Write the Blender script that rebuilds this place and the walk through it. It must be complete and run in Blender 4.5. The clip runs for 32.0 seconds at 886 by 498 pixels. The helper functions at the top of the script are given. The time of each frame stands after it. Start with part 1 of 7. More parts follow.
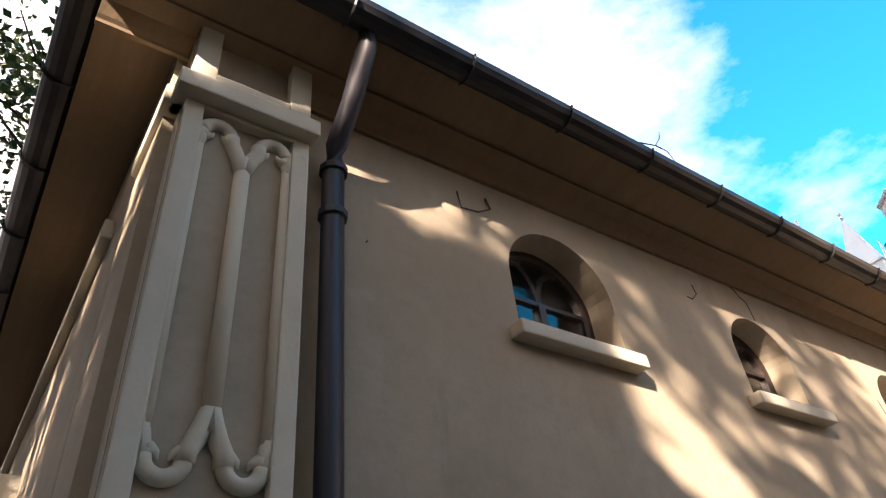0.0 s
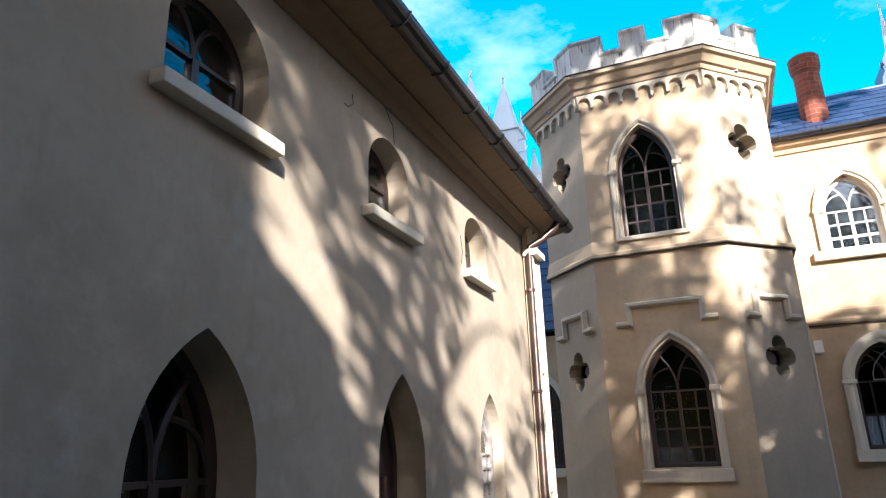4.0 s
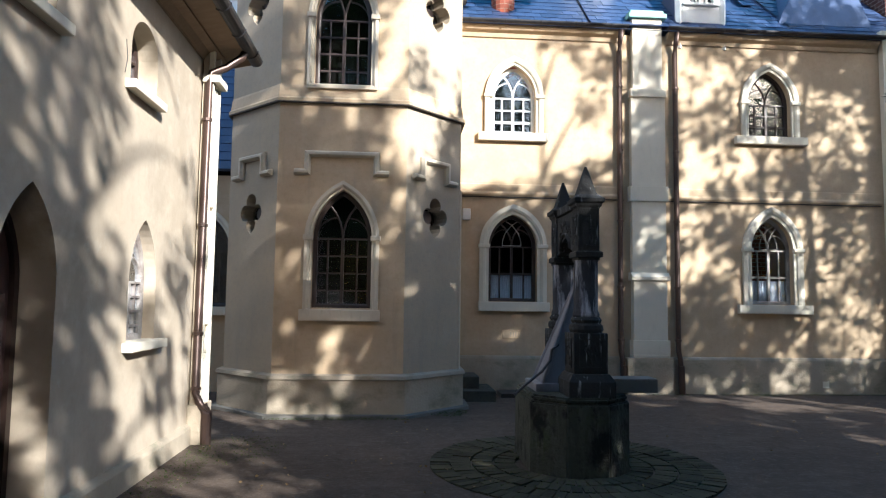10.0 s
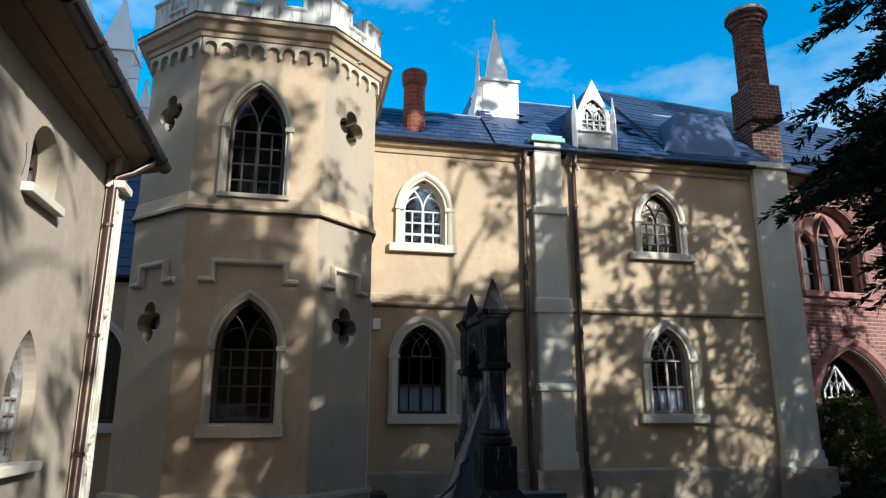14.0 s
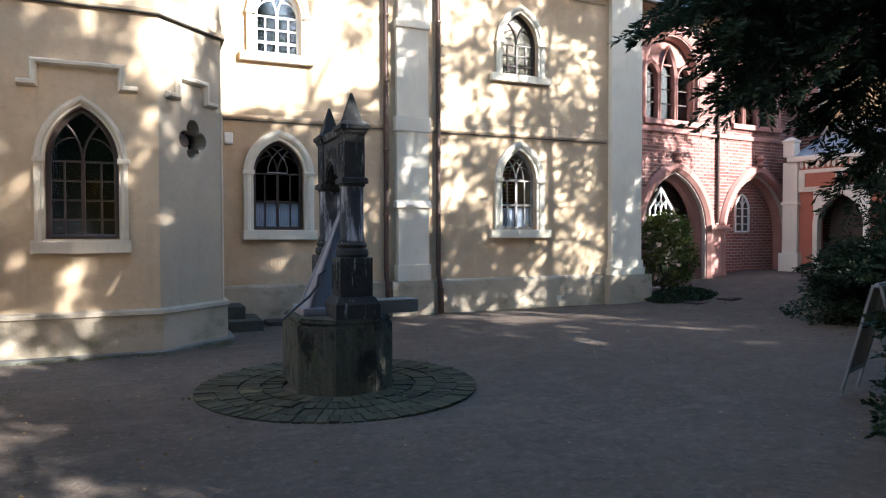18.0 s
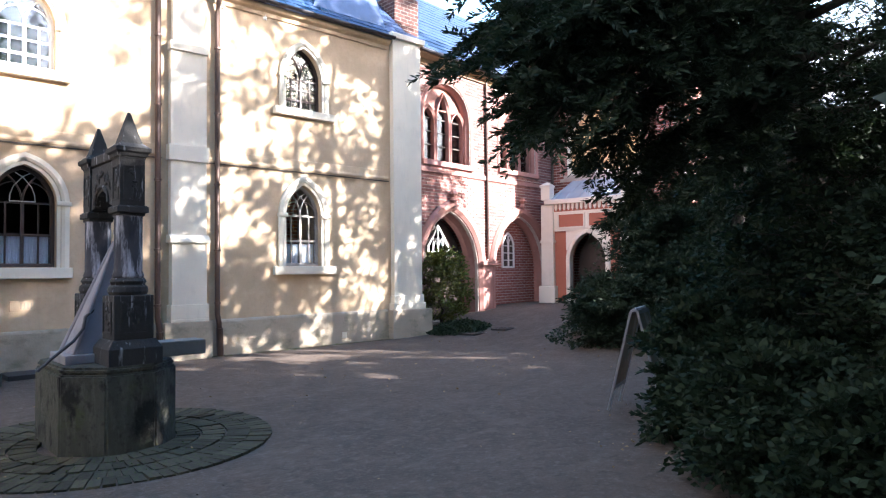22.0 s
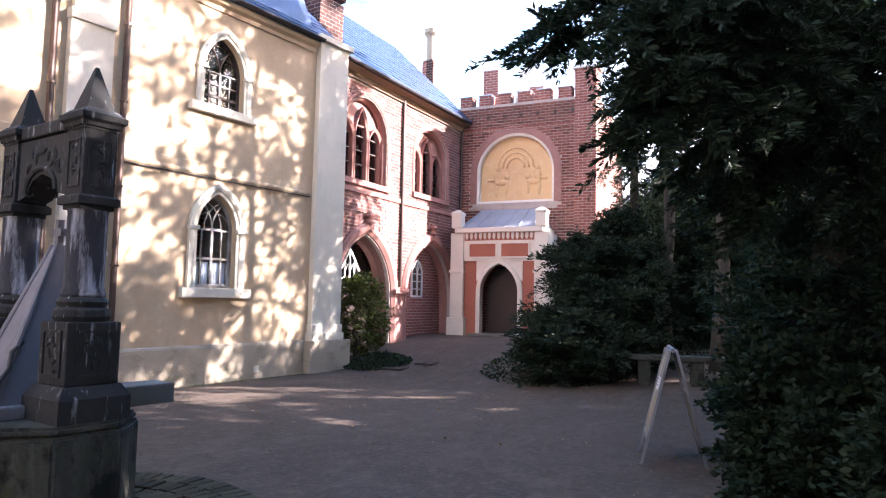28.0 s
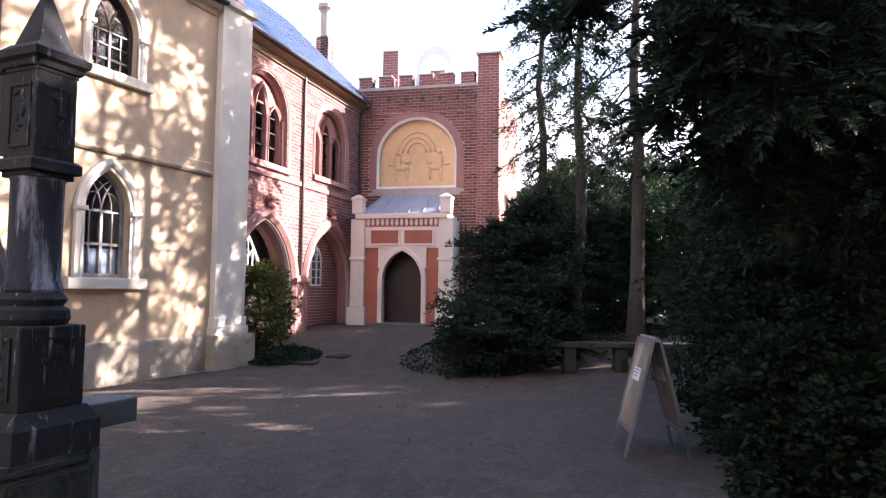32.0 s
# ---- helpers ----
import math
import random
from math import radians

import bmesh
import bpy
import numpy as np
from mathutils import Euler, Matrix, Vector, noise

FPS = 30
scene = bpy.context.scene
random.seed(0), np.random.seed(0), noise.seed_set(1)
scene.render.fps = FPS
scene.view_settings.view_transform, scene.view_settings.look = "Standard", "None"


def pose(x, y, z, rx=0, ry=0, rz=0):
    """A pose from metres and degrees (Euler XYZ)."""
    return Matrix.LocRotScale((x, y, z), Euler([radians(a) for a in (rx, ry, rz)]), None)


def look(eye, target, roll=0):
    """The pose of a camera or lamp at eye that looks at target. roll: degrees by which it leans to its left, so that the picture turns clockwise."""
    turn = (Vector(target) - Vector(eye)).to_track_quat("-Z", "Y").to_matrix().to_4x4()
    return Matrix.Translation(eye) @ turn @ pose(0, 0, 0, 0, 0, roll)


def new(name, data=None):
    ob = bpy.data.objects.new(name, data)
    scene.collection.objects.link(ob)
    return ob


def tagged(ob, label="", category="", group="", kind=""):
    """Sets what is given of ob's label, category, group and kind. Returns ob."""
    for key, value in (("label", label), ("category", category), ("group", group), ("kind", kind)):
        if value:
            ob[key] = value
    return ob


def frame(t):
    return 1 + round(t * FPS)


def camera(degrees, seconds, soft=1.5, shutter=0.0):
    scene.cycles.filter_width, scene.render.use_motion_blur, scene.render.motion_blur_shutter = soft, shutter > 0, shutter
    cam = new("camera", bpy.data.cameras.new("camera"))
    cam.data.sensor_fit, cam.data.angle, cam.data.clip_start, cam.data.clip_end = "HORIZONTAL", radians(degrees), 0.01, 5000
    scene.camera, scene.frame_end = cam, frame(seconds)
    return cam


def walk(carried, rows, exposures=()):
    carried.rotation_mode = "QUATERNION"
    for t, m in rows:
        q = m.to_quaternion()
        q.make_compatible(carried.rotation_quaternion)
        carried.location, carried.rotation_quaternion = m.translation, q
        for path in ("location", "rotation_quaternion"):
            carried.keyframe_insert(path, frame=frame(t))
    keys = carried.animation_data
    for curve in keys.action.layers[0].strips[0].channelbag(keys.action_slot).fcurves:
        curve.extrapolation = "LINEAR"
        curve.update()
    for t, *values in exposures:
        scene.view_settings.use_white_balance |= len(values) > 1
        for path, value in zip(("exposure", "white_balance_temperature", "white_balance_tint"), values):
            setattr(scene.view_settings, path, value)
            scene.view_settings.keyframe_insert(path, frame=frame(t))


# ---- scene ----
cam = camera(66.9, 32.0, soft=1.2)
PATH = [
    (0, (-0.788, 1.749, 1.744), (-2.037, 2.722, 2.966), -6.5),
    (0.5, (-0.757, 1.752, 1.78), (-2.063, 2.734, 2.932), -7.0),
    (1, (-0.723, 1.746, 1.769), (-1.982, 2.886, 2.825), -8.3),
    (1.5, (-0.68, 1.765, 1.758), (-2.0, 2.965, 2.661), -6.4),
    (2, (-0.725, 1.758, 1.739), (-2.012, 3.087, 2.5), -6.8),
    (2.5, (-0.76, 1.762, 1.745), (-1.879, 3.268, 2.437), -7.6),
    (3, (-0.748, 1.794, 1.739), (-1.819, 3.366, 2.359), -6.2),
    (3.5, (-0.707, 1.778, 1.74), (-1.592, 3.462, 2.358), -3.6),
    (5.5, (-0.619, 1.8, 1.592), (-1.182, 3.679, 1.985), -0.1),
    (6, (-0.618, 1.824, 1.588), (-1.155, 3.739, 1.798), -0.0),
    (6.5, (-0.605, 1.823, 1.573), (-1.075, 3.766, 1.615), -0.0),
    (7, (-0.611, 1.871, 1.558), (-0.982, 3.836, 1.541), 0.3),
    (7.5, (-0.612, 1.895, 1.553), (-0.876, 3.877, 1.547), 0.1),
    (8, (-0.61, 1.891, 1.545), (-0.763, 3.885, 1.537), 0.2),
    (8.5, (-0.608, 1.898, 1.546), (-0.687, 3.896, 1.532), 0.6),
    (9, (-0.622, 1.91, 1.534), (-0.621, 3.91, 1.529), 0.5),
    (9.5, (-0.589, 1.889, 1.557), (-0.516, 3.887, 1.614), 0.5),
    (10, (-0.574, 1.868, 1.581), (-0.432, 3.857, 1.739), 0.8),
    (10.5, (-0.575, 1.853, 1.588), (-0.394, 3.832, 1.819), 0.4),
    (11, (-0.552, 1.839, 1.595), (-0.34, 3.805, 1.891), 0.3),
    (11.5, (-0.558, 1.824, 1.605), (-0.303, 3.777, 1.95), 0.3),
    (12, (-0.559, 1.852, 1.6), (-0.277, 3.792, 1.996), -0.1),
    (12.5, (-0.567, 1.853, 1.591), (-0.257, 3.776, 2.044), -0.0),
    (13, (-0.57, 1.893, 1.606), (-0.238, 3.796, 2.124), 0.1),
    (13.5, (-0.573, 1.847, 1.582), (-0.22, 3.732, 2.152), 0.3),
    (14, (-0.568, 1.838, 1.593), (-0.174, 3.739, 2.073), 0.1),
    (14.5, (-0.568, 1.836, 1.59), (-0.156, 3.764, 1.928), 0.4),
    (16.5, (-0.59, 1.841, 1.557), (-0.055, 3.768, 1.581), -0.2),
    (17, (-0.577, 1.829, 1.555), (0.049, 3.728, 1.572), 0.0),
    (17.5, (-0.573, 1.822, 1.541), (0.149, 3.687, 1.506), 0.0),
    (18, (-0.562, 1.818, 1.544), (0.24, 3.649, 1.497), -0.1),
    (18.5, (-0.562, 1.825, 1.54), (0.318, 3.62, 1.478), 0.1),
    (19, (-0.547, 1.845, 1.542), (0.36, 3.626, 1.471), -0.1),
    (19.5, (-0.525, 1.839, 1.539), (0.438, 3.59, 1.476), -0.3),
    (20, (-0.483, 1.857, 1.528), (0.554, 3.566, 1.496), 0.8),
    (20.5, (-0.478, 1.851, 1.522), (0.654, 3.5, 1.488), 1.7),
    (21, (-0.552, 1.938, 1.514), (0.702, 3.495, 1.488), 0.4),
    (21.5, (-0.657, 1.969, 1.521), (0.701, 3.437, 1.554), -0.2),
    (22, (-0.712, 2.035, 1.495), (0.648, 3.5, 1.559), -0.6),
    (22.5, (-0.746, 2.077, 1.472), (0.619, 3.535, 1.581), 0.1),
    (23, (-0.765, 2.091, 1.443), (0.607, 3.543, 1.528), 0.8),
    (23.5, (-0.768, 2.207, 1.435), (0.594, 3.668, 1.526), 0.2),
    (24, (-0.725, 2.359, 1.448), (0.677, 3.779, 1.581), 0.3),
    (24.5, (-0.729, 2.479, 1.435), (0.717, 3.857, 1.539), 1.0),
    (25, (-0.833, 2.664, 1.436), (0.696, 3.949, 1.54), -0.1),
    (25.5, (-0.882, 2.808, 1.445), (0.705, 4.023, 1.517), -0.6),
    (27.5, (-0.834, 3.833, 1.477), (0.819, 4.956, 1.564), -1.0),
    (28, (-0.923, 4.027, 1.487), (0.722, 5.155, 1.639), 1.2),
    (28.5, (-0.763, 4.182, 1.53), (0.837, 5.36, 1.757), 1.8),
    (29, (-0.776, 4.329, 1.525), (0.851, 5.462, 1.787), 3.6),
    (29.5, (-0.896, 4.58, 1.492), (0.806, 5.607, 1.713), -0.3),
    (30, (-0.936, 4.75, 1.479), (0.72, 5.862, 1.628), 1.9),
    (30.5, (-0.845, 4.871, 1.457), (0.837, 5.929, 1.69), 0.8),
    (31, (-0.761, 4.954, 1.485), (0.978, 5.913, 1.723), 1.2),
    (31.5, (-0.807, 5.02, 1.485), (0.996, 5.859, 1.697), 3.1),
    (32, (-0.908, 5.21, 1.498), (0.931, 5.988, 1.619), 0.7),
]
walk(cam, [(t, look(eye, target, roll)) for t, eye, target, roll in PATH],
     exposures=[(0, 2.0, 7600, 21), (0.6, 1.7, 7600, 19), (1, 1.35, 7600, 17), (2, 1.4, 6900, 14), (3.5, 1.75, 6100, 14), (6, 1.1, 5900, 13), (7, 1.85, 5850, 12), (9, 1.9, 5700, 10), (10, 1.55, 5750, 9), (12, 0.9, 5750, 7), (13, 0.72, 5700, 5), (14.5, 0.58, 5700, 6),
                (16.5, 1.7, 5750, 10), (17, 1.85, 5750, 10), (18, 2.3, 5750, 10), (19, 2.65, 5750, 11), (23, 3.0, 5900, 18), (25.5, 3.0, 6000, 22), (28, 2.85, 6050, 25), (30, 2.5, 6150, 28), (31, 2.5, 6150, 28), (32, 2.55, 6150, 29)])

# ---- light ----
SUN_AZ, SUN_EL = radians(145), radians(26)
world = bpy.data.worlds.new("sky")
scene.world = world
world.use_nodes = True
wn, wl = world.node_tree.nodes, world.node_tree.links
sky = wn.new("ShaderNodeTexSky")
sky.sky_type, sky.sun_disc = "NISHITA", False
sky.sun_elevation, sky.sun_rotation = SUN_EL, SUN_AZ
sky.air_density, sky.dust_density, sky.ozone_density = 1.2, 1.5, 1.5
# thin drifting clouds over the sky
wco = wn.new("ShaderNodeTexCoord")
wmp = wn.new("ShaderNodeMapping")
wmp.inputs["Scale"].default_value = (2.2, 1.2, 4.5)
wmp.inputs["Rotation"].default_value = (0, 0, 0.6)
wno = wn.new("ShaderNodeTexNoise")
wno.inputs["Scale"].default_value, wno.inputs["Detail"].default_value, wno.inputs["Roughness"].default_value = 1.3, 8, 0.6
wrp = wn.new("ShaderNodeValToRGB")
wrp.color_ramp.elements[0].position, wrp.color_ramp.elements[1].position = 0.47, 0.86
wmx = wn.new("ShaderNodeMixRGB")
wmx.inputs[2].default_value = (8.5, 8.7, 9.1, 1)
wl.new(wco.outputs["Generated"], wmp.inputs["Vector"])
wl.new(wmp.outputs["Vector"], wno.inputs["Vector"])
# the cloud is thicker to the east and west, thin to the north
wsp = wn.new("ShaderNodeSeparateXYZ")
wl.new(wco.outputs["Generated"], wsp.inputs[0])
wsq = wn.new("ShaderNodeMath")
wsq.operation = "MULTIPLY"
wl.new(wsp.outputs["X"], wsq.inputs[0])
wl.new(wsp.outputs["X"], wsq.inputs[1])
wad = wn.new("ShaderNodeMath")
wad.operation = "MULTIPLY_ADD"
wad.inputs[1].default_value = 0.75
wl.new(wsq.outputs[0], wad.inputs[0])
wof = wn.new("ShaderNodeMath")
wof.operation = "ADD"
wof.inputs[1].default_value = -0.11
wl.new(wno.outputs["Fac"], wof.inputs[0])
# and thickest to the north-west
wwe = wn.new("ShaderNodeMath")
wwe.operation = "MULTIPLY_ADD"
wwe.inputs[1].default_value = -0.22
wl.new(wsp.outputs["X"], wwe.inputs[0])
wl.new(wof.outputs[0], wwe.inputs[2])
wl.new(wwe.outputs[0], wad.inputs[2])
wl.new(wad.outputs[0], wrp.inputs["Fac"])
wl.new(wrp.outputs["Color"], wmx.inputs[0])
whs = wn.new("ShaderNodeHueSaturation")
whs.inputs["Saturation"].default_value, whs.inputs["Hue"].default_value, whs.inputs["Value"].default_value = 1.7, 0.488, 2.25
wl.new(sky.outputs["Color"], whs.inputs["Color"])
wl.new(whs.outputs["Color"], wmx.inputs[1])
wl.new(wmx.outputs["Color"], wn["Background"].inputs["Color"])
wn["Background"].inputs["Strength"].default_value = 0.07
sun = new("sun", bpy.data.lights.new("sun", "SUN"))
sun.data.energy, sun.data.angle, sun.data.color = 5.0, radians(0.5), (1.0, 0.92, 0.80)
SUN_DIR = Vector((math.sin(SUN_AZ) * math.cos(SUN_EL), math.cos(SUN_AZ) * math.cos(SUN_EL), math.sin(SUN_EL)))
sun.matrix_world = look(SUN_DIR * 40, (0, 0, 0))

# ---- materials ----


def material(name, base, rough=0.8, metal=0.0, spec=0.5):
    m = bpy.data.materials.new(name)
    m.use_nodes = True
    b = m.node_tree.nodes["Principled BSDF"]
    b.inputs["Base Color"].default_value = (*base, 1)
    b.inputs["Roughness"].default_value = rough
    b.inputs["Metallic"].default_value = metal
    b.inputs["Specular IOR Level"].default_value = spec
    return m


def noisy(m, layers, bump=0.0, bump_scale=60.0, coords="Object"):
    """Mixes colours over the base: layers of (scale, low, high, colour, strength, stretch)."""
    n, l = m.node_tree.nodes, m.node_tree.links
    b = n["Principled BSDF"]
    co = n.new("ShaderNodeTexCoord") if coords == "Object" else None
    geo = n.new("ShaderNodeNewGeometry")
    last = None
    for scale, low, high, colour, strength, stretch in layers:
        mp = n.new("ShaderNodeMapping")
        mp.inputs["Scale"].default_value = stretch
        l.new(geo.outputs["Position"] if co is None else co.outputs["Object"], mp.inputs["Vector"])
        no = n.new("ShaderNodeTexNoise")
        no.inputs["Scale"].default_value, no.inputs["Detail"].default_value, no.inputs["Roughness"].default_value = scale, 6, 0.65
        l.new(mp.outputs["Vector"], no.inputs["Vector"])
        rp = n.new("ShaderNodeMapRange")
        rp.inputs["From Min"].default_value, rp.inputs["From Max"].default_value = low, high
        rp.inputs["To Max"].default_value = strength
        l.new(no.outputs["Fac"], rp.inputs["Value"])
        mx = n.new("ShaderNodeMixRGB")
        l.new(rp.outputs["Result"], mx.inputs[0])
        if last is None:
            mx.inputs[1].default_value = b.inputs["Base Color"].default_value
        else:
            l.new(last, mx.inputs[1])
        mx.inputs[2].default_value = (*colour, 1)
        last = mx.outputs["Color"]
    if last is not None:
        l.new(last, b.inputs["Base Color"])
    if bump:
        no = n.new("ShaderNodeTexNoise")
        no.inputs["Scale"].default_value, no.inputs["Detail"].default_value = bump_scale, 5
        l.new(geo.outputs["Position"], no.inputs["Vector"])
        bp = n.new("ShaderNodeBump")
        bp.inputs["Strength"].default_value, bp.inputs["Distance"].default_value = 1.0, bump
        l.new(no.outputs["Fac"], bp.inputs["Height"])
        l.new(bp.outputs["Normal"], b.inputs["Normal"])
    return m


def varied(m, amount=0.3):
    """Each object of the material a little lighter or darker."""
    n, l = m.node_tree.nodes, m.node_tree.links
    b = n["Principled BSDF"]
    info = n.new("ShaderNodeObjectInfo")
    rp = n.new("ShaderNodeMapRange")
    rp.inputs["To Min"].default_value, rp.inputs["To Max"].default_value = 1 - amount, 1 + amount
    l.new(info.outputs["Random"], rp.inputs["Value"])
    hs = n.new("ShaderNodeHueSaturation")
    l.new(rp.outputs["Result"], hs.inputs["Value"])
    links = b.inputs["Base Color"].links
    if links:
        l.new(links[0].from_socket, hs.inputs["Color"])
    else:
        hs.inputs["Color"].default_value = b.inputs["Base Color"].default_value
    l.new(hs.outputs["Color"], b.inputs["Base Color"])
    return m


ONE = (1, 1, 1)
STUCCO = noisy(material("tan_stucco", (0.51, 0.39, 0.262), 0.92, spec=0.2),
               [(14.0, 0.48, 0.72, (0.39, 0.295, 0.195), 0.55, ONE), (0.45, 0.52, 0.66, (0.36, 0.28, 0.185), 0.5, (1, 1, 0.7)), (0.7, 0.4, 0.7, (0.45, 0.345, 0.225), 0.75, ONE), (3.0, 0.5, 0.75, (0.60, 0.48, 0.34), 0.6, ONE),
                (1.6, 0.58, 0.78, (0.33, 0.28, 0.21), 0.55, (3, 3, 0.35)), (0.9, 0.62, 0.75, (0.50, 0.36, 0.22), 0.4, ONE)], 0.0018, 38)
STUCCO_GREY = noisy(material("grey_stucco", (0.43, 0.365, 0.285), 0.92, spec=0.2),
                    [(14.0, 0.48, 0.72, (0.345, 0.29, 0.225), 0.5, ONE), (0.5, 0.50, 0.64, (0.28, 0.235, 0.175), 0.7, (1, 1, 0.7)), (0.8, 0.4, 0.7, (0.36, 0.295, 0.215), 0.75, ONE), (3.2, 0.5, 0.72, (0.51, 0.44, 0.35), 0.6, ONE),
                     (1.4, 0.58, 0.76, (0.27, 0.235, 0.18), 0.55, (3, 3, 0.3)), (1.9, 0.60, 0.66, (0.44, 0.40, 0.33), 0.5, ONE), (0.6, 0.62, 0.8, (0.45, 0.33, 0.22), 0.35, ONE)], 0.0015, 38)
PALE_TAN = noisy(material("pale_tan_trim", (0.56, 0.49, 0.385), 0.88, spec=0.2),
                 [(1.2, 0.45, 0.72, (0.45, 0.385, 0.295), 0.7, ONE), (6.0, 0.52, 0.75, (0.38, 0.33, 0.255), 0.5, (2, 2, 0.5))], 0.002, 50)
PALE = noisy(material("pale_stucco_trim", (0.66, 0.61, 0.50), 0.85, spec=0.25),
             [(1.2, 0.45, 0.75, (0.55, 0.51, 0.42), 0.7, ONE), (5.0, 0.55, 0.8, (0.46, 0.43, 0.35), 0.5, (2, 2, 0.5))], 0.002, 50)
WEATHERED = noisy(material("weathered_white_parapet", (0.62, 0.61, 0.57), 0.9, spec=0.2),
                  [(1.5, 0.45, 0.65, (0.40, 0.40, 0.37), 0.8, (2, 2, 0.5)), (4.0, 0.54, 0.70, (0.12, 0.12, 0.10), 0.85, (3, 3, 0.3)), (12.0, 0.58, 0.68, (0.05, 0.05, 0.045), 0.8, (2, 2, 0.35))], 0.004, 40)
PLINTH = noisy(material("stained_plinth_render", (0.40, 0.34, 0.26), 0.95, spec=0.2),
               [(1.0, 0.42, 0.7, (0.27, 0.235, 0.18), 0.8, ONE), (2.2, 0.52, 0.72, (0.13, 0.14, 0.09), 0.7, (1, 1, 1.6)), (9.0, 0.6, 0.8, (0.5, 0.44, 0.35), 0.5, ONE)], 0.006, 35)
STONE = noisy(material("dark_weathered_sandstone", (0.034, 0.033, 0.032), 0.9, spec=0.3),
              [(3.0, 0.42, 0.65, (0.022, 0.022, 0.022), 0.9, ONE), (5.0, 0.6, 0.70, (0.34, 0.34, 0.36), 0.75, (5, 5, 0.6)), (2.0, 0.6, 0.8, (0.07, 0.085, 0.04), 0.5, ONE)], 0.006, 40)
STREAKED = noisy(material("lime_streaked_stone", (0.05, 0.05, 0.056), 0.88, spec=0.3),
                 [(3.0, 0.42, 0.65, (0.024, 0.024, 0.03), 0.9, (1, 1, 0.4)), (2.6, 0.50, 0.62, (0.42, 0.42, 0.46), 0.85, (4, 4, 0.55)), (7.0, 0.55, 0.7, (0.10, 0.10, 0.12), 0.6, (3, 3, 0.5))], 0.006, 40)
STONE_BASE = noisy(material("mossy_dark_stone", (0.058, 0.060, 0.046), 0.92, spec=0.3),
                   [(2.2, 0.42, 0.65, (0.032, 0.034, 0.028), 0.9, (1, 1, 0.5)), (3.0, 0.55, 0.72, (0.048, 0.062, 0.022), 0.8, ONE), (7.0, 0.5, 0.66, (0.095, 0.094, 0.08), 0.55, (2, 2, 0.4)),
                    (3.4, 0.53, 0.62, (0.009, 0.009, 0.009), 0.9, (1.2, 1.2, 0.8)), (16.0, 0.55, 0.7, (0.02, 0.02, 0.018), 0.7, ONE)], 0.014, 26)
DARKSTEP = noisy(material("mossy_dark_step", (0.05, 0.05, 0.042), 0.92), [(3, 0.45, 0.65, (0.022, 0.024, 0.018), 0.9, ONE), (5, 0.55, 0.7, (0.075, 0.08, 0.05), 0.7, ONE)], 0.01, 26)
# colour of the thin dark strips along string courses and cornice
DARKLINE = noisy(material("thin_dark_strip", (0.055, 0.046, 0.04), 0.8), [(4, 0.5, 0.7, (0.11, 0.09, 0.075), 0.7, ONE)])
# tan stucco of the tower's slanted faces, darkened: shade put into the colour
SHADED_FACE = noisy(material("side_shaded_stucco", (0.40, 0.325, 0.235), 0.92, spec=0.2),
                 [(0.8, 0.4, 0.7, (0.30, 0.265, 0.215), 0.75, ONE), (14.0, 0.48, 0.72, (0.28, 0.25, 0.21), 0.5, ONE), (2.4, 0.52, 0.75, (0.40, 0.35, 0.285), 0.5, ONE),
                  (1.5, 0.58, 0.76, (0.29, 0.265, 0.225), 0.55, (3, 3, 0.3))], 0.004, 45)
STEP = noisy(material("worn_stone_step", (0.15, 0.145, 0.13), 0.88), [(3, 0.4, 0.7, (0.085, 0.082, 0.074), 0.8, ONE), (12, 0.55, 0.75, (0.22, 0.215, 0.20), 0.6, ONE)], 0.005, 30)
LEAD = noisy(material("grey_lead_sheet", (0.42, 0.45, 0.50), 0.45, 0.5), [(2, 0.4, 0.7, (0.30, 0.33, 0.38), 0.7, ONE)], 0.002, 20)
IRON = noisy(material("dark_painted_metal", (0.03, 0.028, 0.03), 0.45, 0.2), [(3, 0.45, 0.7, (0.05, 0.042, 0.04), 0.6, ONE)])
PIPE = noisy(material("brown_copper_pipe", (0.085, 0.055, 0.045), 0.38, 0.55), [(2.5, 0.45, 0.7, (0.045, 0.035, 0.035), 0.7, (1, 1, 0.3)), (8, 0.6, 0.75, (0.16, 0.10, 0.08), 0.5, ONE)])
NAVYPIPE = noisy(material("dark_painted_pipe", (0.022, 0.023, 0.034), 0.5, 0.1), [(2.5, 0.45, 0.7, (0.034, 0.033, 0.042), 0.7, (1, 1, 0.3))])
GUTTER = noisy(material("dark_zinc_gutter", (0.045, 0.045, 0.052), 0.4, 0.6), [(2.5, 0.45, 0.7, (0.085, 0.085, 0.09), 0.6, ONE)])
COPPER = noisy(material("verdigris_copper", (0.22, 0.42, 0.36), 0.7, 0.2), [(4, 0.45, 0.7, (0.32, 0.48, 0.42), 0.7, ONE)])
SOFFIT = noisy(material("brown_eave_boards", (0.23, 0.165, 0.105), 0.8), [(2, 0.4, 0.7, (0.19, 0.12, 0.07), 0.7, (6, 0.4, 6)), (9, 0.55, 0.75, (0.30, 0.21, 0.13), 0.5, ONE)], 0.002, 40)
WOOD = noisy(material("dark_brown_wood", (0.032, 0.02, 0.016), 0.45), [(4, 0.42, 0.7, (0.05, 0.026, 0.02), 0.7, (8, 8, 0.6)), (14, 0.55, 0.75, (0.02, 0.014, 0.012), 0.6, ONE)], 0.001, 60)
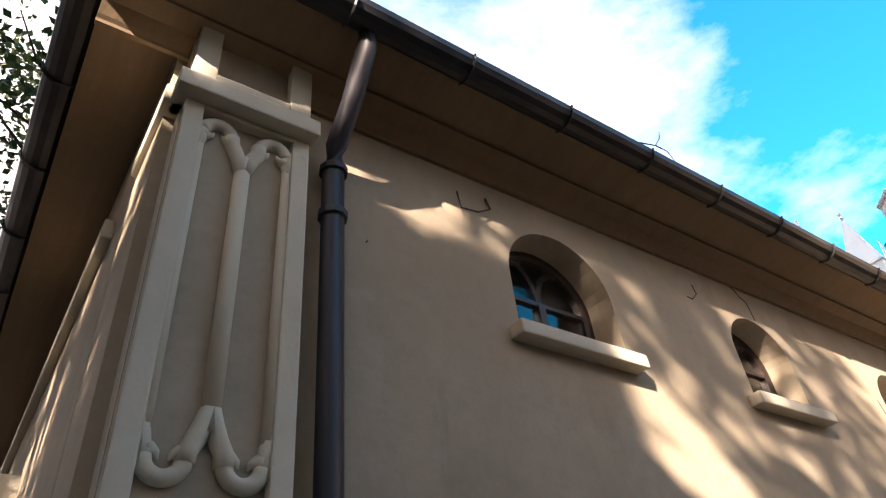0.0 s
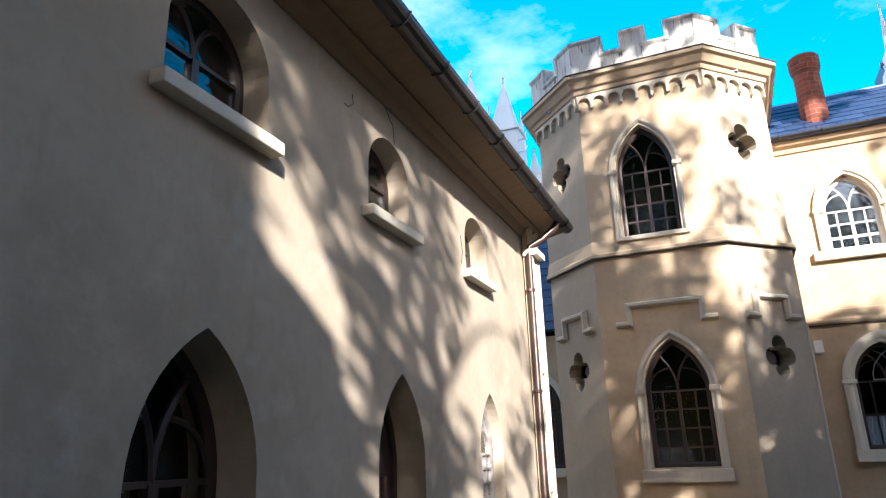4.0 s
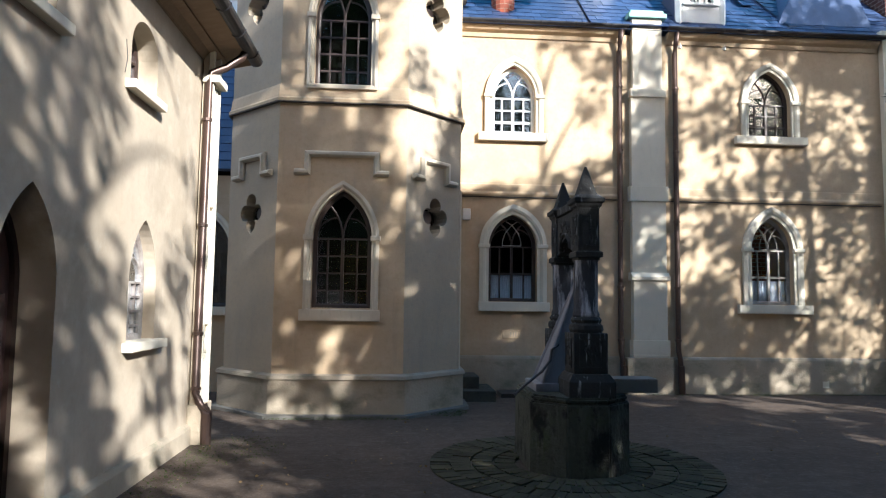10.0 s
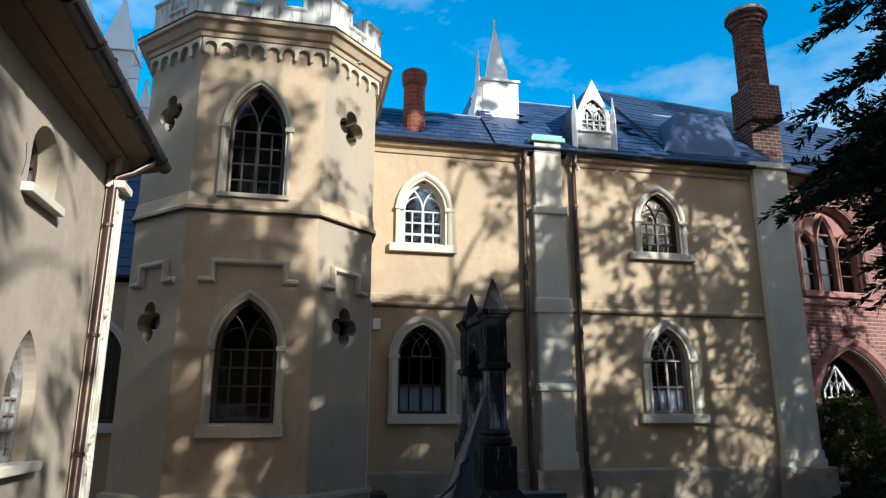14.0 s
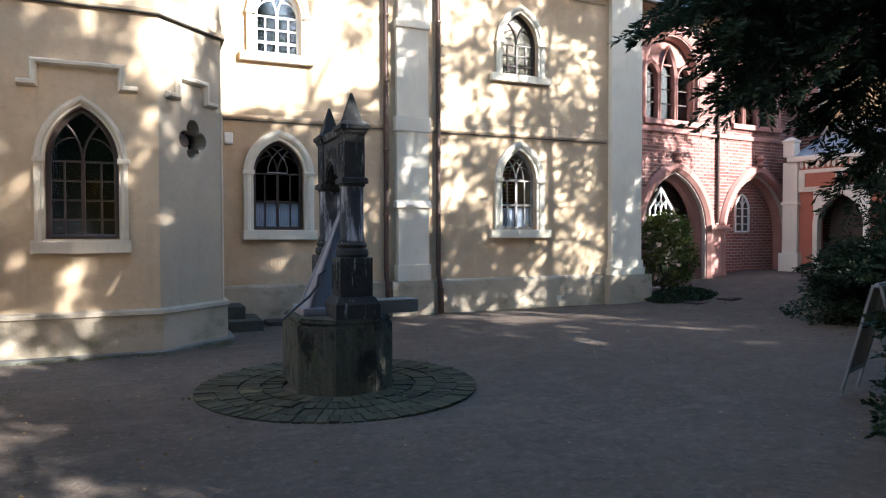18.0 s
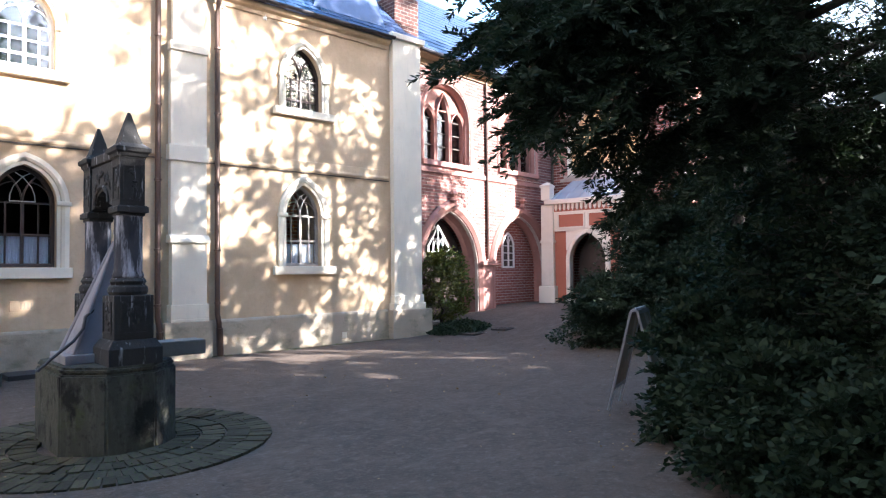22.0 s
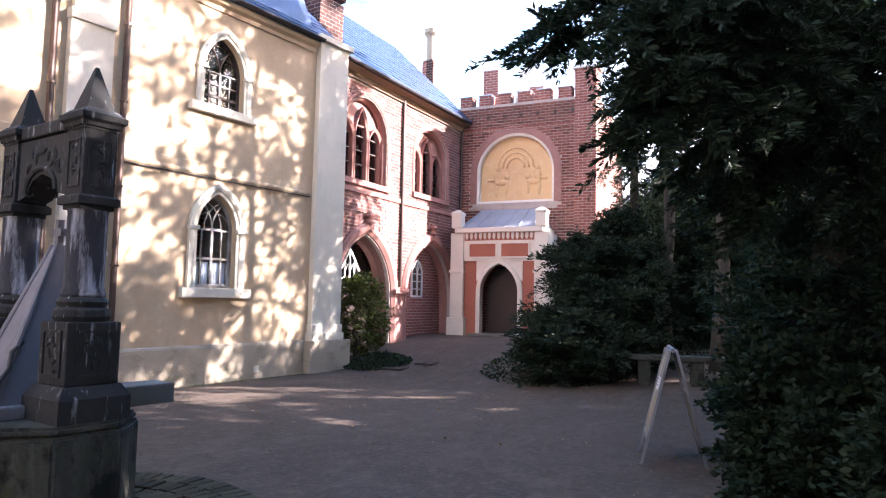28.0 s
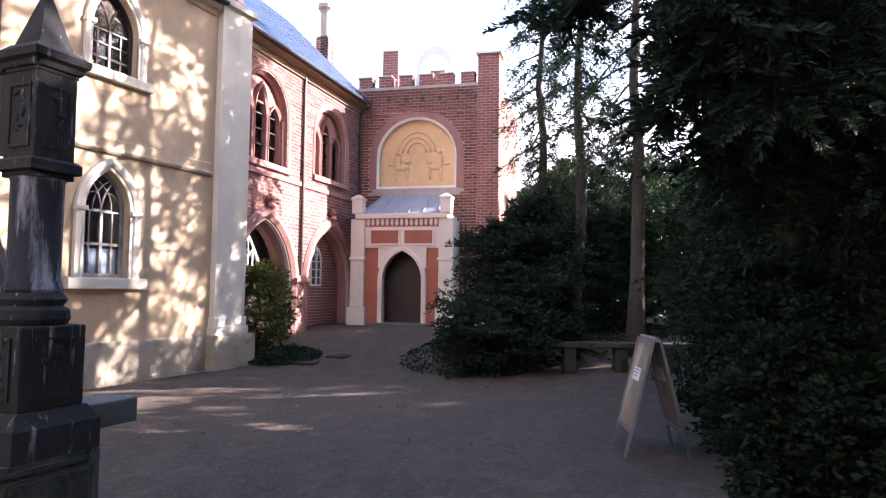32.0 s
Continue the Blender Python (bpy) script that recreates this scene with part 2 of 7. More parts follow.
DOORWOOD = noisy(material("red_brown_door_wood", (0.05, 0.025, 0.022), 0.42), [(4, 0.42, 0.7, (0.034, 0.019, 0.018), 0.7, (8, 8, 0.5)), (14, 0.55, 0.75, (0.10, 0.045, 0.032), 0.6, ONE)], 0.001, 60)
WHITEPAINT = noisy(material("white_paint", (0.78, 0.78, 0.76), 0.6), [(2, 0.5, 0.75, (0.62, 0.62, 0.60), 0.7, ONE)], 0.001, 50)
OLDPAINT = noisy(material("worn_grey_white_paint", (0.34, 0.32, 0.30), 0.6), [(3, 0.42, 0.65, (0.12, 0.09, 0.08), 0.85, ONE), (9, 0.55, 0.75, (0.55, 0.54, 0.52), 0.7, ONE)], 0.001, 50)
CREAM = noisy(material("cream_painted_stone", (0.70, 0.64, 0.55), 0.7), [(2, 0.45, 0.75, (0.60, 0.54, 0.46), 0.7, ONE)], 0.002, 50)
REDPANEL = noisy(material("red_brown_panel", (0.36, 0.12, 0.075), 0.75), [(2, 0.45, 0.75, (0.29, 0.095, 0.06), 0.7, ONE)], 0.002, 40)
TERRA = noisy(material("red_moulded_terracotta", (0.33, 0.165, 0.14), 0.85), [(2, 0.45, 0.7, (0.25, 0.12, 0.10), 0.8, ONE), (9, 0.55, 0.7, (0.40, 0.22, 0.18), 0.6, ONE)], 0.003, 50)
RELIEF = noisy(material("yellow_relief_plaster", (0.68, 0.45, 0.23), 0.8), [(1.6, 0.45, 0.7, (0.60, 0.37, 0.20), 0.8, ONE), (5, 0.5, 0.7, (0.74, 0.54, 0.32), 0.6, ONE)], 0.003, 40)
CURTAIN = material("white_curtain_cloth", (0.80, 0.83, 0.88), 0.95, spec=0.1)
BARK = noisy(material("tree_bark", (0.065, 0.052, 0.04), 0.95), [(5, 0.4, 0.7, (0.03, 0.026, 0.02), 0.9, (1, 1, 0.2)), (12, 0.55, 0.7, (0.10, 0.085, 0.065), 0.6, (1, 1, 0.4))], 0.02, 20)
# near-black colour stands in for the gloom of unlit rooms behind the windows
ROOM = material("painted_room_gloom", (0.014, 0.012, 0.011), 0.95, spec=0.1)
SOIL = noisy(material("packed_earth_and_fine_gravel", (0.086, 0.064, 0.050), 0.95, spec=0.2),
             [(0.35, 0.4, 0.68, (0.063, 0.047, 0.037), 0.8, ONE), (2.2, 0.45, 0.7, (0.107, 0.082, 0.064), 0.7, ONE),
              (6.0, 0.5, 0.64, (0.057, 0.043, 0.034), 0.6, ONE), (1.3, 0.56, 0.66, (0.132, 0.103, 0.080), 0.5, (1, 2.2, 1)), (14.0, 0.52, 0.7, (0.144, 0.116, 0.092), 0.7, ONE), (60.0, 0.6, 0.72, (0.185, 0.164, 0.147), 0.8, ONE), (40, 0.6, 0.75, (0.038, 0.030, 0.028), 0.8, ONE)], 0.012, 28, "World")
PAVER = varied(noisy(material("mossy_paving_stone", (0.044, 0.038, 0.028), 0.95, spec=0.2), [(3, 0.45, 0.7, (0.060, 0.052, 0.038), 0.8, ONE), (2, 0.46, 0.66, (0.046, 0.054, 0.020), 0.8, ONE)], 0.006, 30), 0.35)
SLATE = varied(noisy(material("blue_grey_slate", (0.034, 0.058, 0.125), 0.42, spec=0.45), [(2.5, 0.42, 0.7, (0.02, 0.034, 0.075), 0.8, ONE), (7, 0.58, 0.75, (0.12, 0.13, 0.145), 0.5, ONE)], 0.003, 30), 0.3)


def brick_material(name, a, b, mortar, rows=0.08, width=0.25):
    m = material(name, a, 0.88, spec=0.25)
    n, l = m.node_tree.nodes, m.node_tree.links
    co = n.new("ShaderNodeTexCoord")
    sp = n.new("ShaderNodeSeparateXYZ")
    ad = n.new("ShaderNodeMath")
    cb = n.new("ShaderNodeCombineXYZ")
    l.new(co.outputs["Object"], sp.inputs[0])
    l.new(sp.outputs["X"], ad.inputs[0])
    l.new(sp.outputs["Y"], ad.inputs[1])
    l.new(ad.outputs[0], cb.inputs["X"])
    l.new(sp.outputs["Z"], cb.inputs["Y"])
    br = n.new("ShaderNodeTexBrick")
    br.inputs["Scale"].default_value = 1.0
    br.inputs["Brick Width"].default_value, br.inputs["Row Height"].default_value = width, rows
    br.inputs["Mortar Size"].default_value, br.inputs["Mortar Smooth"].default_value, br.inputs["Bias"].default_value = 0.007, 0.2, -0.1
    br.inputs["Color1"].default_value, br.inputs["Color2"].default_value, br.inputs["Mortar"].default_value = (*a, 1), (*b, 1), (*mortar, 1)
    l.new(cb.outputs[0], br.inputs["Vector"])
    no = n.new("ShaderNodeTexNoise")
    no.inputs["Scale"].default_value, no.inputs["Detail"].default_value = 1.4, 5
    l.new(co.outputs["Object"], no.inputs["Vector"])
    mx = n.new("ShaderNodeMixRGB")
    mx.blend_type = "MULTIPLY"
    rp = n.new("ShaderNodeMapRange")
    rp.inputs["From Min"].default_value, rp.inputs["From Max"].default_value = 0.4, 0.7
    rp.inputs["To Max"].default_value = 0.8
    l.new(no.outputs["Fac"], rp.inputs["Value"])
    l.new(rp.outputs["Result"], mx.inputs[0])
    l.new(br.outputs["Color"], mx.inputs[1])
    mx.inputs[2].default_value = (0.72, 0.68, 0.66, 1)
    l.new(mx.outputs["Color"], n["Principled BSDF"].inputs["Base Color"])
    bp = n.new("ShaderNodeBump")
    bp.invert = True
    bp.inputs["Distance"].default_value = 0.008
    l.new(br.outputs["Fac"], bp.inputs["Height"])
    l.new(bp.outputs["Normal"], n["Principled BSDF"].inputs["Normal"])
    return m


MORTAR = noisy(material("pale_lime_mortar", (0.44, 0.37, 0.33), 0.95, spec=0.2), [(3, 0.45, 0.7, (0.33, 0.27, 0.24), 0.8, ONE), (20, 0.55, 0.75, (0.52, 0.45, 0.41), 0.5, ONE)], 0.003, 60)
BRICKPIECE = varied(noisy(material("single_red_brick", (0.22, 0.082, 0.066), 0.88, spec=0.25), [(1.2, 0.45, 0.7, (0.17, 0.055, 0.045), 0.7, ONE), (25, 0.55, 0.75, (0.30, 0.12, 0.09), 0.5, ONE)], 0.003, 60, "World"), 0.4)
BRICKPIECE_PALE = varied(noisy(material("single_pale_red_brick", (0.27, 0.125, 0.108), 0.9, spec=0.2), [(1.2, 0.45, 0.7, (0.19, 0.088, 0.08), 0.7, ONE), (25, 0.55, 0.75, (0.36, 0.18, 0.15), 0.5, ONE)], 0.003, 60, "World"), 0.3)
BRICKPIECE_DARK = varied(noisy(material("single_sooty_brick", (0.10, 0.042, 0.034), 0.9, spec=0.2), [(1.2, 0.45, 0.7, (0.055, 0.027, 0.024), 0.8, ONE), (25, 0.55, 0.75, (0.17, 0.075, 0.055), 0.5, ONE)], 0.003, 60, "World"), 0.4)
BRICK = brick_material("red_brick_wall", (0.33, 0.125, 0.095), (0.25, 0.085, 0.07), (0.50, 0.44, 0.40))
BRICK_RED = brick_material("red_chimney_brick", (0.30, 0.085, 0.05), (0.19, 0.06, 0.04), (0.26, 0.18, 0.14), 0.09, 0.22)
BRICK_ROUND = brick_material("chimney_brick", (0.10, 0.045, 0.036), (0.05, 0.026, 0.024), (0.25, 0.22, 0.20), 0.09, 0.22)


def glass_material():
    m = bpy.data.materials.new("old_window_glass")
    m.use_nodes = True
    n, l = m.node_tree.nodes, m.node_tree.links
    n.remove(n["Principled BSDF"])
    tr = n.new("ShaderNodeBsdfTransparent")
    tr.inputs["Color"].default_value = (0.86, 0.89, 0.92, 1)
    gl = n.new("ShaderNodeBsdfGlossy")
    gl.inputs["Roughness"].default_value = 0.03
    gl.inputs["Color"].default_value = (0.9, 0.93, 0.96, 1)
    fr = n.new("ShaderNodeFresnel")
    fr.inputs["IOR"].default_value = 1.75
    mx = n.new("ShaderNodeMixShader")
    no = n.new("ShaderNodeTexNoise")
    no.inputs["Scale"].default_value = 3.0
    bp = n.new("ShaderNodeBump")
    bp.inputs["Distance"].default_value = 0.003
    l.new(no.outputs["Fac"], bp.inputs["Height"])
    l.new(bp.outputs["Normal"], gl.inputs["Normal"])
    l.new(fr.outputs["Fac"], mx.inputs["Fac"])
    l.new(tr.outputs[0], mx.inputs[1])
    l.new(gl.outputs[0], mx.inputs[2])
    l.new(mx.outputs[0], n["Material Output"].inputs["Surface"])
    return m


GLASS = glass_material()
# the same glass with a lower index, so it reflects less
GLASS_DULL = glass_material()
GLASS_DULL.name = "low_reflection_glass"
for node in GLASS_DULL.node_tree.nodes:
    if node.type == "FRESNEL":
        node.inputs["IOR"].default_value = 1.22


def leaf_material(name, a, b, rough=0.5):
    m = material(name, a, rough, spec=0.25)
    n, l = m.node_tree.nodes, m.node_tree.links
    p = n["Principled BSDF"]
    geo = n.new("ShaderNodeNewGeometry")
    rp = n.new("ShaderNodeMixRGB")
    rp.inputs[1].default_value, rp.inputs[2].default_value = (*a, 1), (*b, 1)
    l.new(geo.outputs["Random Per Island"], rp.inputs[0])
    l.new(rp.outputs["Color"], p.inputs["Base Color"])
    tl = n.new("ShaderNodeBsdfTranslucent")
    l.new(rp.outputs["Color"], tl.inputs["Color"])
    mx = n.new("ShaderNodeMixShader")
    mx.inputs["Fac"].default_value = 0.25
    l.new(p.outputs[0], mx.inputs[1])
    l.new(tl.outputs[0], mx.inputs[2])
    l.new(mx.outputs[0], n["Material Output"].inputs["Surface"])
    return m


YEW = leaf_material("dark_yew_needles", (0.012, 0.023, 0.012), (0.028, 0.042, 0.019), 0.68)
CONIFER = leaf_material("drooping_conifer_sprays", (0.025, 0.045, 0.022), (0.055, 0.075, 0.03))
BROAD = leaf_material("broad_green_leaves", (0.03, 0.058, 0.02), (0.07, 0.10, 0.032))
SHRUBLEAF = leaf_material("bright_shrub_leaves", (0.05, 0.08, 0.018), (0.14, 0.15, 0.03))
MAPLE = leaf_material("broad_maple_leaves", (0.02, 0.04, 0.022), (0.045, 0.065, 0.028))
MOSS = leaf_material("green_moss", (0.035, 0.055, 0.014), (0.075, 0.095, 0.03), 0.9)
IVY = leaf_material("dark_ivy_leaves", (0.010, 0.021, 0.010), (0.025, 0.040, 0.016), 0.72)
BRICKS = leaf_material("red_bricks_in_courses", (0.27, 0.105, 0.082), (0.14, 0.054, 0.046), 0.88)
BRICKS_PALE = leaf_material("pale_red_bricks_in_courses", (0.335, 0.17, 0.15), (0.19, 0.088, 0.08), 0.9)
LITTER = leaf_material("fallen_brown_leaves", (0.16, 0.10, 0.05), (0.28, 0.20, 0.10), 0.8)

# ---- mesh helpers ----
from mathutils.geometry import tessellate_polygon


def thing(name, m, label, category, group="", kind=""):
    ob = new(name)
    ob.matrix_basis = m
    return tagged(ob, label, category, group, kind)


def part(name, bm, mat, parent, label="", m=None, smooth=False):
    bmesh.ops.recalc_face_normals(bm, faces=bm.faces)
    me = bpy.data.meshes.new(name)
    bm.to_mesh(me)
    bm.free()
    me.materials.append(mat)
    if smooth:
        me.polygons.foreach_set("use_smooth", [True] * len(me.polygons))
    ob = new(name, me)
    ob.parent = parent
    if m is not None:
        ob.matrix_basis = m
    return tagged(ob, label)


def box(bm, x0, x1, y0, y1, z0, z1, bevel=0.0):
    vs = [bm.verts.new((x, y, z)) for z in (z0, z1) for y in (y0, y1) for x in (x0, x1)]
    fs = [bm.faces.new([vs[i] for i in f]) for f in ((0, 2, 3, 1), (4, 5, 7, 6), (0, 1, 5, 4), (2, 6, 7, 3), (0, 4, 6, 2), (1, 3, 7, 5))]
    if bevel:
        es = list({e for f in fs for e in f.edges})
        bmesh.ops.bevel(bm, geom=es, offset=bevel, segments=2, affect="EDGES", profile=0.6)
    return bm


def prism(bm, outline, y0, y1, holes=()):
    """A plate in the x-z plane with holes, from y0 (front) to y1."""
    loops = [outline, *holes]
    pts = [Vector((u, z, 0)) for lp in loops for u, z in lp]
    front = [bm.verts.new((p.x, y0, p.y)) for p in pts]
    back = [bm.verts.new((p.x, y1, p.y)) for p in pts]
    for a, b, c in tessellate_polygon([[Vector((u, z, 0)) for u, z in lp] for lp in loops]):
        if len({a, b, c}) == 3:
            bm.faces.new((front[a], front[b], front[c]))
            bm.faces.new((back[c], back[b], back[a]))
    at = 0
    for lp in loops:
        k = len(lp)
        for i in range(k):
            j = (i + 1) % k
            bm.faces.new((front[at + i], front[at + j], back[at + j], back[at + i]))
        at += k
    return bm


def normals2(path, closed):
    """Mitred left-hand normals along a 2D path."""
    k, out = len(path), []
    for i in range(k):
        p = Vector(path[i])
        a = Vector(path[i - 1]) if (i or closed) else None
        b = Vector(path[(i + 1) % k]) if (i < k - 1 or closed) else None
        d1 = (p - a).normalized() if a is not None else None
        d2 = (b - p).normalized() if b is not None else None
        d1, d2 = d1 or d2, d2 or d1
        n1, n2 = Vector((-d1.y, d1.x)), Vector((-d2.y, d2.x))
        n = n1 + n2
        n = n / max(n.length_squared, 0.15) * 2 if n.length > 1e-6 else n1
        out.append(n)
    return out


def sweep(bm, path, prof, to, closed=False, cap=True):
    """Moves a profile of (out, high) along a 2D path; to(x, y, high) gives the place."""
    ns = normals2(path, closed)
    rows = [[bm.verts.new(to(p[0] + n.x * o, p[1] + n.y * o, h)) for o, h in prof] for p, n in zip(path, ns)]
    k, m = len(rows), len(prof)
    for i in range(k if closed else k - 1):
        a, b = rows[i], rows[(i + 1) % k]
        for j in range(m):
            q = (j + 1) % m
            bm.faces.new((a[j], a[q], b[q], b[j]))
    if cap and not closed:
        bm.faces.new(rows[0])
        bm.faces.new(rows[-1][::-1])
    return bm


def flat(u, z, h):
    """A path on a wall's face, the profile standing out by h."""
    return (u, -h, z)


def level(x, y, h):
    """A path on a plan, the profile rising by h."""
    return (x, y, h)


def lathe(bm, prof, sides, cx=0.0, cy=0.0, turn=0.0):
    rows = [[bm.verts.new((cx + r * math.cos(turn + 2 * math.pi * i / sides), cy + r * math.sin(turn + 2 * math.pi * i / sides), z)) for i in range(sides)] for r, z in prof]
    for a, b in zip(rows, rows[1:]):
        for i in range(sides):
            j = (i + 1) % sides
            bm.faces.new((a[i], a[j], b[j], b[i]))
    bm.faces.new(rows[0][::-1])
    bm.faces.new(rows[-1])
    return bm


def tube(bm, pts, r, sides=8, radii=None):
    pts = [Vector(p) for p in pts]
    rows = []
    for i, p in enumerate(pts):
        d = (pts[min(i + 1, len(pts) - 1)] - pts[max(i - 1, 0)]).normalized()
        side = d.cross(Vector((0, 0, 1)) if abs(d.z) < 0.95 else Vector((1, 0, 0))).normalized()
        if rows and side.dot(last) < 0:
            side = -side
        last = side
        up = side.cross(d)
        rr = radii[i] if radii else r
        rows.append([bm.verts.new(p + (side * math.cos(2 * math.pi * k / sides) + up * math.sin(2 * math.pi * k / sides)) * rr) for k in range(sides)])
    for a, b in zip(rows, rows[1:]):
        for k in range(sides):
            j = (k + 1) % sides
            bm.faces.new((a[k], a[j], b[j], b[k]))
    bm.faces.new(rows[0][::-1])
    bm.faces.new(rows[-1])
    return bm


def arch(u0, u1, z0, zs, zt, n=9):
    """An open path from the foot of the left jamb over the arch to the foot of the right one."""
    h, r = (u1 - u0) / 2, zt - zs
    uc = (u0 + u1) / 2
    if r >= h:
        big = (h * h + r * r) / (2 * h)
        end = math.acos((big - h) / big)
        right = [(u1 - big + big * math.cos(end * i / n), zs + big * math.sin(end * i / n)) for i in range(n + 1)]
    else:
        right = [(uc + h * math.cos(math.pi / 2 * i / n), zs + r * math.sin(math.pi / 2 * i / n)) for i in range(n + 1)]
    left = [(2 * uc - u, z) for u, z in right]
    return [(u0, z0)] + left[:-1] + right[::-1] + [(u1, z0)]


def shrink(u0, u1, z0, zs, zt, d, foot=None):
    """The same arch, smaller by d all round."""
    return arch(u0 + d, u1 - d, z0 + (d if foot is None else foot), zs, zt - d * 1.25)


def quatrefoil(cu, cz, r, n=7):
    pts = []
    for k in range(4):
        a0 = math.pi / 2 * k
        ou, oz = cu + r * 0.9 * math.cos(a0), cz + r * 1.0 * math.sin(a0)
        for i in range(n):
            a = a0 - 2.0 + 4.0 * i / (n - 1)
            pts.append((ou + r * 0.78 * math.cos(a), oz + r * (0.95 if k == 3 and i == n // 2 else 0.78) * math.sin(a)))
    return pts


# ---- building pieces ----


def surround(house, name, u0, u1, z0, zs, zt, wide, mat, sill=None, caps=True, label="", m=None, stand=0.05):
    """A moulded frame round a pointed opening, with capitals at the springing and a sill."""
    bm = bmesh.new()
    path = arch(u0, u1, z0, zs, zt)
    sweep(bm, path, [(0, -0.02), (0, stand * 0.5), (wide * 0.28, stand * 0.5), (wide * 0.36, stand), (wide * 0.6, stand * 1.35), (wide, stand * 1.2), (wide, -0.02)], flat)
    ob = part(name, bm, mat, house, label, m)
    if caps:
        for a, b in ((u0 - wide - 0.02, u0 + 0.015), (u1 - 0.015, u1 + wide + 0.02)):
            bm = box(bmesh.new(), a, b, -stand * 1.7, 0.0, zs - 0.035, zs + 0.035, 0.012)
            part("capital", bm, mat, ob)
    if sill:
        s0, s1, sz0, sz1, out = sill
        part("window_sill", box(bmesh.new(), s0, s1, -out, 0.16, sz0, sz1, 0.012), mat, house, m=m)
    return ob


def window(house, u0, u1, z0, zs, zt, depth, mat, rows=3, cols=4, m=None, label="", curtain=0.0, tracery=True, bar=0.022, thick=0.06, transom=None, glass=None):
    """Wooden window in an opening: frame, mullion, glazing bars, tracery and a pane to each light."""
    glass = glass or GLASS
    bm = bmesh.new()
    path = arch(u0, u1, z0, zs, zt)
    sweep(bm, path, [(0.0, -depth - 0.05), (-thick, -depth - 0.05), (-thick, -depth), (-thick * 0.6, -depth + 0.012), (0.0, -depth + 0.012)], flat, closed=True)
    win = part("window", bm, mat, house, label, m)
    uc, w = (u0 + u1) / 2, bar / 2
    y0, y1 = depth, depth + 0.045
    bm = box(bmesh.new(), uc - bar, uc + bar, y0 - 0.008, y1, z0 + thick * 0.9, zs)
    part("mullion", bm, mat, win)
    for i in range(1, rows + 1):
        z = z0 + (zs - z0) * i / rows
        tt = bar * 0.9 if (transom == i) else w
        part("glazing_bar", box(bmesh.new(), u0 + thick * 0.9, u1 - thick * 0.9, y0, y1, z - tt, z + tt), mat, win)
    for i in range(1, cols):
        if i * 2 != cols:
            u = u0 + (u1 - u0) * i / cols
            part("glazing_bar", box(bmesh.new(), u - w, u + w, y0 + 0.004, y1 - 0.004, z0 + thick * 0.9, zs), mat, win)
    if tracery:
        h = (u1 - u0) / 2
        r = (h * h + (zt - zs) ** 2) / (2 * h) if zt - zs > h else h
        for s in (-1, 1):
            # each light has its own pointed head, whose inner rib runs on to the arch
            pts = []
            for i in range(9):
                a = (math.pi / 2) * i / 8 * 0.92
                pts.append((uc + s * r * (1 - math.cos(a)) * 0.9, depth + 0.02, min(zs + r * math.sin(a) * 0.9, zt - 0.1)))
            pts = [p for p in pts if abs(p[0] - uc) < h * 0.62]
            part("tracery", tube(bmesh.new(), pts, bar * 0.75, 6), mat, win)
            pts = []
            for i in range(9):
                a = (math.pi / 2) * i / 8
                pts.append((uc + s * (h - thick * 0.7) - s * (h - thick * 0.7) * 0.75 * (1 - math.cos(a)), depth + 0.02, zs + (h - thick) * 0.85 * math.sin(a)))
            part("tracery", tube(bmesh.new(), pts, bar * 0.55, 6), mat, win)
    # panes: a grid below the springing, one plate in the head
    du, dz = (u1 - u0 - 2 * thick) / 2, (zs - z0 - thick) / rows
    for c in range(2):
        for r_ in range(rows):
            a, b = u0 + thick + c * du, z0 + thick + r_ * dz
            bm = box(bmesh.new(), a + 0.004, a + du - 0.004, depth + 0.02, depth + 0.026, b + 0.003, b + dz - 0.003)
            ob = part("pane", bm, glass, win)
            ob.visible_shadow = False
    ob = part("pane", prism(bmesh.new(), arch(u0 + thick, u1 - thick, zs + 0.004, zs + 0.01, zt - thick * 1.2), depth + 0.02, depth + 0.026), glass, win)
    ob.visible_shadow = False
    if curtain:
        for c in range(2):
            a0 = u0 + thick + c * du + 0.01
            bm = bmesh.new()
            n = 28
            top = [bm.verts.new((a0 + (du - 0.02) * i / n, depth + 0.06 + 0.014 * math.sin(i * 2.1 + c), curtain)) for i in range(n + 1)]
            low = [bm.verts.new((a0 + (du - 0.02) * i / n, depth + 0.06 + 0.018 * math.sin(i * 2.1 + c + 0.3), z0 + thick)) for i in range(n + 1)]
            for i in range(n):
                bm.faces.new((top[i], top[i + 1], low[i + 1], low[i]))
            part("curtain", bm, CURTAIN, win, "white half-height cafe curtain")
    return win


def downpipe(house, pts, r, mat, label, m=None, clips=()):
    ob = part("downpipe", tube(bmesh.new(), pts, r, 10), mat, house, label, m, smooth=True)
    for x, y, z in clips:
        part("pipe_collar", lathe(bmesh.new(), [(r * 1.02, z - 0.02), (r * 1.28, z - 0.016), (r * 1.28, z + 0.016), (r * 1.02, z + 0.02)], 10, x, y), mat, ob)
    return ob


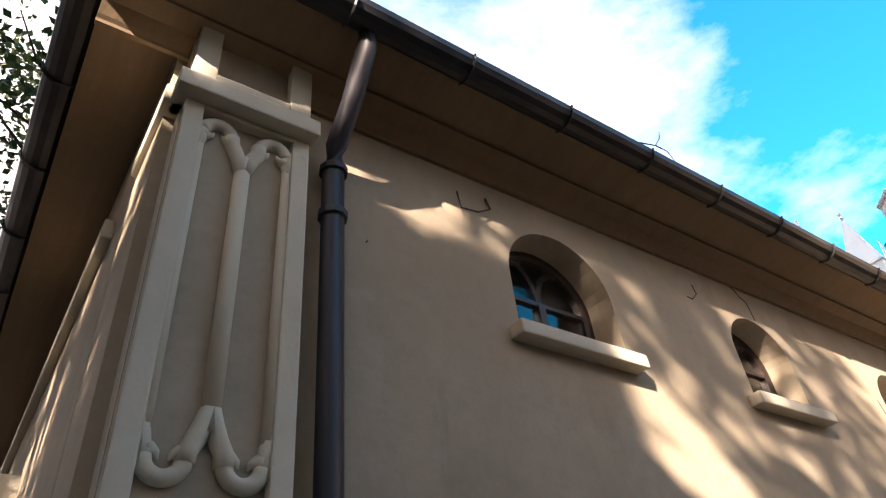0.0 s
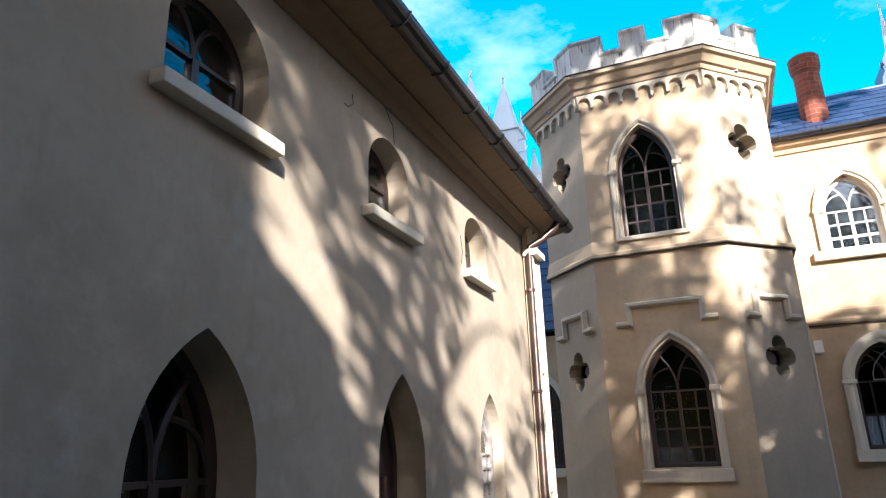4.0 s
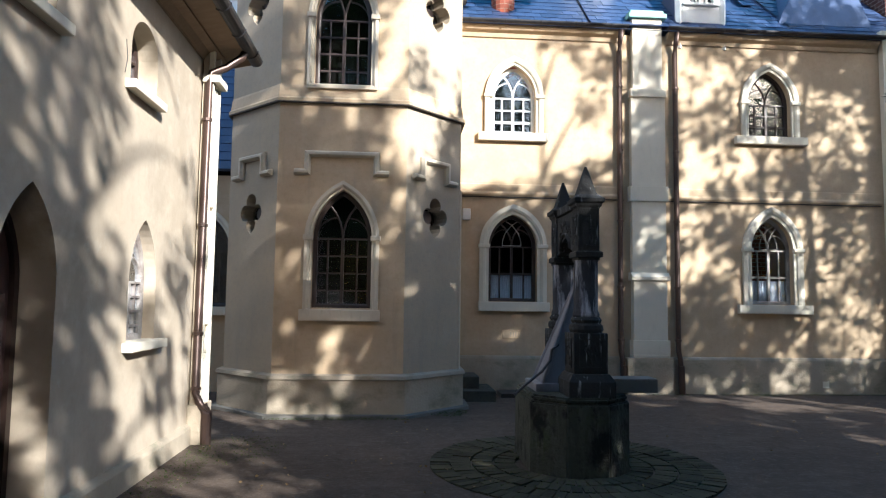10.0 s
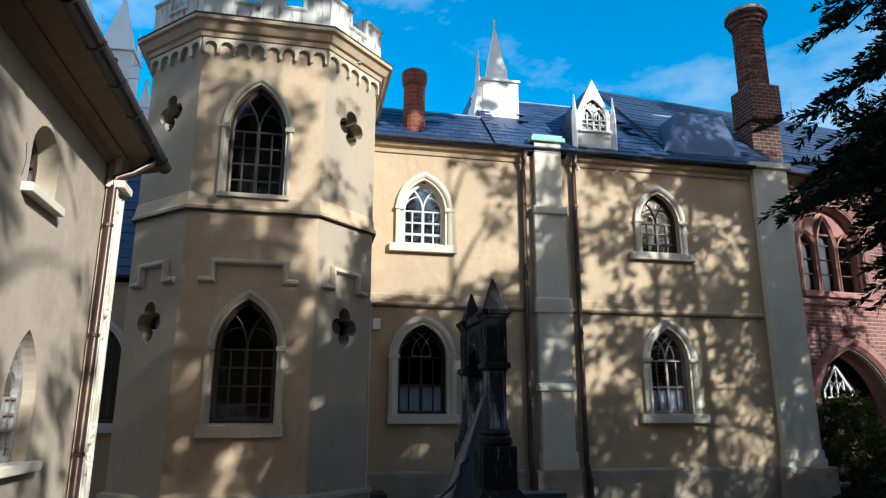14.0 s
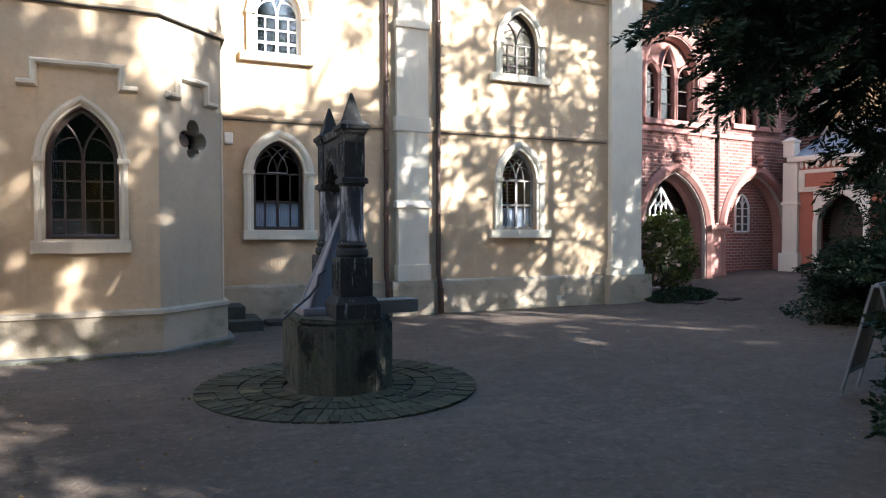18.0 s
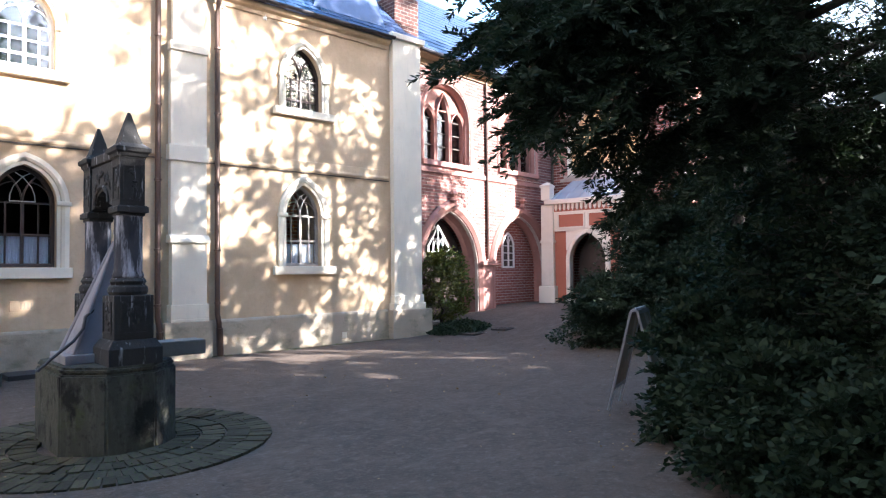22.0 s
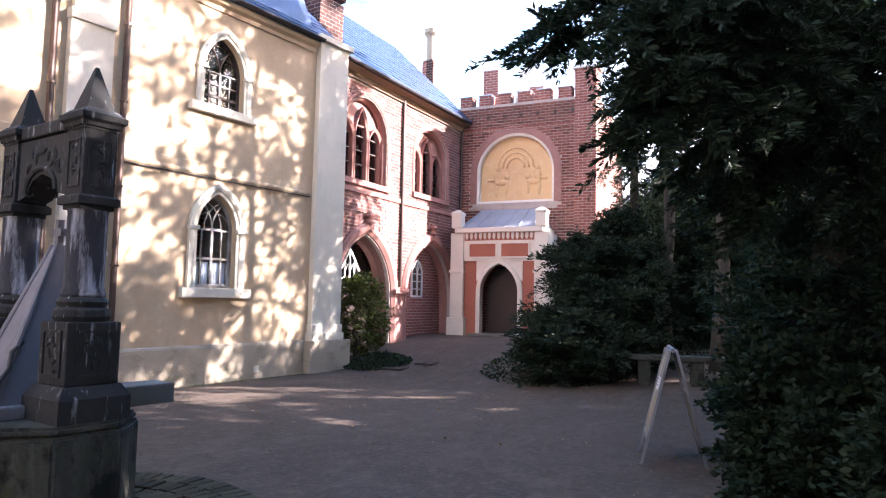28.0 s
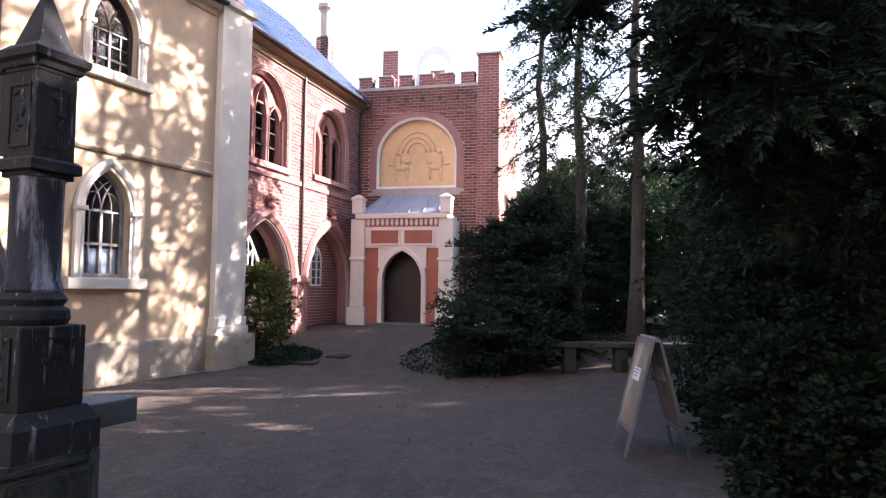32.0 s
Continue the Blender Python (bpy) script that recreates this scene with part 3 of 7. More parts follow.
def gutter(house, u0, u1, y, z, r, m=None, hooks=True):
    bm = bmesh.new()
    n = 8
    prof = [(r * math.cos(math.pi * i / n), -r * math.sin(math.pi * i / n)) for i in range(n + 1)]
    prof = prof + [(a * 0.9, b * 0.9) for a, b in prof[::-1]]
    rows = [[bm.verts.new((u, y + a, z + b)) for a, b in prof] for u in (u0, u1)]
    for j in range(len(prof)):
        q = (j + 1) % len(prof)
        bm.faces.new((rows[0][j], rows[0][q], rows[1][q], rows[1][j]))
    bm.faces.new(rows[0])
    bm.faces.new(rows[1][::-1])
    ob = part("gutter", bm, GUTTER, house, "dark half-round metal gutter", m, smooth=False)
    if hooks:
        k = max(2, int((u1 - u0) / 0.62))
        for i in range(k):
            u = u0 + (u1 - u0) * (i + 0.5) / k
            bm = bmesh.new()
            pr = [(y + (r + 0.006) * math.cos(math.pi * j / n), z - (r + 0.006) * math.sin(math.pi * j / n)) for j in range(n + 1)]
            tube(bm, [(u, a, b) for a, b in pr], 0.008, 4)
            part("gutter_bracket", bm, GUTTER, ob)
    return ob


def slope_slates(house, m, width, length, wide=0.30, show=0.20, left=0.0, right=0.0, holes=(), many=300, label=""):
    """Slates laid in lapped courses on a slope; x along the eave, y up the slope. left and right: how far each hip cuts in per metre."""
    me = bpy.data.meshes.new("slate")
    bm = box(bmesh.new(), 0, 0.99, 0, 1, -0.006, 0.006)
    bm.to_mesh(me)
    bm.free()
    me.materials.append(SLATE)
    rnd = random.Random(5)
    rest_v, rest_f = [], []
    count = 0
    for r in range(int(length / show)):
        y = r * show
        x = left * y - (wide / 2 if r % 2 else 0)
        while x < width - right * y:
            a, b = max(x, left * y), min(x + wide, width - right * y)
            if b - a > 0.05 and not any(h0 < (a + b) / 2 < h1 and v0 < y < v1 for h0, h1, v0, v1 in holes):
                lift = 0.016 + rnd.uniform(0, 0.007)
                if count < many:
                    ob = new("slate", me)
                    ob.parent = house
                    ob.matrix_basis = m @ Matrix.Translation((a + 0.003, y - 0.02, lift)) @ Matrix.Rotation(-0.05, 4, "X") @ Matrix.Diagonal((b - a - 0.006, show + 0.09, 1, 1))
                    count += 1
                else:
                    k = len(rest_v)
                    for px, py, pz in ((a + 0.003, y - 0.02, lift + 0.006), (b - 0.003, y - 0.02, lift + 0.006), (b - 0.003, y + show + 0.02, lift - 0.006), (a + 0.003, y + show + 0.02, lift - 0.006),
                                       (a + 0.003, y - 0.02, lift - 0.008), (b - 0.003, y - 0.02, lift - 0.008)):
                        rest_v.append(m @ Vector((px, py, pz)))
                    rest_f += [(k, k + 1, k + 2, k + 3), (k + 4, k + 5, k + 1, k)]
            x += wide
    if rest_v:
        me2 = bpy.data.meshes.new("slate_cladding")
        me2.from_pydata([tuple(v) for v in rest_v], [], rest_f)
        me2.materials.append(SLATE)
        ob = new("slate_cladding", me2)
        ob.parent = house
        tagged(ob, kind="stuff")


def plan_box(house, name, mat, x0, x1, y0, y1, z0, z1, label="", m=None):
    return part(name, box(bmesh.new(), x0, x1, y0, y1, z0, z1), mat, house, label, m)


# ---- ground ----


def ground_z(x, y):
    k = min(max((x - 8.5) / 6.0, 0), 1)
    return 0.52 * k * k * (3 - 2 * k)


def make_ground():
    xs = sorted(set([-2500, -600, -150, -60, -30] + [i * 0.5 for i in range(-36, 60)] + [40, 60, 150, 600, 2500]))
    ys = sorted(set([-2500, -600, -150, -60, -30] + [i * 0.5 for i in range(-30, 60)] + [40, 60, 150, 600, 2500]))
    vs, fs = [], []
    for y in ys:
        for x in xs:
            z = ground_z(x, y)
            if abs(x) < 28 and abs(y) < 28:
                z += 0.016 * noise.noise((x * 0.7, y * 0.7, 0)) - 0.008
            vs.append((x, y, z))
    w = len(xs)
    for j in range(len(ys) - 1):
        for i in range(w - 1):
            fs.append((j * w + i, j * w + i + 1, (j + 1) * w + i + 1, (j + 1) * w + i))
    me = bpy.data.meshes.new("ground")
    me.from_pydata(vs, [], fs)
    me.materials.append(SOIL)
    me.polygons.foreach_set("use_smooth", [True] * len(me.polygons))
    return tagged(new("ground", me), "packed brown earth and fine gravel courtyard", "ground", kind="structure")


make_ground()

# ---- the stucco house beside the path ----
HX = -2.81
H = pose(HX, 0, 0, 0, 0, 90)
house = thing("stucco_house", H, "tan stucco house with pointed windows and a deep brown eave", "house")
H_END, H_START, H_TOP = 9.86, 1.98, 4.40
LW1, DOOR, LW2 = (3.75, 4.54, 1.16, 1.64, 2.31), (5.77, 6.49, 0.13, 1.66, 2.29), (7.70, 8.35, 1.20, 1.72, 2.28)
UP = [(3.74, 4.49, 3.38, 3.74, 4.09), (5.63, 6.28, 3.38, 3.74, 4.04), (7.52, 8.14, 3.38, 3.72, 4.0)]
holes = [arch(*w) for w in (LW1, DOOR, LW2, *UP)]
part("wall", prism(bmesh.new(), [(H_START, -0.3), (H_END, -0.3), (H_END, H_TOP), (H_START, H_TOP)], 0, 0.42, holes), STUCCO_GREY, house, "tan stucco wall, dappled and stained")
plan_box(house, "wall", STUCCO_GREY, H_START, H_START + 0.4, 0.43, 9.0, -0.3, H_TOP)
plan_box(house, "wall", STUCCO_GREY, H_END - 0.4, H_END, 0.43, 9.0, -0.3, H_TOP)
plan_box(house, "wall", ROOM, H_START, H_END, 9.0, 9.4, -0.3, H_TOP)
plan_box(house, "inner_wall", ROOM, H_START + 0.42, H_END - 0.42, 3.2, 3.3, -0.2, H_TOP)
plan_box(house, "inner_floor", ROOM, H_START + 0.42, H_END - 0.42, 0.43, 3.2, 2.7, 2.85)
# plinth with a weathered top, broken by the doorstep
for a, b in ((2.6, DOOR[0] - 0.03), (DOOR[1] + 0.03, H_END)):
    bm = bmesh.new()
    sweep(bm, [(a, 0), (b, 0)], [(0, -0.3), (-0.055, -0.3), (-0.055, 0.17), (-0.04, 0.20), (0, 0.22)], level)
    part("plinth", bm, PLINTH, house)
for w, label in ((LW1, "large dark pointed window with many glazing bars"), (LW2, "small pointed window in a deep reveal")):
    window(house, *w, 0.25 if w is LW1 else 0.12, WOOD if w is LW1 else OLDPAINT, rows=3 if w is LW1 else 4, cols=4, label=label, transom=2 if w is LW1 else None, bar=0.03 if w is LW1 else 0.02, glass=GLASS_DULL if w is LW1 else None)
part("window_sill", box(bmesh.new(), 3.68, 4.67, -0.09, 0.25, 1.04, 1.165, 0.012), PALE, house, "pale stone window sill")
part("window_sill", box(bmesh.new(), 7.62, 8.48, -0.09, 0.25, 1.125, 1.205, 0.01), PALE, house, "pale stone window sill")
for i, w in enumerate(UP):
    window(house, *w, 0.19, WOOD, rows=2, cols=2, tracery=True, bar=0.024, thick=0.05)
    part("window_sill", box(bmesh.new(), (3.67, 5.54, 7.42)[i], (4.54, 6.37, 8.18)[i], -0.09, 0.28, 3.305, 3.382, 0.01), PALE, house, "pale stone window sill")
# panelled plank door in its arch
bm = prism(bmesh.new(), arch(DOOR[0] + 0.05, DOOR[1] - 0.05, DOOR[2], DOOR[3], DOOR[4] - 0.06), 0.27, 0.33)
door = part("door", bm, DOORWOOD, house, "red-brown panelled door with a pointed head, shut")
bm = bmesh.new()
sweep(bm, arch(DOOR[0], DOOR[1], DOOR[2], DOOR[3], DOOR[4]), [(0, -0.36), (-0.055, -0.36), (-0.055, -0.235), (0, -0.235)], flat)
part("door_frame", bm, WOOD, house)
uc = (DOOR[0] + DOOR[1]) / 2
for a, b in ((DOOR[0] + 0.11, uc - 0.03), (uc + 0.03, DOOR[1] - 0.11)):
    for z0, z1 in ((0.25, 0.78), (0.88, 1.0), (1.10, 1.62)):
        bm = bmesh.new()
        sweep(bm, [(a, z0), (a, z1), (b, z1), (b, z0)], [(0, -0.272), (0, -0.25), (-0.02, -0.25), (-0.035, -0.272)], flat, closed=True)
        part("door_panel", bm, DOORWOOD, door)
part("door_knob", lathe(bmesh.new(), [(0.012, 0), (0.012, 0.03), (0.028, 0.04), (0.024, 0.06), (0.008, 0.068)], 10), IRON, door, "dark metal knob", Matrix.Translation((DOOR[0] + 0.12, 0.27, 1.02)) @ Matrix.Rotation(math.pi / 2, 4, "X"))
part("doorstep", box(bmesh.new(), DOOR[0] - 0.03, DOOR[1] + 0.03, -0.058, 0.265, -0.1, DOOR[2] + 0.005, 0.012), STEP, house, "worn grey stone doorstep")
tap = thing("wall_tap", Matrix.Translation((-2.81, 4.70, 0.67)) @ Matrix.Rotation(math.pi / 2, 4, "Z"), "weathered metal water tap on the stucco wall", "tap")
TAPMETAL = noisy(material("dull_brass", (0.20, 0.18, 0.15), 0.4, 0.8), [(8, 0.45, 0.7, (0.10, 0.09, 0.08), 0.7, ONE)])
part("flange", tube(bmesh.new(), [(0, 0, 0), (0, -0.012, 0)], 0.03, 12), TAPMETAL, tap)
part("body", tube(bmesh.new(), [(0, -0.01, 0), (0, -0.06, -0.005), (0.0, -0.11, -0.012)], 0.016, 8), TAPMETAL, tap)
part("spout", tube(bmesh.new(), [(0, -0.085, -0.008), (0, -0.095, -0.04), (0, -0.095, -0.085)], 0.012, 8, [0.012, 0.014, 0.010]), TAPMETAL, tap)
part("handle", tube(bmesh.new(), [(-0.035, -0.125, 0.0), (0.035, -0.125, 0.0)], 0.008, 6), TAPMETAL, tap, "small cross handle")
# deep eave: boards, cove, fascia, gutter
EAVE = 0.44
for u0, u1 in ((H_START - 0.34, H_END + 0.28),):
    bm = bmesh.new()
    sweep(bm, [(u0, 0), (u1, 0)], [(0, H_TOP - 0.10), (-0.022, H_TOP - 0.10), (-0.026, H_TOP - 0.085), (-0.04, H_TOP - 0.07), (-0.08, H_TOP - 0.015), (-0.17, H_TOP + 0.015), (-0.17, H_TOP + 0.035),
                                   (-0.20, H_TOP + 0.04), (-0.20, H_TOP + 0.028), (-EAVE + 0.03, H_TOP + 0.075), (-EAVE, H_TOP + 0.10), (-EAVE, H_TOP + 0.16), (0, H_TOP + 0.16)], level)
    part("eave", bm, SOFFIT, house, "brown painted eave with a cove moulding")
    gutter(house, u0 - 0.05, u1 + 0.02, -EAVE - 0.02, H_TOP + 0.145, 0.085)
# the end eaves
for u, s in ((H_START, -1), (H_END, 1)):
    e = 0.34 if s < 0 else 0.28
    bm = box(bmesh.new(), min(u, u + s * e), max(u, u + s * e), 0.0, 9.2, H_TOP + 0.02, H_TOP + 0.13)
    part("eave", bm, SOFFIT, house)
bm = bmesh.new()
r0 = [(H_START - 0.36, -EAVE), (H_END + 0.3, -EAVE), (H_END + 0.3, 9.5), (H_START - 0.36, 9.5)]
lo = [bm.verts.new((x, y, H_TOP + 0.17)) for x, y in r0]
ridge = [bm.verts.new((4.8, 4.5, 8.2)), bm.verts.new((7.0, 4.5, 8.2))]
for f in ((0, 1, 1 + 4, 4), (1, 2, 5), (2, 3, 4, 5), (3, 0, 4)):
    vs = [(lo + ridge)[i] for i in f]
    bm.faces.new(vs)
bm.faces.new(lo)
part("roof", bm, SLATE, house, "dark slate hipped roof")
gutter(house, -9.2, 0.44, 0, 0, 0.095, Matrix.Translation((H_START - 0.40, 0, H_TOP + 0.14)) @ Matrix.Rotation(-math.pi / 2, 4, "Z"))
# cracks, a bent iron strap, nails and a twig caught in the gutter
for pts in ([(5.395, 4.16), (5.41, 4.09), (5.34, 4.03), (5.29, 4.036)], [(5.865, 4.33), (5.93, 4.27), (5.967, 4.23), (6.02, 4.20), (6.04, 4.05)], [(7.4, 3.7), (7.44, 3.55), (7.40, 3.42)]):
    part("crack", tube(bmesh.new(), [(u, -0.001, z) for u, z in pts], 0.004, 4), IRON, house, "thin dark crack in the stucco")
part("iron_strap", tube(bmesh.new(), [(3.46, -0.002, 4.16), (3.45, -0.03, 4.02), (3.56, -0.035, 4.03), (3.65, -0.03, 4.09), (3.655, -0.002, 4.19)], 0.005, 5), IRON, house, "bent iron wire under the eave")
for u, z in ((2.90, 3.608), (2.885, 2.478)):
    part("nail", tube(bmesh.new(), [(u, 0.0, z), (u, -0.015, z - 0.003)], 0.004, 6), IRON, house)
part("twig", tube(bmesh.new(), [(4.40, -0.47, 4.56), (4.55, -0.48, 4.66), (4.717, -0.49, 4.71), (4.85, -0.48, 4.735), (4.94, -0.46, 4.70)], 0.004, 5, [0.005, 0.005, 0.004, 0.003, 0.002]), BARK, house, "dry twig caught in the gutter")
part("twig", tube(bmesh.new(), [(4.717, -0.49, 4.71), (4.78, -0.5, 4.80), (4.827, -0.49, 4.89)], 0.003, 5), BARK, house)
# downpipes
downpipe(house, [(2.70, -0.42, H_TOP + 0.09), (2.70, -0.40, H_TOP + 0.0), (2.70, -0.25, 4.16), (2.70, -0.10, 4.02), (2.70, -0.075, 3.9), (2.70, -0.075, 0.25), (2.72, -0.10, 0.12)], 0.05, NAVYPIPE, "dark downpipe with a swan-neck below the gutter",
         clips=[(2.70, -0.075, z) for z in (3.88, 3.62, 2.2, 0.9)])
downpipe(house, [(9.70, -0.43, H_TOP + 0.09), (9.68, -0.40, H_TOP + 0.0), (9.58, -0.25, 4.24), (9.50, -0.11, 4.14), (9.50, -0.085, 4.02), (9.50, -0.085, 0.55), (9.50, -0.12, 0.46), (9.50, -0.2, 0.34), (9.50, -0.21, 0.0)], 0.045, PIPE, "brown copper downpipe with an elbow at its foot",
         clips=[(9.50, -0.085, z) for z in (3.6, 2.4, 1.2, 0.6)])
part("pipe_collar", tube(bmesh.new(), [(9.50, -0.16, 0.42), (9.50, -0.21, 0.33), (9.50, -0.21, 0.0)], 0.058, 10), PIPE, house)


def tracery_pier(name, m, label, w=0.525):
    """Corner pilaster face: frame, recessed fields and moulded double-lancet tracery; x across, -y out."""
    pier = part(name, box(bmesh.new(), 0.0, w, -0.072, 0.0, -0.05, 3.92), STUCCO_GREY, house, label, m)
    fr = 0.075
    part("stile", box(bmesh.new(), 0, fr, -0.12, -0.073, -0.05, 3.92, 0.008), PALE, pier)
    part("stile", box(bmesh.new(), w - fr, w, -0.12, -0.073, -0.05, 3.92, 0.008), PALE, pier)
    part("cornice", box(bmesh.new(), -0.05, w + 0.02, -0.19, 0.0, 3.92, 4.01, 0.01), PALE, pier)
    part("rail", box(bmesh.new(), fr, w - fr, -0.12, -0.073, 3.895, 3.92, 0.008), PALE, pier)
    part("upper_field", box(bmesh.new(), 0.0, w, -0.06, 0.0, 4.01, 4.45), STUCCO_GREY, pier)
    part("upper_stile", box(bmesh.new(), 0, 0.10, -0.12, -0.062, 4.01, 4.45, 0.008), PALE, pier)
    part("upper_stile", box(bmesh.new(), w - 0.10, w, -0.12, -0.062, 4.01, 4.45, 0.008), PALE, pier)
    part("upper_rail", box(bmesh.new(), 0.10, w - 0.10, -0.12, -0.062, 4.01, 4.13, 0.008), PALE, pier)
    a, b = fr, w - fr
    mid, q = (a + b) / 2, (b - a) / 4
    R = 0.032
    for z0, z1 in ((2.405, 3.90), (0.98, 2.395), (-0.02, 0.92)):
        y = -0.085
        for sd in (-1, 1):
            cu = mid + sd * q * 1.22
            rr_ = q * 0.62
            for zt, s in ((z1, 1), (z0, -1)):
                zc = zt - s * (rr_ + 0.035)
                pts = [(cu + rr_ * math.cos(t), y, zc + s * rr_ * math.sin(t)) for t in [math.pi * i / 10 for i in range(11)]]
                part("tracery_rib", tube(bmesh.new(), pts, R * 0.85, 8), PALE, pier, smooth=True)
                # branch from the middle rib to the inner foot of the curl
                inner = cu - sd * rr_
                pts = [(inner, y, zc + s * 0.012), (inner - sd * 0.004, y, zc - s * 0.03), (inner - sd * 0.02, y, zc - s * 0.06), (mid + sd * 0.02, y, zc - s * 0.10), (mid, y, zc - s * 0.16)]
                part("tracery_rib", tube(bmesh.new(), pts, R, 8), PALE, pier, smooth=True)
                outer = cu + sd * rr_
                part("tracery_rib", tube(bmesh.new(), [(outer, y, zc + s * 0.012), (outer + sd * 0.006, y, zc - s * 0.04), (outer + sd * 0.018, y, zc - s * 0.10)], R * 0.8, 8), PALE, pier, smooth=True)
                for edge, d in ((inner, sd), (outer, -sd)):
                    pts = [(edge + d * 0.004, y, zc - s * 0.02), (edge + d * 0.02, y, zc - s * 0.022), (edge + d * 0.036, y, zc - s * 0.010), (edge + d * 0.044, y, zc + s * 0.008)]
                    part("cusp", tube(bmesh.new(), pts, R, 7, [R * 0.8, R * 0.6, R * 0.4, R * 0.1]), PALE, pier, smooth=True)
        part("tracery_rib", tube(bmesh.new(), [(mid, y, z0 + 0.18), (mid, y, z1 - 0.18)], R, 8), PALE, pier, smooth=True)
        for u in (a + 0.004, b - 0.004):
            part("tracery_rib", tube(bmesh.new(), [(u, y, z0 + 0.06), (u, y, z1 - 0.06)], R * 0.75, 8), PALE, pier, smooth=True)
    return pier


tracery_pier("corner_pilaster", Matrix.Translation((H_START + 0.05, -0.02, 0)), "pale corner pilaster with moulded gothic tracery")
tracery_pier("corner_pilaster", Matrix.Translation((H_START + 0.165, 0.36, 0)) @ Matrix.Rotation(-math.pi / 2, 4, "Z"), "pale corner pilaster with moulded gothic tracery", 0.437)
tracery_pier("corner_pilaster", Matrix.Translation((H_END - 0.36, -0.02, 0.35)) @ Matrix.Diagonal((0.62, 1, 0.94, 1)), "slim pale corner pilaster with gothic tracery")
part("pilaster_plinth", box(bmesh.new(), H_END - 0.38, H_END + 0.02, -0.16, 0.0, -0.1, 0.42, 0.012), PLINTH, house)
part("pilaster_plinth", box(bmesh.new(), H_START + 0.01, H_START + 0.62, -0.18, 0.0, -0.1, 0.30, 0.012), PLINTH, house)
# south side, seen sharply raked: band, hood and a tracery window
SM = Matrix.Translation((H_START, 0, 0)) @ Matrix.Rotation(-math.pi / 2, 4, "Z")
for k in range(3):
    x = -2.3 - 2.4 * k
    surround(house, "window_surround", x - 0.35, x + 0.35, 0.9, 2.3, 3.05, 0.14, PALE, (x - 0.6, x + 0.6, 0.78, 0.9, 0.1), True, "pale moulded window surround", SM, 0.09)
    bm = prism(bmesh.new(), arch(x - 0.35, x + 0.35, 0.9, 2.3, 3.05), -0.02, -0.008)
    part("blind_window", bm, WOOD, house, m=SM)
part("string_course", box(bmesh.new(), -9.0, -0.75, -0.05, 0.0, 3.82, 3.93, 0.01), PALE, house, m=SM)

# ---- the polygonal stair tower ----
TY, TX0, TX1, TC = 11.25, -2.23, -0.436, 0.85
tower = thing("stair_tower", pose(0, TY, 0), "tan stucco polygonal tower with pointed windows and a battlemented top", "tower")
plan = [(TX1 + TC, 3.2), (TX1 + TC, TC), (TX1, 0), (TX0, 0), (TX0 - TC, TC), (TX0 - TC, 3.2)]
TZ = 7.0
TW1, TW2 = (-1.725, -0.905, 1.48, 2.45, 3.13), (-1.765, -0.965, 4.62, 5.62, 6.33)
part("wall", prism(bmesh.new(), [(TX0, -0.3), (TX1, -0.3), (TX1, TZ), (TX0, TZ)], 0, 0.35, [arch(*TW1), arch(*TW2)]), STUCCO, tower, "tan stucco tower front")
dl = TC * math.sqrt(2)
RM = Matrix.Translation((TX1, 0, 0)) @ Matrix.Rotation(math.pi / 4, 4, "Z")
LM = Matrix.Translation((TX0 - TC, TC, 0)) @ Matrix.Rotation(-math.pi / 4, 4, "Z")
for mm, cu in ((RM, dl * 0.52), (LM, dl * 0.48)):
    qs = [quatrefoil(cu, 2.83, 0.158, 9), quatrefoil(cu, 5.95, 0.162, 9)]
    part("wall", prism(bmesh.new(), [(0, -0.3), (dl, -0.3), (dl, TZ), (0, TZ)], 0.001, 0.35, qs), SHADED_FACE, tower, m=mm)
    for q in qs:
        ob = part("pane", prism(bmesh.new(), q, 0.2, 0.21), GLASS_DULL, tower, "quatrefoil pane of dark glass", mm)
        # near-black plate behind the pane paints the dark inside
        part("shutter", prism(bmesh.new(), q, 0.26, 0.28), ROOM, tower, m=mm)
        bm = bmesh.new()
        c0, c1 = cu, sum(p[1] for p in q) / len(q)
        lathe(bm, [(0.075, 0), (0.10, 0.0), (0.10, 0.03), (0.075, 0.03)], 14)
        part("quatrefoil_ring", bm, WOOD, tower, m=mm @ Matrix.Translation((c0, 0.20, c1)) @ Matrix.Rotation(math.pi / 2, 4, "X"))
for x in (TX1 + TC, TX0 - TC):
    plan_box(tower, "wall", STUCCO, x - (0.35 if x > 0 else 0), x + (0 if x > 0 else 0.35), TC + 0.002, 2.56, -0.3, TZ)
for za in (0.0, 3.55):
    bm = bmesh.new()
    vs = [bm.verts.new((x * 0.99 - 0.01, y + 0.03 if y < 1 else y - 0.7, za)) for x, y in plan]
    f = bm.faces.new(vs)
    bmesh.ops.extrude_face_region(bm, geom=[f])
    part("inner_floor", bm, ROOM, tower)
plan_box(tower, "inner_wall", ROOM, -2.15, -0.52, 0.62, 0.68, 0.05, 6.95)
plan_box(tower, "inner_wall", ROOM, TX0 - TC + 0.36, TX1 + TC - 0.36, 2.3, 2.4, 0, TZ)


def band(name, prof, mat, label=""):
    """A moulding round the tower: profile of (standing out, height)."""
    bm = bmesh.new()
    sweep(bm, plan, prof, level)
    return part(name, bm, mat, tower, label)


SIDE = -1 if normals2(plan, False)[2].y > 0 else 1


def bp(prof):
    return [(SIDE * o, z) for o, z in prof]


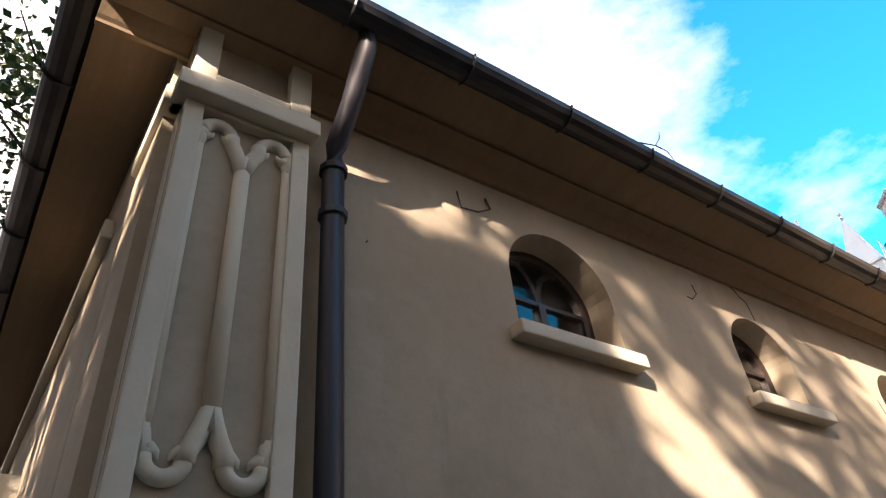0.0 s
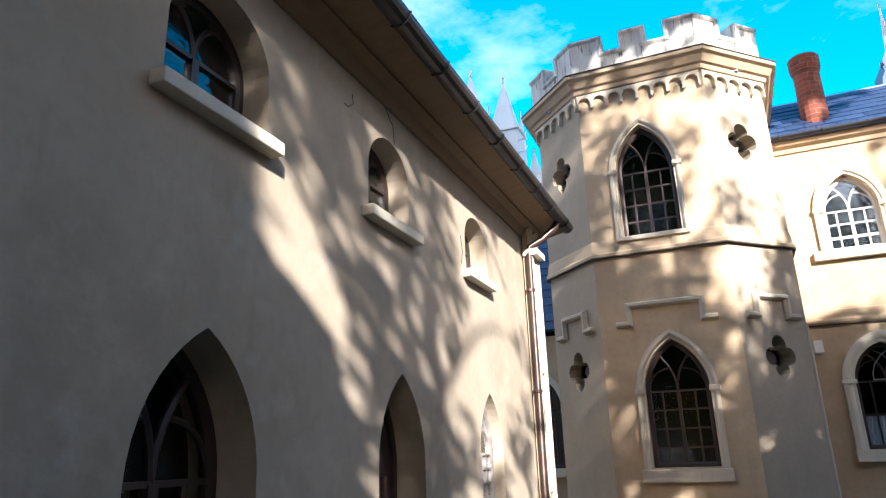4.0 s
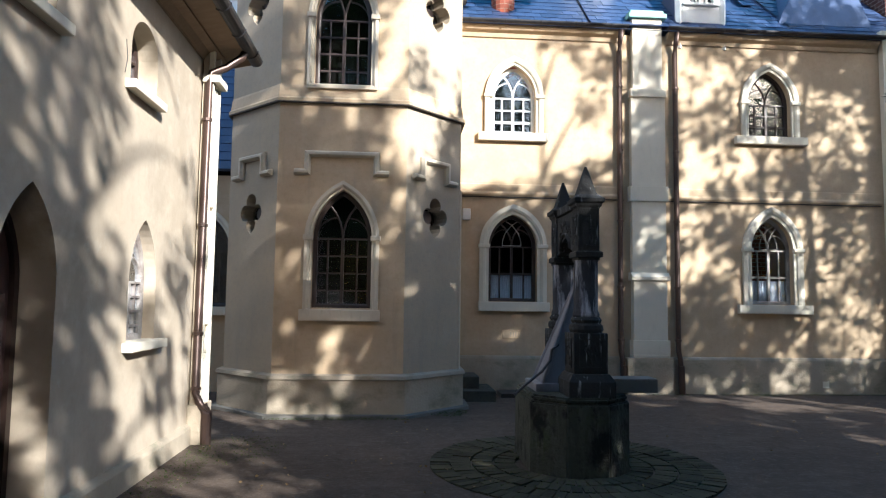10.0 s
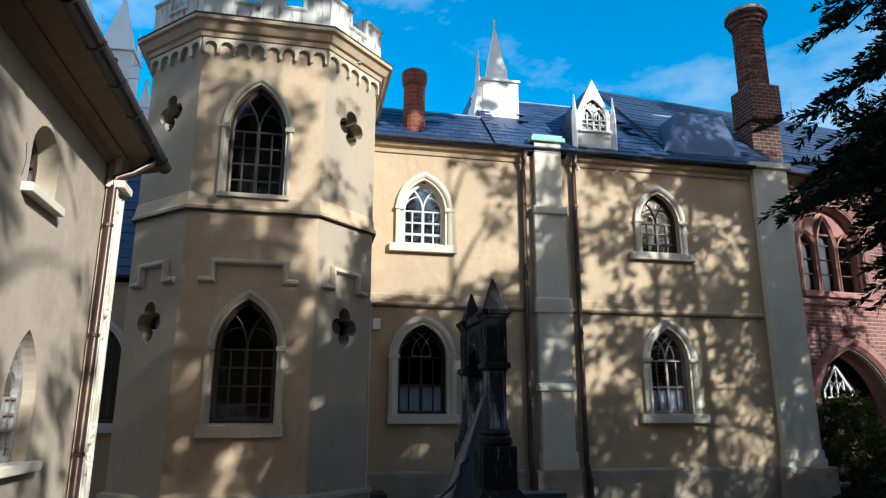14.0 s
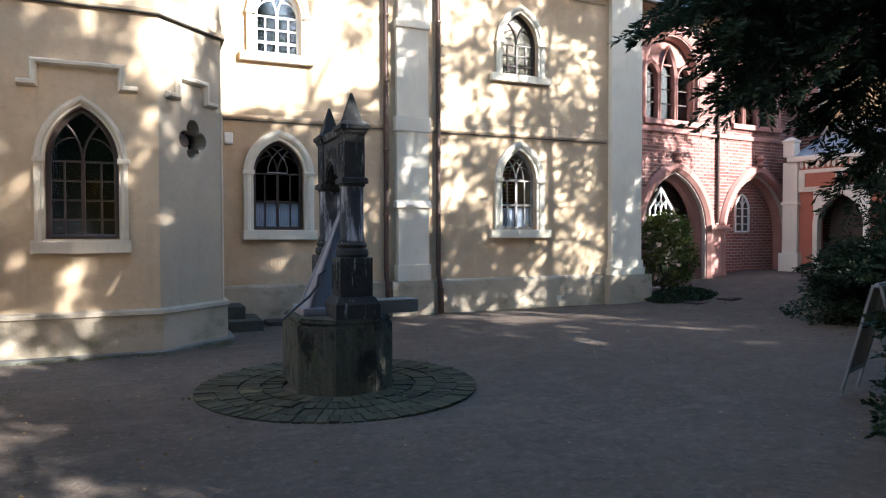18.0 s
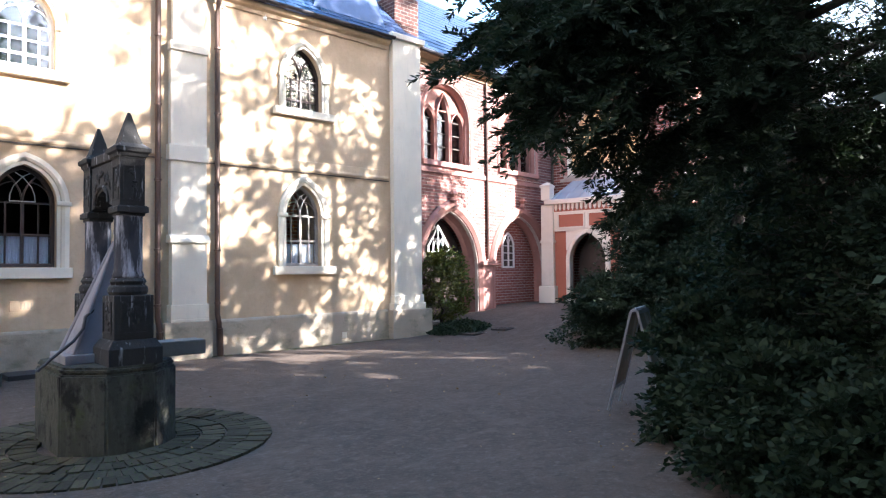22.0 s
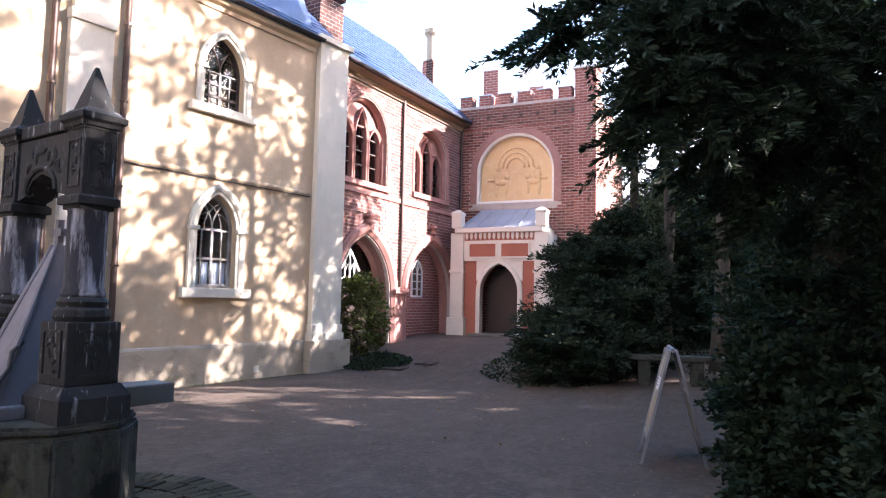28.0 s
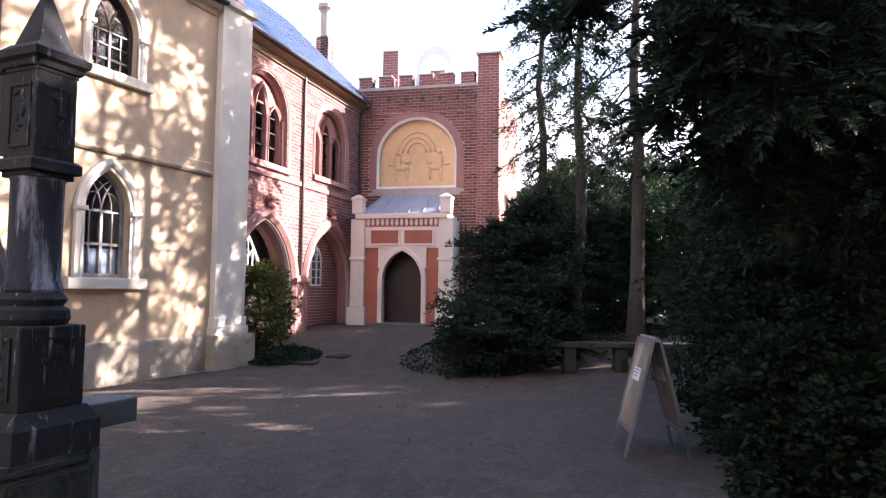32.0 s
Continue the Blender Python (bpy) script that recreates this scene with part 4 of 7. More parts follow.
band("plinth", bp([(0, -0.3), (0.07, -0.3), (0.07, 0.50), (0.10, 0.51), (0.09, 0.56), (0.0, 0.58)]), PLINTH, "stained stucco plinth")
band("drip_line", bp([(0.0, 4.352), (0.058, 4.352), (0.058, 4.368), (0.0, 4.368)]), DARKLINE, "thin dark strip under the string course")
band("kerb", bp([(0.06, -0.1), (0.16, -0.1), (0.16, 0.035), (0.06, 0.045)]), STEP)
band("string_course", bp([(0, 4.37), (0.05, 4.37), (0.055, 4.41), (0.03, 4.44), (0.012, 4.58), (0, 4.62)]), STUCCO, "weathered string course under the upper windows")
band("cornice", bp([(0, 6.98), (0.08, 7.0), (0.10, 7.06), (0.14, 7.08), (0.20, 7.18), (0.25, 7.2), (0.25, 7.26), (0.0, 7.30)]), STUCCO, "projecting moulded cornice")
band("parapet", bp([(-0.22, 7.26), (0.06, 7.26), (0.06, 7.55), (-0.22, 7.55)]), WEATHERED, "weathered white parapet")
plan_box(tower, "roof_deck", LEAD, TX0 - TC + 0.3, TX1 + TC - 0.3, 0.35, 2.4, 7.05, 7.2)
# hanging arches of the corbel table and merlons, face by face
FACES = [(Matrix.Translation((TX0, 0, 0)), TX1 - TX0, 8), (RM, dl, 5), (LM, dl, 5)]
for mm, ln, k in FACES:
    s = ln / k
    zb, zt = 6.74, 6.985
    for i in range(k):
        u0, u1 = i * s + 0.022, (i + 1) * s - 0.022
        lip = arch(u0, u1, zb + 0.02, zb + 0.11, zt - 0.05, 4)
        out = [(i * s, zb), (u0, zb + 0.02)] + lip[1:-1] + [(u1, zb + 0.02), ((i + 1) * s, zb), ((i + 1) * s, zt), (i * s, zt)]
        part("corbel_arch", prism(bmesh.new(), out, -0.06, 0.0), PALE_TAN, tower, m=mm)
    # battlemented wall above, with a moulded coping that steps round each notch
    lo_, hi_ = 7.63, 7.92
    steps_ = [(-0.015, hi_)]
    for f0, f1 in ((0.25, 0.42), (0.62, 0.79)) if k == 8 else ((0.36, 0.66),):
        steps_ += [(ln * f0, hi_), (ln * f0, lo_), (ln * f1, lo_), (ln * f1, hi_)]
    steps_.append((ln + 0.015, hi_))
    part("battlement", prism(bmesh.new(), [(-0.015, 7.27), (ln + 0.015, 7.27)] + steps_[::-1], -0.066, 0.2), WEATHERED, tower, "weathered white battlement streaked black by rain", mm)
    bm = bmesh.new()
    sweep(bm, steps_, [(-0.05, -0.21), (-0.05, 0.075), (-0.02, 0.10), (0.012, 0.10), (0.022, 0.075), (0.022, -0.21)], flat)
    part("coping", bm, WEATHERED, tower, "moulded white coping", mm)
band("drip_line", bp([(0.18, 7.275), (0.262, 7.262), (0.262, 7.278), (0.18, 7.29)]), DARKLINE, "thin dark strip along the cornice top")
for w, lab in ((TW1, "tall dark pointed window with leaded tracery"), (TW2, "tall pointed window reflecting trees and sky")):
    window(tower, *w, 0.12, WOOD, rows=4, cols=4, label=lab)
surround(tower, "window_surround", *TW1[:2], 1.46, *TW1[3:], 0.105, PALE_TAN, (-1.875, -0.77, 1.30, 1.46, 0.09), True, "pale moulded pointed window surround")
surround(tower, "window_surround", *TW2[:2], 4.60, *TW2[3:], 0.095, PALE_TAN, None, True, "pale moulded pointed window surround")
part("window_sill", box(bmesh.new(), -1.86, -0.87, -0.06, 0.12, 4.56, 4.625, 0.01), PALE_TAN, tower)


def stepped_label(m, u0, u1, foot, z0, z1, wide=0.085):
    path = [(u0, z0), (u0 + foot, z0), (u0 + foot, z1), (u1 - foot, z1), (u1 - foot, z0), (u1, z0)]
    bm = bmesh.new()
    h = wide / 2
    sweep(bm, path, [(-h, -0.01), (-h, 0.03), (-h * 0.4, 0.075), (h * 0.4, 0.075), (h, 0.03), (h, -0.01)], flat)
    part("stepped_label_mould", bm, PALE_TAN, tower, "pale stepped battlement moulding", m)


stepped_label(None, -2.0, -0.68, 0.18, 3.37, 3.63)
stepped_label(RM, 0.12, dl - 0.14, 0.2, 3.37, 3.63)
stepped_label(LM, 0.14, dl - 0.12, 0.2, 3.37, 3.63)
part("corner_bead", tube(bmesh.new(), [(TX1 + TC, TC, 0.55), (TX1 + TC, TC, 3.3)], 0.022, 8), PALE_TAN, tower)
part("flagpole", tube(bmesh.new(), [(0.15, 2.0, 7.2), (0.15, 2.0, 8.75)], 0.012, 6), IRON, tower)
part("weather_vane", prism(bmesh.new(), [(-0.14, 8.42), (0.15, 8.46), (0.15, 8.52), (-0.02, 8.56), (-0.16, 8.58), (-0.08, 8.5)], 1.995, 2.005), IRON, tower)

# ---- the main range ----
FY = 13.8
range_ = thing("palace_range", pose(0, FY, 0), "two-storey tan stucco range with pointed windows and slate roof", "building")
F1, F2 = (1.10, 1.98, 1.61, 2.60, 3.18), (5.99, 6.80, 1.62, 2.62, 3.24)
G1, G2 = (1.145, 1.95, 4.68, 5.36, 5.95), (5.99, 6.83, 4.76, 5.40, 6.02)
F0 = (-4.25, -3.45, 1.45, 2.4, 3.05)
FE = 6.62
vent = [(1.56, 0.12), (1.86, 0.12), (1.86, 0.36), (1.56, 0.36)]
part("wall", prism(bmesh.new(), [(-9, -0.3), (8.9, -0.3), (8.9, FE), (-3.0, FE), (-3.0, 3.75), (-9, 3.75)], 0, 0.45, [arch(*w) for w in (F1, F2, G1, G2, F0)] + [vent]), STUCCO, range_, "tan stucco front, sunlit and dappled by leaf shade")
part("vent_grille", prism(bmesh.new(), vent, 0.1, 0.12), IRON, range_)
plan_box(range_, "wall", STUCCO, 8.5, 9.40, 0.452, 5.4, -0.3, FE)
plan_box(range_, "wall", STUCCO, 8.9, 9.40, 0.0, 0.45, -0.3, FE)
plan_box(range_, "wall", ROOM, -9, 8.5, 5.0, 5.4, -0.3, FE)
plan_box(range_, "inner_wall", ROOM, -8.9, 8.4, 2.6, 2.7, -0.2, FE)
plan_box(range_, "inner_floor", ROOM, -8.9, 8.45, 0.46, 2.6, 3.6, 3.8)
for a, b in ((0.42, 3.58), (4.42, 8.55)):
    bm = bmesh.new()
    sweep(bm, [(a, 0), (b, 0)], [(0, -0.3), (-0.05, -0.3), (-0.05, 0.60), (-0.035, 0.635), (0, 0.65)], level)
    part("plinth", bm, PLINTH, range_, "stained render plinth")
    bm = bmesh.new()
    sweep(bm, [(a, 0), (b, 0)], [(0, 3.50), (-0.03, 3.53), (-0.035, 3.56), (-0.012, 3.60), (-0.012, 3.72), (0, 3.74)], level)
    part("string_course", bm, STUCCO, range_)
    part("drip_line", box(bmesh.new(), a, b, -0.036, 0.0, 3.482, 3.499), DARKLINE, range_, "thin dark strip under the string course")
    bm = bmesh.new()
    sweep(bm, [(a, 0), (b, 0)], [(0, FE - 0.16), (-0.03, FE - 0.16), (-0.05, FE - 0.09), (-0.12, FE - 0.05), (-0.16, FE), (-0.16, FE + 0.03), (0, FE + 0.03)], level)
    part("eaves_moulding", bm, STUCCO, range_)
    gutter(range_, a - 0.05, b + 0.05, -0.22, FE + 0.09, 0.06)
for w, s, lab, cur in ((F1, (0.914, 2.196, 1.435, 1.60), "dark blue-black window with half curtains", 2.12), (F2, (5.71, 7.11, 1.445, 1.61), "pointed window with half curtains", 2.06), (G1, (0.886, 2.16, 4.52, 4.67), "pointed window with pale bars", 0), (G2, (5.716, 7.10, 4.60, 4.75), "pointed window with pale bars", 0)):
    ground = w in (F1, F2)
    window(range_, *w, 0.13, WOOD if w is F1 else OLDPAINT if w is F2 else WHITEPAINT if w is G1 else WOOD, rows=2 if ground else 3, cols=4, label=lab, curtain=cur, transom=1, glass=GLASS_DULL if ground else GLASS)
    surround(range_, "window_surround", w[0], w[1], s[3], w[3], w[4], 0.17 if ground else 0.14, PALE, (*s, 0.10), True, "pale moulded pointed window surround")
for w in (F1, F2):
    uc_ = (w[0] + w[1]) / 2
    for sd in (-1, 1):
        part("leaded_loop", tube(bmesh.new(), [(uc_ + sd * 0.17, 0.125, w[3] + 0.02), (uc_ + sd * 0.165, 0.125, w[3] + 0.12), (uc_ + sd * 0.12, 0.125, w[3] + 0.25), (uc_, 0.125, w[3] + 0.40), (uc_ - sd * 0.10, 0.125, w[3] + 0.46)], 0.008, 5), OLDPAINT, range_, "pale curved lead of the window head")
    part("leaded_loop", tube(bmesh.new(), [(uc_ - 0.17, 0.125, w[3] + 0.02), (uc_ + 0.17, 0.125, w[3] + 0.02)], 0.009, 5), OLDPAINT, range_)
window(range_, *F0, 0.12, WOOD, rows=4, cols=4, label="narrow pointed window beside the tower")
surround(range_, "window_surround", F0[0], F0[1], 1.45, F0[3], F0[4], 0.12, PALE, (-4.45, -3.25, 1.30, 1.45, 0.08), True, "pale moulded pointed window surround")
# stepped buttress between two downpipes
but = part("buttress", box(bmesh.new(), 3.58, 4.42, -0.20, 0.0, -0.3, 0.645, 0.012), PLINTH, range_, "tall pale stepped buttress with a green copper cap")
for u0, u1, y, z0, z1 in ((3.68, 4.36, 0.19, 0.70, 0.95), (3.71, 4.33, 0.155, 0.95, 2.02), (3.70, 4.34, 0.12, 2.16, 3.46), (3.70, 4.34, 0.12, 3.74, 5.40), (3.74, 4.30, 0.11, 5.55, 6.90)):
    part("shaft", box(bmesh.new(), u0, u1, -y, 0.0, z0, z1, 0.008), PALE, but)
for u0, u1, y, z0, z1 in ((3.68, 4.36, 0.19, 0.645, 0.70), (3.66, 4.38, 0.20, 2.02, 2.09), (3.66, 4.38, 0.15, 3.46, 3.74), (3.68, 4.36, 0.16, 5.40, 5.55)):
    part("set_off", box(bmesh.new(), u0, u1, -y, 0.0, z0, z1, 0.012), PALE, but)
bm = bmesh.new()
sweep(bm, [(3.67, 0), (4.37, 0)], [(0, 2.09), (-0.19, 2.09), (-0.12, 2.165), (0, 2.165)], level)
part("set_off", bm, PALE, but)
part("cap", box(bmesh.new(), 3.66, 4.38, -0.17, 0.25, 6.90, 6.99, 0.015), COPPER, but, "green copper cap")
part("cap", box(bmesh.new(), 3.70, 4.34, -0.12, 0.22, 6.99, 7.06, 0.015), COPPER, but)
for u in (3.50, 4.56):
    downpipe(range_, [(u, -0.2, FE + 0.02), (u, -0.12, FE - 0.2), (u, -0.07, FE - 0.35), (u, -0.07, 0.75), (u + 0.01, -0.12, 0.60), (u + 0.03, -0.13, 0.02)], 0.048, PIPE, "dark brown downpipe",
             clips=[(u, -0.07, z) for z in (5.6, 4.4, 3.1, 1.9, 0.95)])
    part("pipe_boot", tube(bmesh.new(), [(u + 0.02, -0.125, 0.5), (u + 0.03, -0.13, 0.0)], 0.062, 10), PIPE, range_)
# corner pilaster
cp = part("corner_pilaster", box(bmesh.new(), 8.50, 9.66, -0.22, 0.9, -0.3, 0.63, 0.02), PLINTH, range_, "pale corner pilaster on a stained plinth")
part("shaft", box(bmesh.new(), 8.62, 9.44, -0.12, 0.6, 0.95, 6.72, 0.01), PALE, cp)
part("base", box(bmesh.new(), 8.57, 9.50, -0.17, 0.65, 0.63, 0.78, 0.012), PALE, cp)
part("base", box(bmesh.new(), 8.60, 9.47, -0.145, 0.62, 0.78, 0.95, 0.012), PALE, cp)
part("cap", box(bmesh.new(), 8.54, 9.52, -0.2, 0.68, 6.72, 6.84, 0.012), PALE, cp)
part("inspection_plate", box(bmesh.new(), 7.27, 7.39, -0.058, -0.05, 0.11, 0.23, 0.003), PALE, range_, "small pale plate on the plinth")
# small fittings on the wall
part("alarm_box", box(bmesh.new(), 0.62, 0.76, -0.09, 0.0, 3.06, 3.26, 0.012), WHITEPAINT, range_, "small white alarm box")
part("vent_plate", box(bmesh.new(), 1.36, 1.70, -0.015, 0.0, 0.95, 1.10, 0.004), STUCCO, range_, "small painted vent plate")
for k in range(4):
    part("vent_slot", box(bmesh.new(), 1.50 + k * 0.045, 1.52 + k * 0.045, -0.019, -0.0151, 0.98, 1.07), PLINTH, range_)
for k, (x0, x1, y0, z1) in enumerate(((0.44, 0.86, -0.75, 0.36), (0.44, 1.10, -1.05, 0.16))):
    part("step", box(bmesh.new(), x0, x1, y0, -0.06, -0.1, z1, 0.02), DARKSTEP, range_, "mossy stone step beside the tower")
part("cellar_hatch", box(bmesh.new(), 1.25, 2.0, -0.6, -0.07, -0.1, 0.06, 0.01), IRON, range_, "dark metal cellar hatch")

# roof of the range
ang = math.atan2(2.1, 2.2)
SLOPE = Matrix.Translation((0, -0.14, FE + 0.12)) @ Matrix.Rotation(ang, 4, "X")
for x0, x1, ln in ((-2.6, 2.95, 1.6), (2.95, 9.3, 3.0)):
    bm = bmesh.new()
    sweep(bm, [(x0, 0), (x1, 0)], [(-0.12, FE + 0.06), (ln * math.cos(ang) - 0.12, FE + 0.06 + ln * math.sin(ang)), (ln * math.cos(ang) + 0.5, FE + 0.06 + ln * math.sin(ang)), (5.6, FE + 0.06)], lambda x, y, h: (x, y, h))
    part("roof", bm, SLATE, range_, "blue-grey slate roof")
    part("ridge", tube(bmesh.new(), [(x0, ln * math.cos(ang) - 0.12, FE + 0.11 + ln * math.sin(ang)), (x1, ln * math.cos(ang) - 0.12, FE + 0.11 + ln * math.sin(ang))], 0.05, 6), LEAD, range_)
LSLOPE = Matrix.Translation((-9, -0.12, 3.85)) @ Matrix.Rotation(0.95, 4, "X")
part("roof", box(bmesh.new(), 0, 6.0, 0, 5.2, -0.06, -0.004), SLATE, range_, m=LSLOPE)


def chimney(x, y, z0, z1, r, label, crown, mat=BRICK_ROUND, foot=BRICK_ROUND):
    c = thing("chimney", pose(x, y, z0), label, "chimney", "chimneys on the roof")
    part("shaft", lathe(bmesh.new(), [(r, 0), (r * 0.96, z1 - z0 - 0.35)], 16), mat, c)
    part("crown", lathe(bmesh.new(), [(r * 0.96, z1 - z0 - 0.349), (r * 1.1, z1 - z0 - 0.28), (r * crown, z1 - z0 - 0.18), (r * crown, z1 - z0 - 0.05), (r * 1.05, z1 - z0 - 0.02), (r * 0.8, z1 - z0), (r * 0.75, z1 - z0 - 0.1)], 16), mat, c)
    part("base", box(bmesh.new(), -r * 1.15, r * 1.15, -r * 1.15, r * 1.15, -0.8, 0.12, 0.02), foot, c)
    return c


chimney(1.38, 14.13, 6.72, 8.38, 0.225, "round red brick chimney on the slate roof", 1.15, BRICK_RED, BRICK_RED)
tall = chimney(10.1, 15.2, 9.3, 11.62, 0.345, "tall round dark brick chimney with a flared crown", 1.4, MORTAR)
plan_box(range_, "chimney_base", BRICK_ROUND, 9.35, 10.1, 0.7, 2.0, 5.0, 8.2, "square red brick chimney stack")


def pinnacle(x, y, z, s, label, wide=0.36, hole=False):
    p = thing("roof_pinnacle", pose(x, y, z), label, "pinnacle", "white roof pinnacles")
    part("base", box(bmesh.new(), -0.42 * s, 0.42 * s, -0.4 * s, 0.4 * s, -1.0, 1.15 * s, 0.015), WHITEPAINT, p)
    part("coping", box(bmesh.new(), -0.46 * s, 0.46 * s, -0.44 * s, 0.44 * s, 1.15 * s, 1.22 * s, 0.015), WHITEPAINT, p)
    part("spire", lathe(bmesh.new(), [(wide * s, 1.22 * s), (0.03, 2.75 * s)], 4, turn=math.pi / 4), WHITEPAINT, p)
    part("finial", lathe(bmesh.new(), [(0.02, 2.74 * s), (0.05, 2.80 * s), (0.02, 2.86 * s), (0.045, 2.95 * s), (0.01, 3.0 * s)], 8), WHITEPAINT, p)
    for dx in (-0.36, 0.36):
        part("pinnacle", lathe(bmesh.new(), [(0.07 * s, 1.22 * s), (0.012, 2.0 * s)], 4, dx * s, 0.3 * s), WHITEPAINT, p)
    if hole:
        part("opening", prism(bmesh.new(), quatrefoil(-0.08 * s, 0.86 * s, 0.11), -0.405 * s, -0.39 * s), WOOD, p, "dark quatrefoil opening")
        part("bracket", tube(bmesh.new(), [(0.40 * s, -0.42 * s, 0.75 * s), (0.62 * s, -0.45 * s, 0.78 * s), (0.66 * s, -0.45 * s, 0.95 * s)], 0.018, 6), WHITEPAINT, p)
        part("bracket", tube(bmesh.new(), [(0.40 * s, -0.42 * s, 0.45 * s), (0.60 * s, -0.45 * s, 0.42 * s), (0.66 * s, -0.45 * s, 0.55 * s)], 0.018, 6), WHITEPAINT, p)
    return p


main_pinnacle = pinnacle(3.5, 15.5, 7.75, 1.0, "white wooden pinnacle with a pyramid spire on the roof")
part("cheek", prism(bmesh.new(), [(-0.72, -0.3), (-0.42, -0.3), (-0.42, 1.1), (-0.50, 1.1)], -0.38, 0.38), WHITEPAINT, main_pinnacle)
part("pinnacle", lathe(bmesh.new(), [(0.07, 1.1), (0.012, 2.05)], 4, -0.47, -0.2), WHITEPAINT, main_pinnacle)
pinnacle(-4.83, 16.2, 8.1, 0.9, "white wooden pinnacle with a quatrefoil opening behind the tower", 0.52, True)
pinnacle(-5.70, 16.2, 8.4, 0.95, "white wooden pinnacle behind the tower", 0.52)
pinnacle(-4.18, 16.2, 7.48, 0.4, "small white wooden pinnacle beside the larger ones", 0.5)
dm = thing("roof_dormer", pose(5.12, 13.83, 6.60), "white wooden gothic dormer with tracery and pinnacles", "dormer")
part("front", prism(bmesh.new(), [(-0.47, -0.2), (0.47, -0.2), (0.47, 1.08), (0.36, 1.12), (0.0, 1.88), (-0.36, 1.12), (-0.47, 1.08)], 0, 0.08, [arch(-0.27, 0.27, 0.72, 1.0, 1.42)]), WHITEPAINT, dm)
for u in (-0.43, 0.43):
    part("pinnacle", lathe(bmesh.new(), [(0.06, -0.2), (0.06, 1.1), (0.045, 1.16), (0.008, 1.5)], 4, u, -0.01), WHITEPAINT, dm)
part("sill", box(bmesh.new(), -0.36, 0.36, -0.05, 0.0, 0.66, 0.71, 0.006), WHITEPAINT, dm)
part("cheek", prism(bmesh.new(), [(-0.45, -0.2), (0.45, -0.2), (0.45, 1.06), (0.34, 1.1), (0.0, 1.8), (-0.34, 1.1), (-0.45, 1.06)], 0.081, 1.5), SLATE, dm)
for u in (-0.135, 0.0, 0.135):
    part("mullion", box(bmesh.new(), u - 0.013, u + 0.013, 0.02, 0.055, 0.72, 1.12 if u else 1.2), WHITEPAINT, dm)
for u in (-0.135, 0.135):
    part("tracery", prism(bmesh.new(), arch(u - 0.135, u + 0.135, 0.95, 1.0, 1.25, 8), 0.02, 0.05, [arch(u - 0.11, u + 0.11, 0.97, 1.0, 1.21, 8)]), WHITEPAINT, dm)
part("tracery", box(bmesh.new(), -0.27, 0.27, 0.022, 0.048, 0.85, 0.87), WHITEPAINT, dm)
part("pane", prism(bmesh.new(), arch(-0.27, 0.27, 0.72, 1.0, 1.42), 0.06, 0.07), GLASS, dm)
hd = thing("hipped_dormer", pose(7.62, 13.9, 6.95), "wide hipped slate dormer roof", "dormer")
bm = bmesh.new()
lo = [bm.verts.new(p) for p in ((-0.95, 0, 0), (1.0, 0, 0), (1.0, 2.2, 0), (-0.95, 2.2, 0))]
hi = [bm.verts.new(p) for p in ((-0.2, 0.5, 1.28), (0.9, 0.5, 1.28), (0.9, 2.2, 1.28), (-0.2, 2.2, 1.28))]
for f in ((0, 1, 5, 4), (1, 2, 6, 5), (2, 3, 7, 6), (3, 0, 4, 7), (4, 5, 6, 7)):
    bm.faces.new([(lo + hi)[i] for i in f])
part("roof", bm, SLATE, hd)
part("eave", box(bmesh.new(), -1.0, 1.05, -0.06, 2.2, -0.1, 0.0, 0.01), WOOD, hd)
part("wall", box(bmesh.new(), -0.9, 0.95, 0.06, 2.2, -0.7, -0.1), STUCCO, hd)

# ---- the brick wing and the gate tower ----
BO = (16.25, 15.2)
wing = thing("brick_wing", pose(*BO, 0, 0, 0, 6), "red brick gothic wing with pointed arches and slate roof", "building")
WE = 6.85
A1, A2 = (-6.05, -3.85, 0.2, 1.55, 3.02), (-3.05, -0.55, 0.2, 1.5, 3.05)
B1, B2 = (-5.95, -4.15, 4.30, 5.45, 6.35), (-2.75, -0.95, 4.40, 5.45, 6.30)
part("wall", prism(bmesh.new(), [(-9.5, -0.1), (0.05, -0.1), (0.05, WE), (-9.5, WE)], 0, 0.45, [arch(*w) for w in (A1, A2, B1, B2)] + [arch(-9.2, -7.0, 0.2, 1.5, 3.02)]), MORTAR, wing, "sunlit red brick wall in pale mortar")
plan_box(wing, "wall", BRICK, -9.5, 0, 0.9, 1.0, -0.1, 3.6, "brick back of the arched recesses")
plan_box(wing, "wall", ROOM, -9.5, 0, 3.0, 3.3, 3.6, WE)
plan_box(wing, "inner_floor", ROOM, -9.5, 0, 0.46, 3.0, 3.6, 3.7)
for w in (A1, A2, (-9.2, -7.0, 0.2, 1.5, 3.02)):
    bm = bmesh.new()
    sweep(bm, arch(*w, 12), [(-0.10, -0.40), (-0.10, -0.22), (0.0, -0.10), (0.03, 0.03), (0.12, 0.10), (0.24, 0.11), (0.30, 0.03), (0.30, -0.01)], flat)
    part("arch_moulding", bm, TERRA, wing, "moulded red brick pointed arch")
    part("finial", lathe(bmesh.new(), [(0.05, 0), (0.11, 0.07), (0.06, 0.16), (0.13, 0.24), (0.05, 0.34)], 8, (w[0] + w[1]) / 2, -0.09), TERRA, wing, m=Matrix.Translation((0, 0, w[4] + 0.22)))
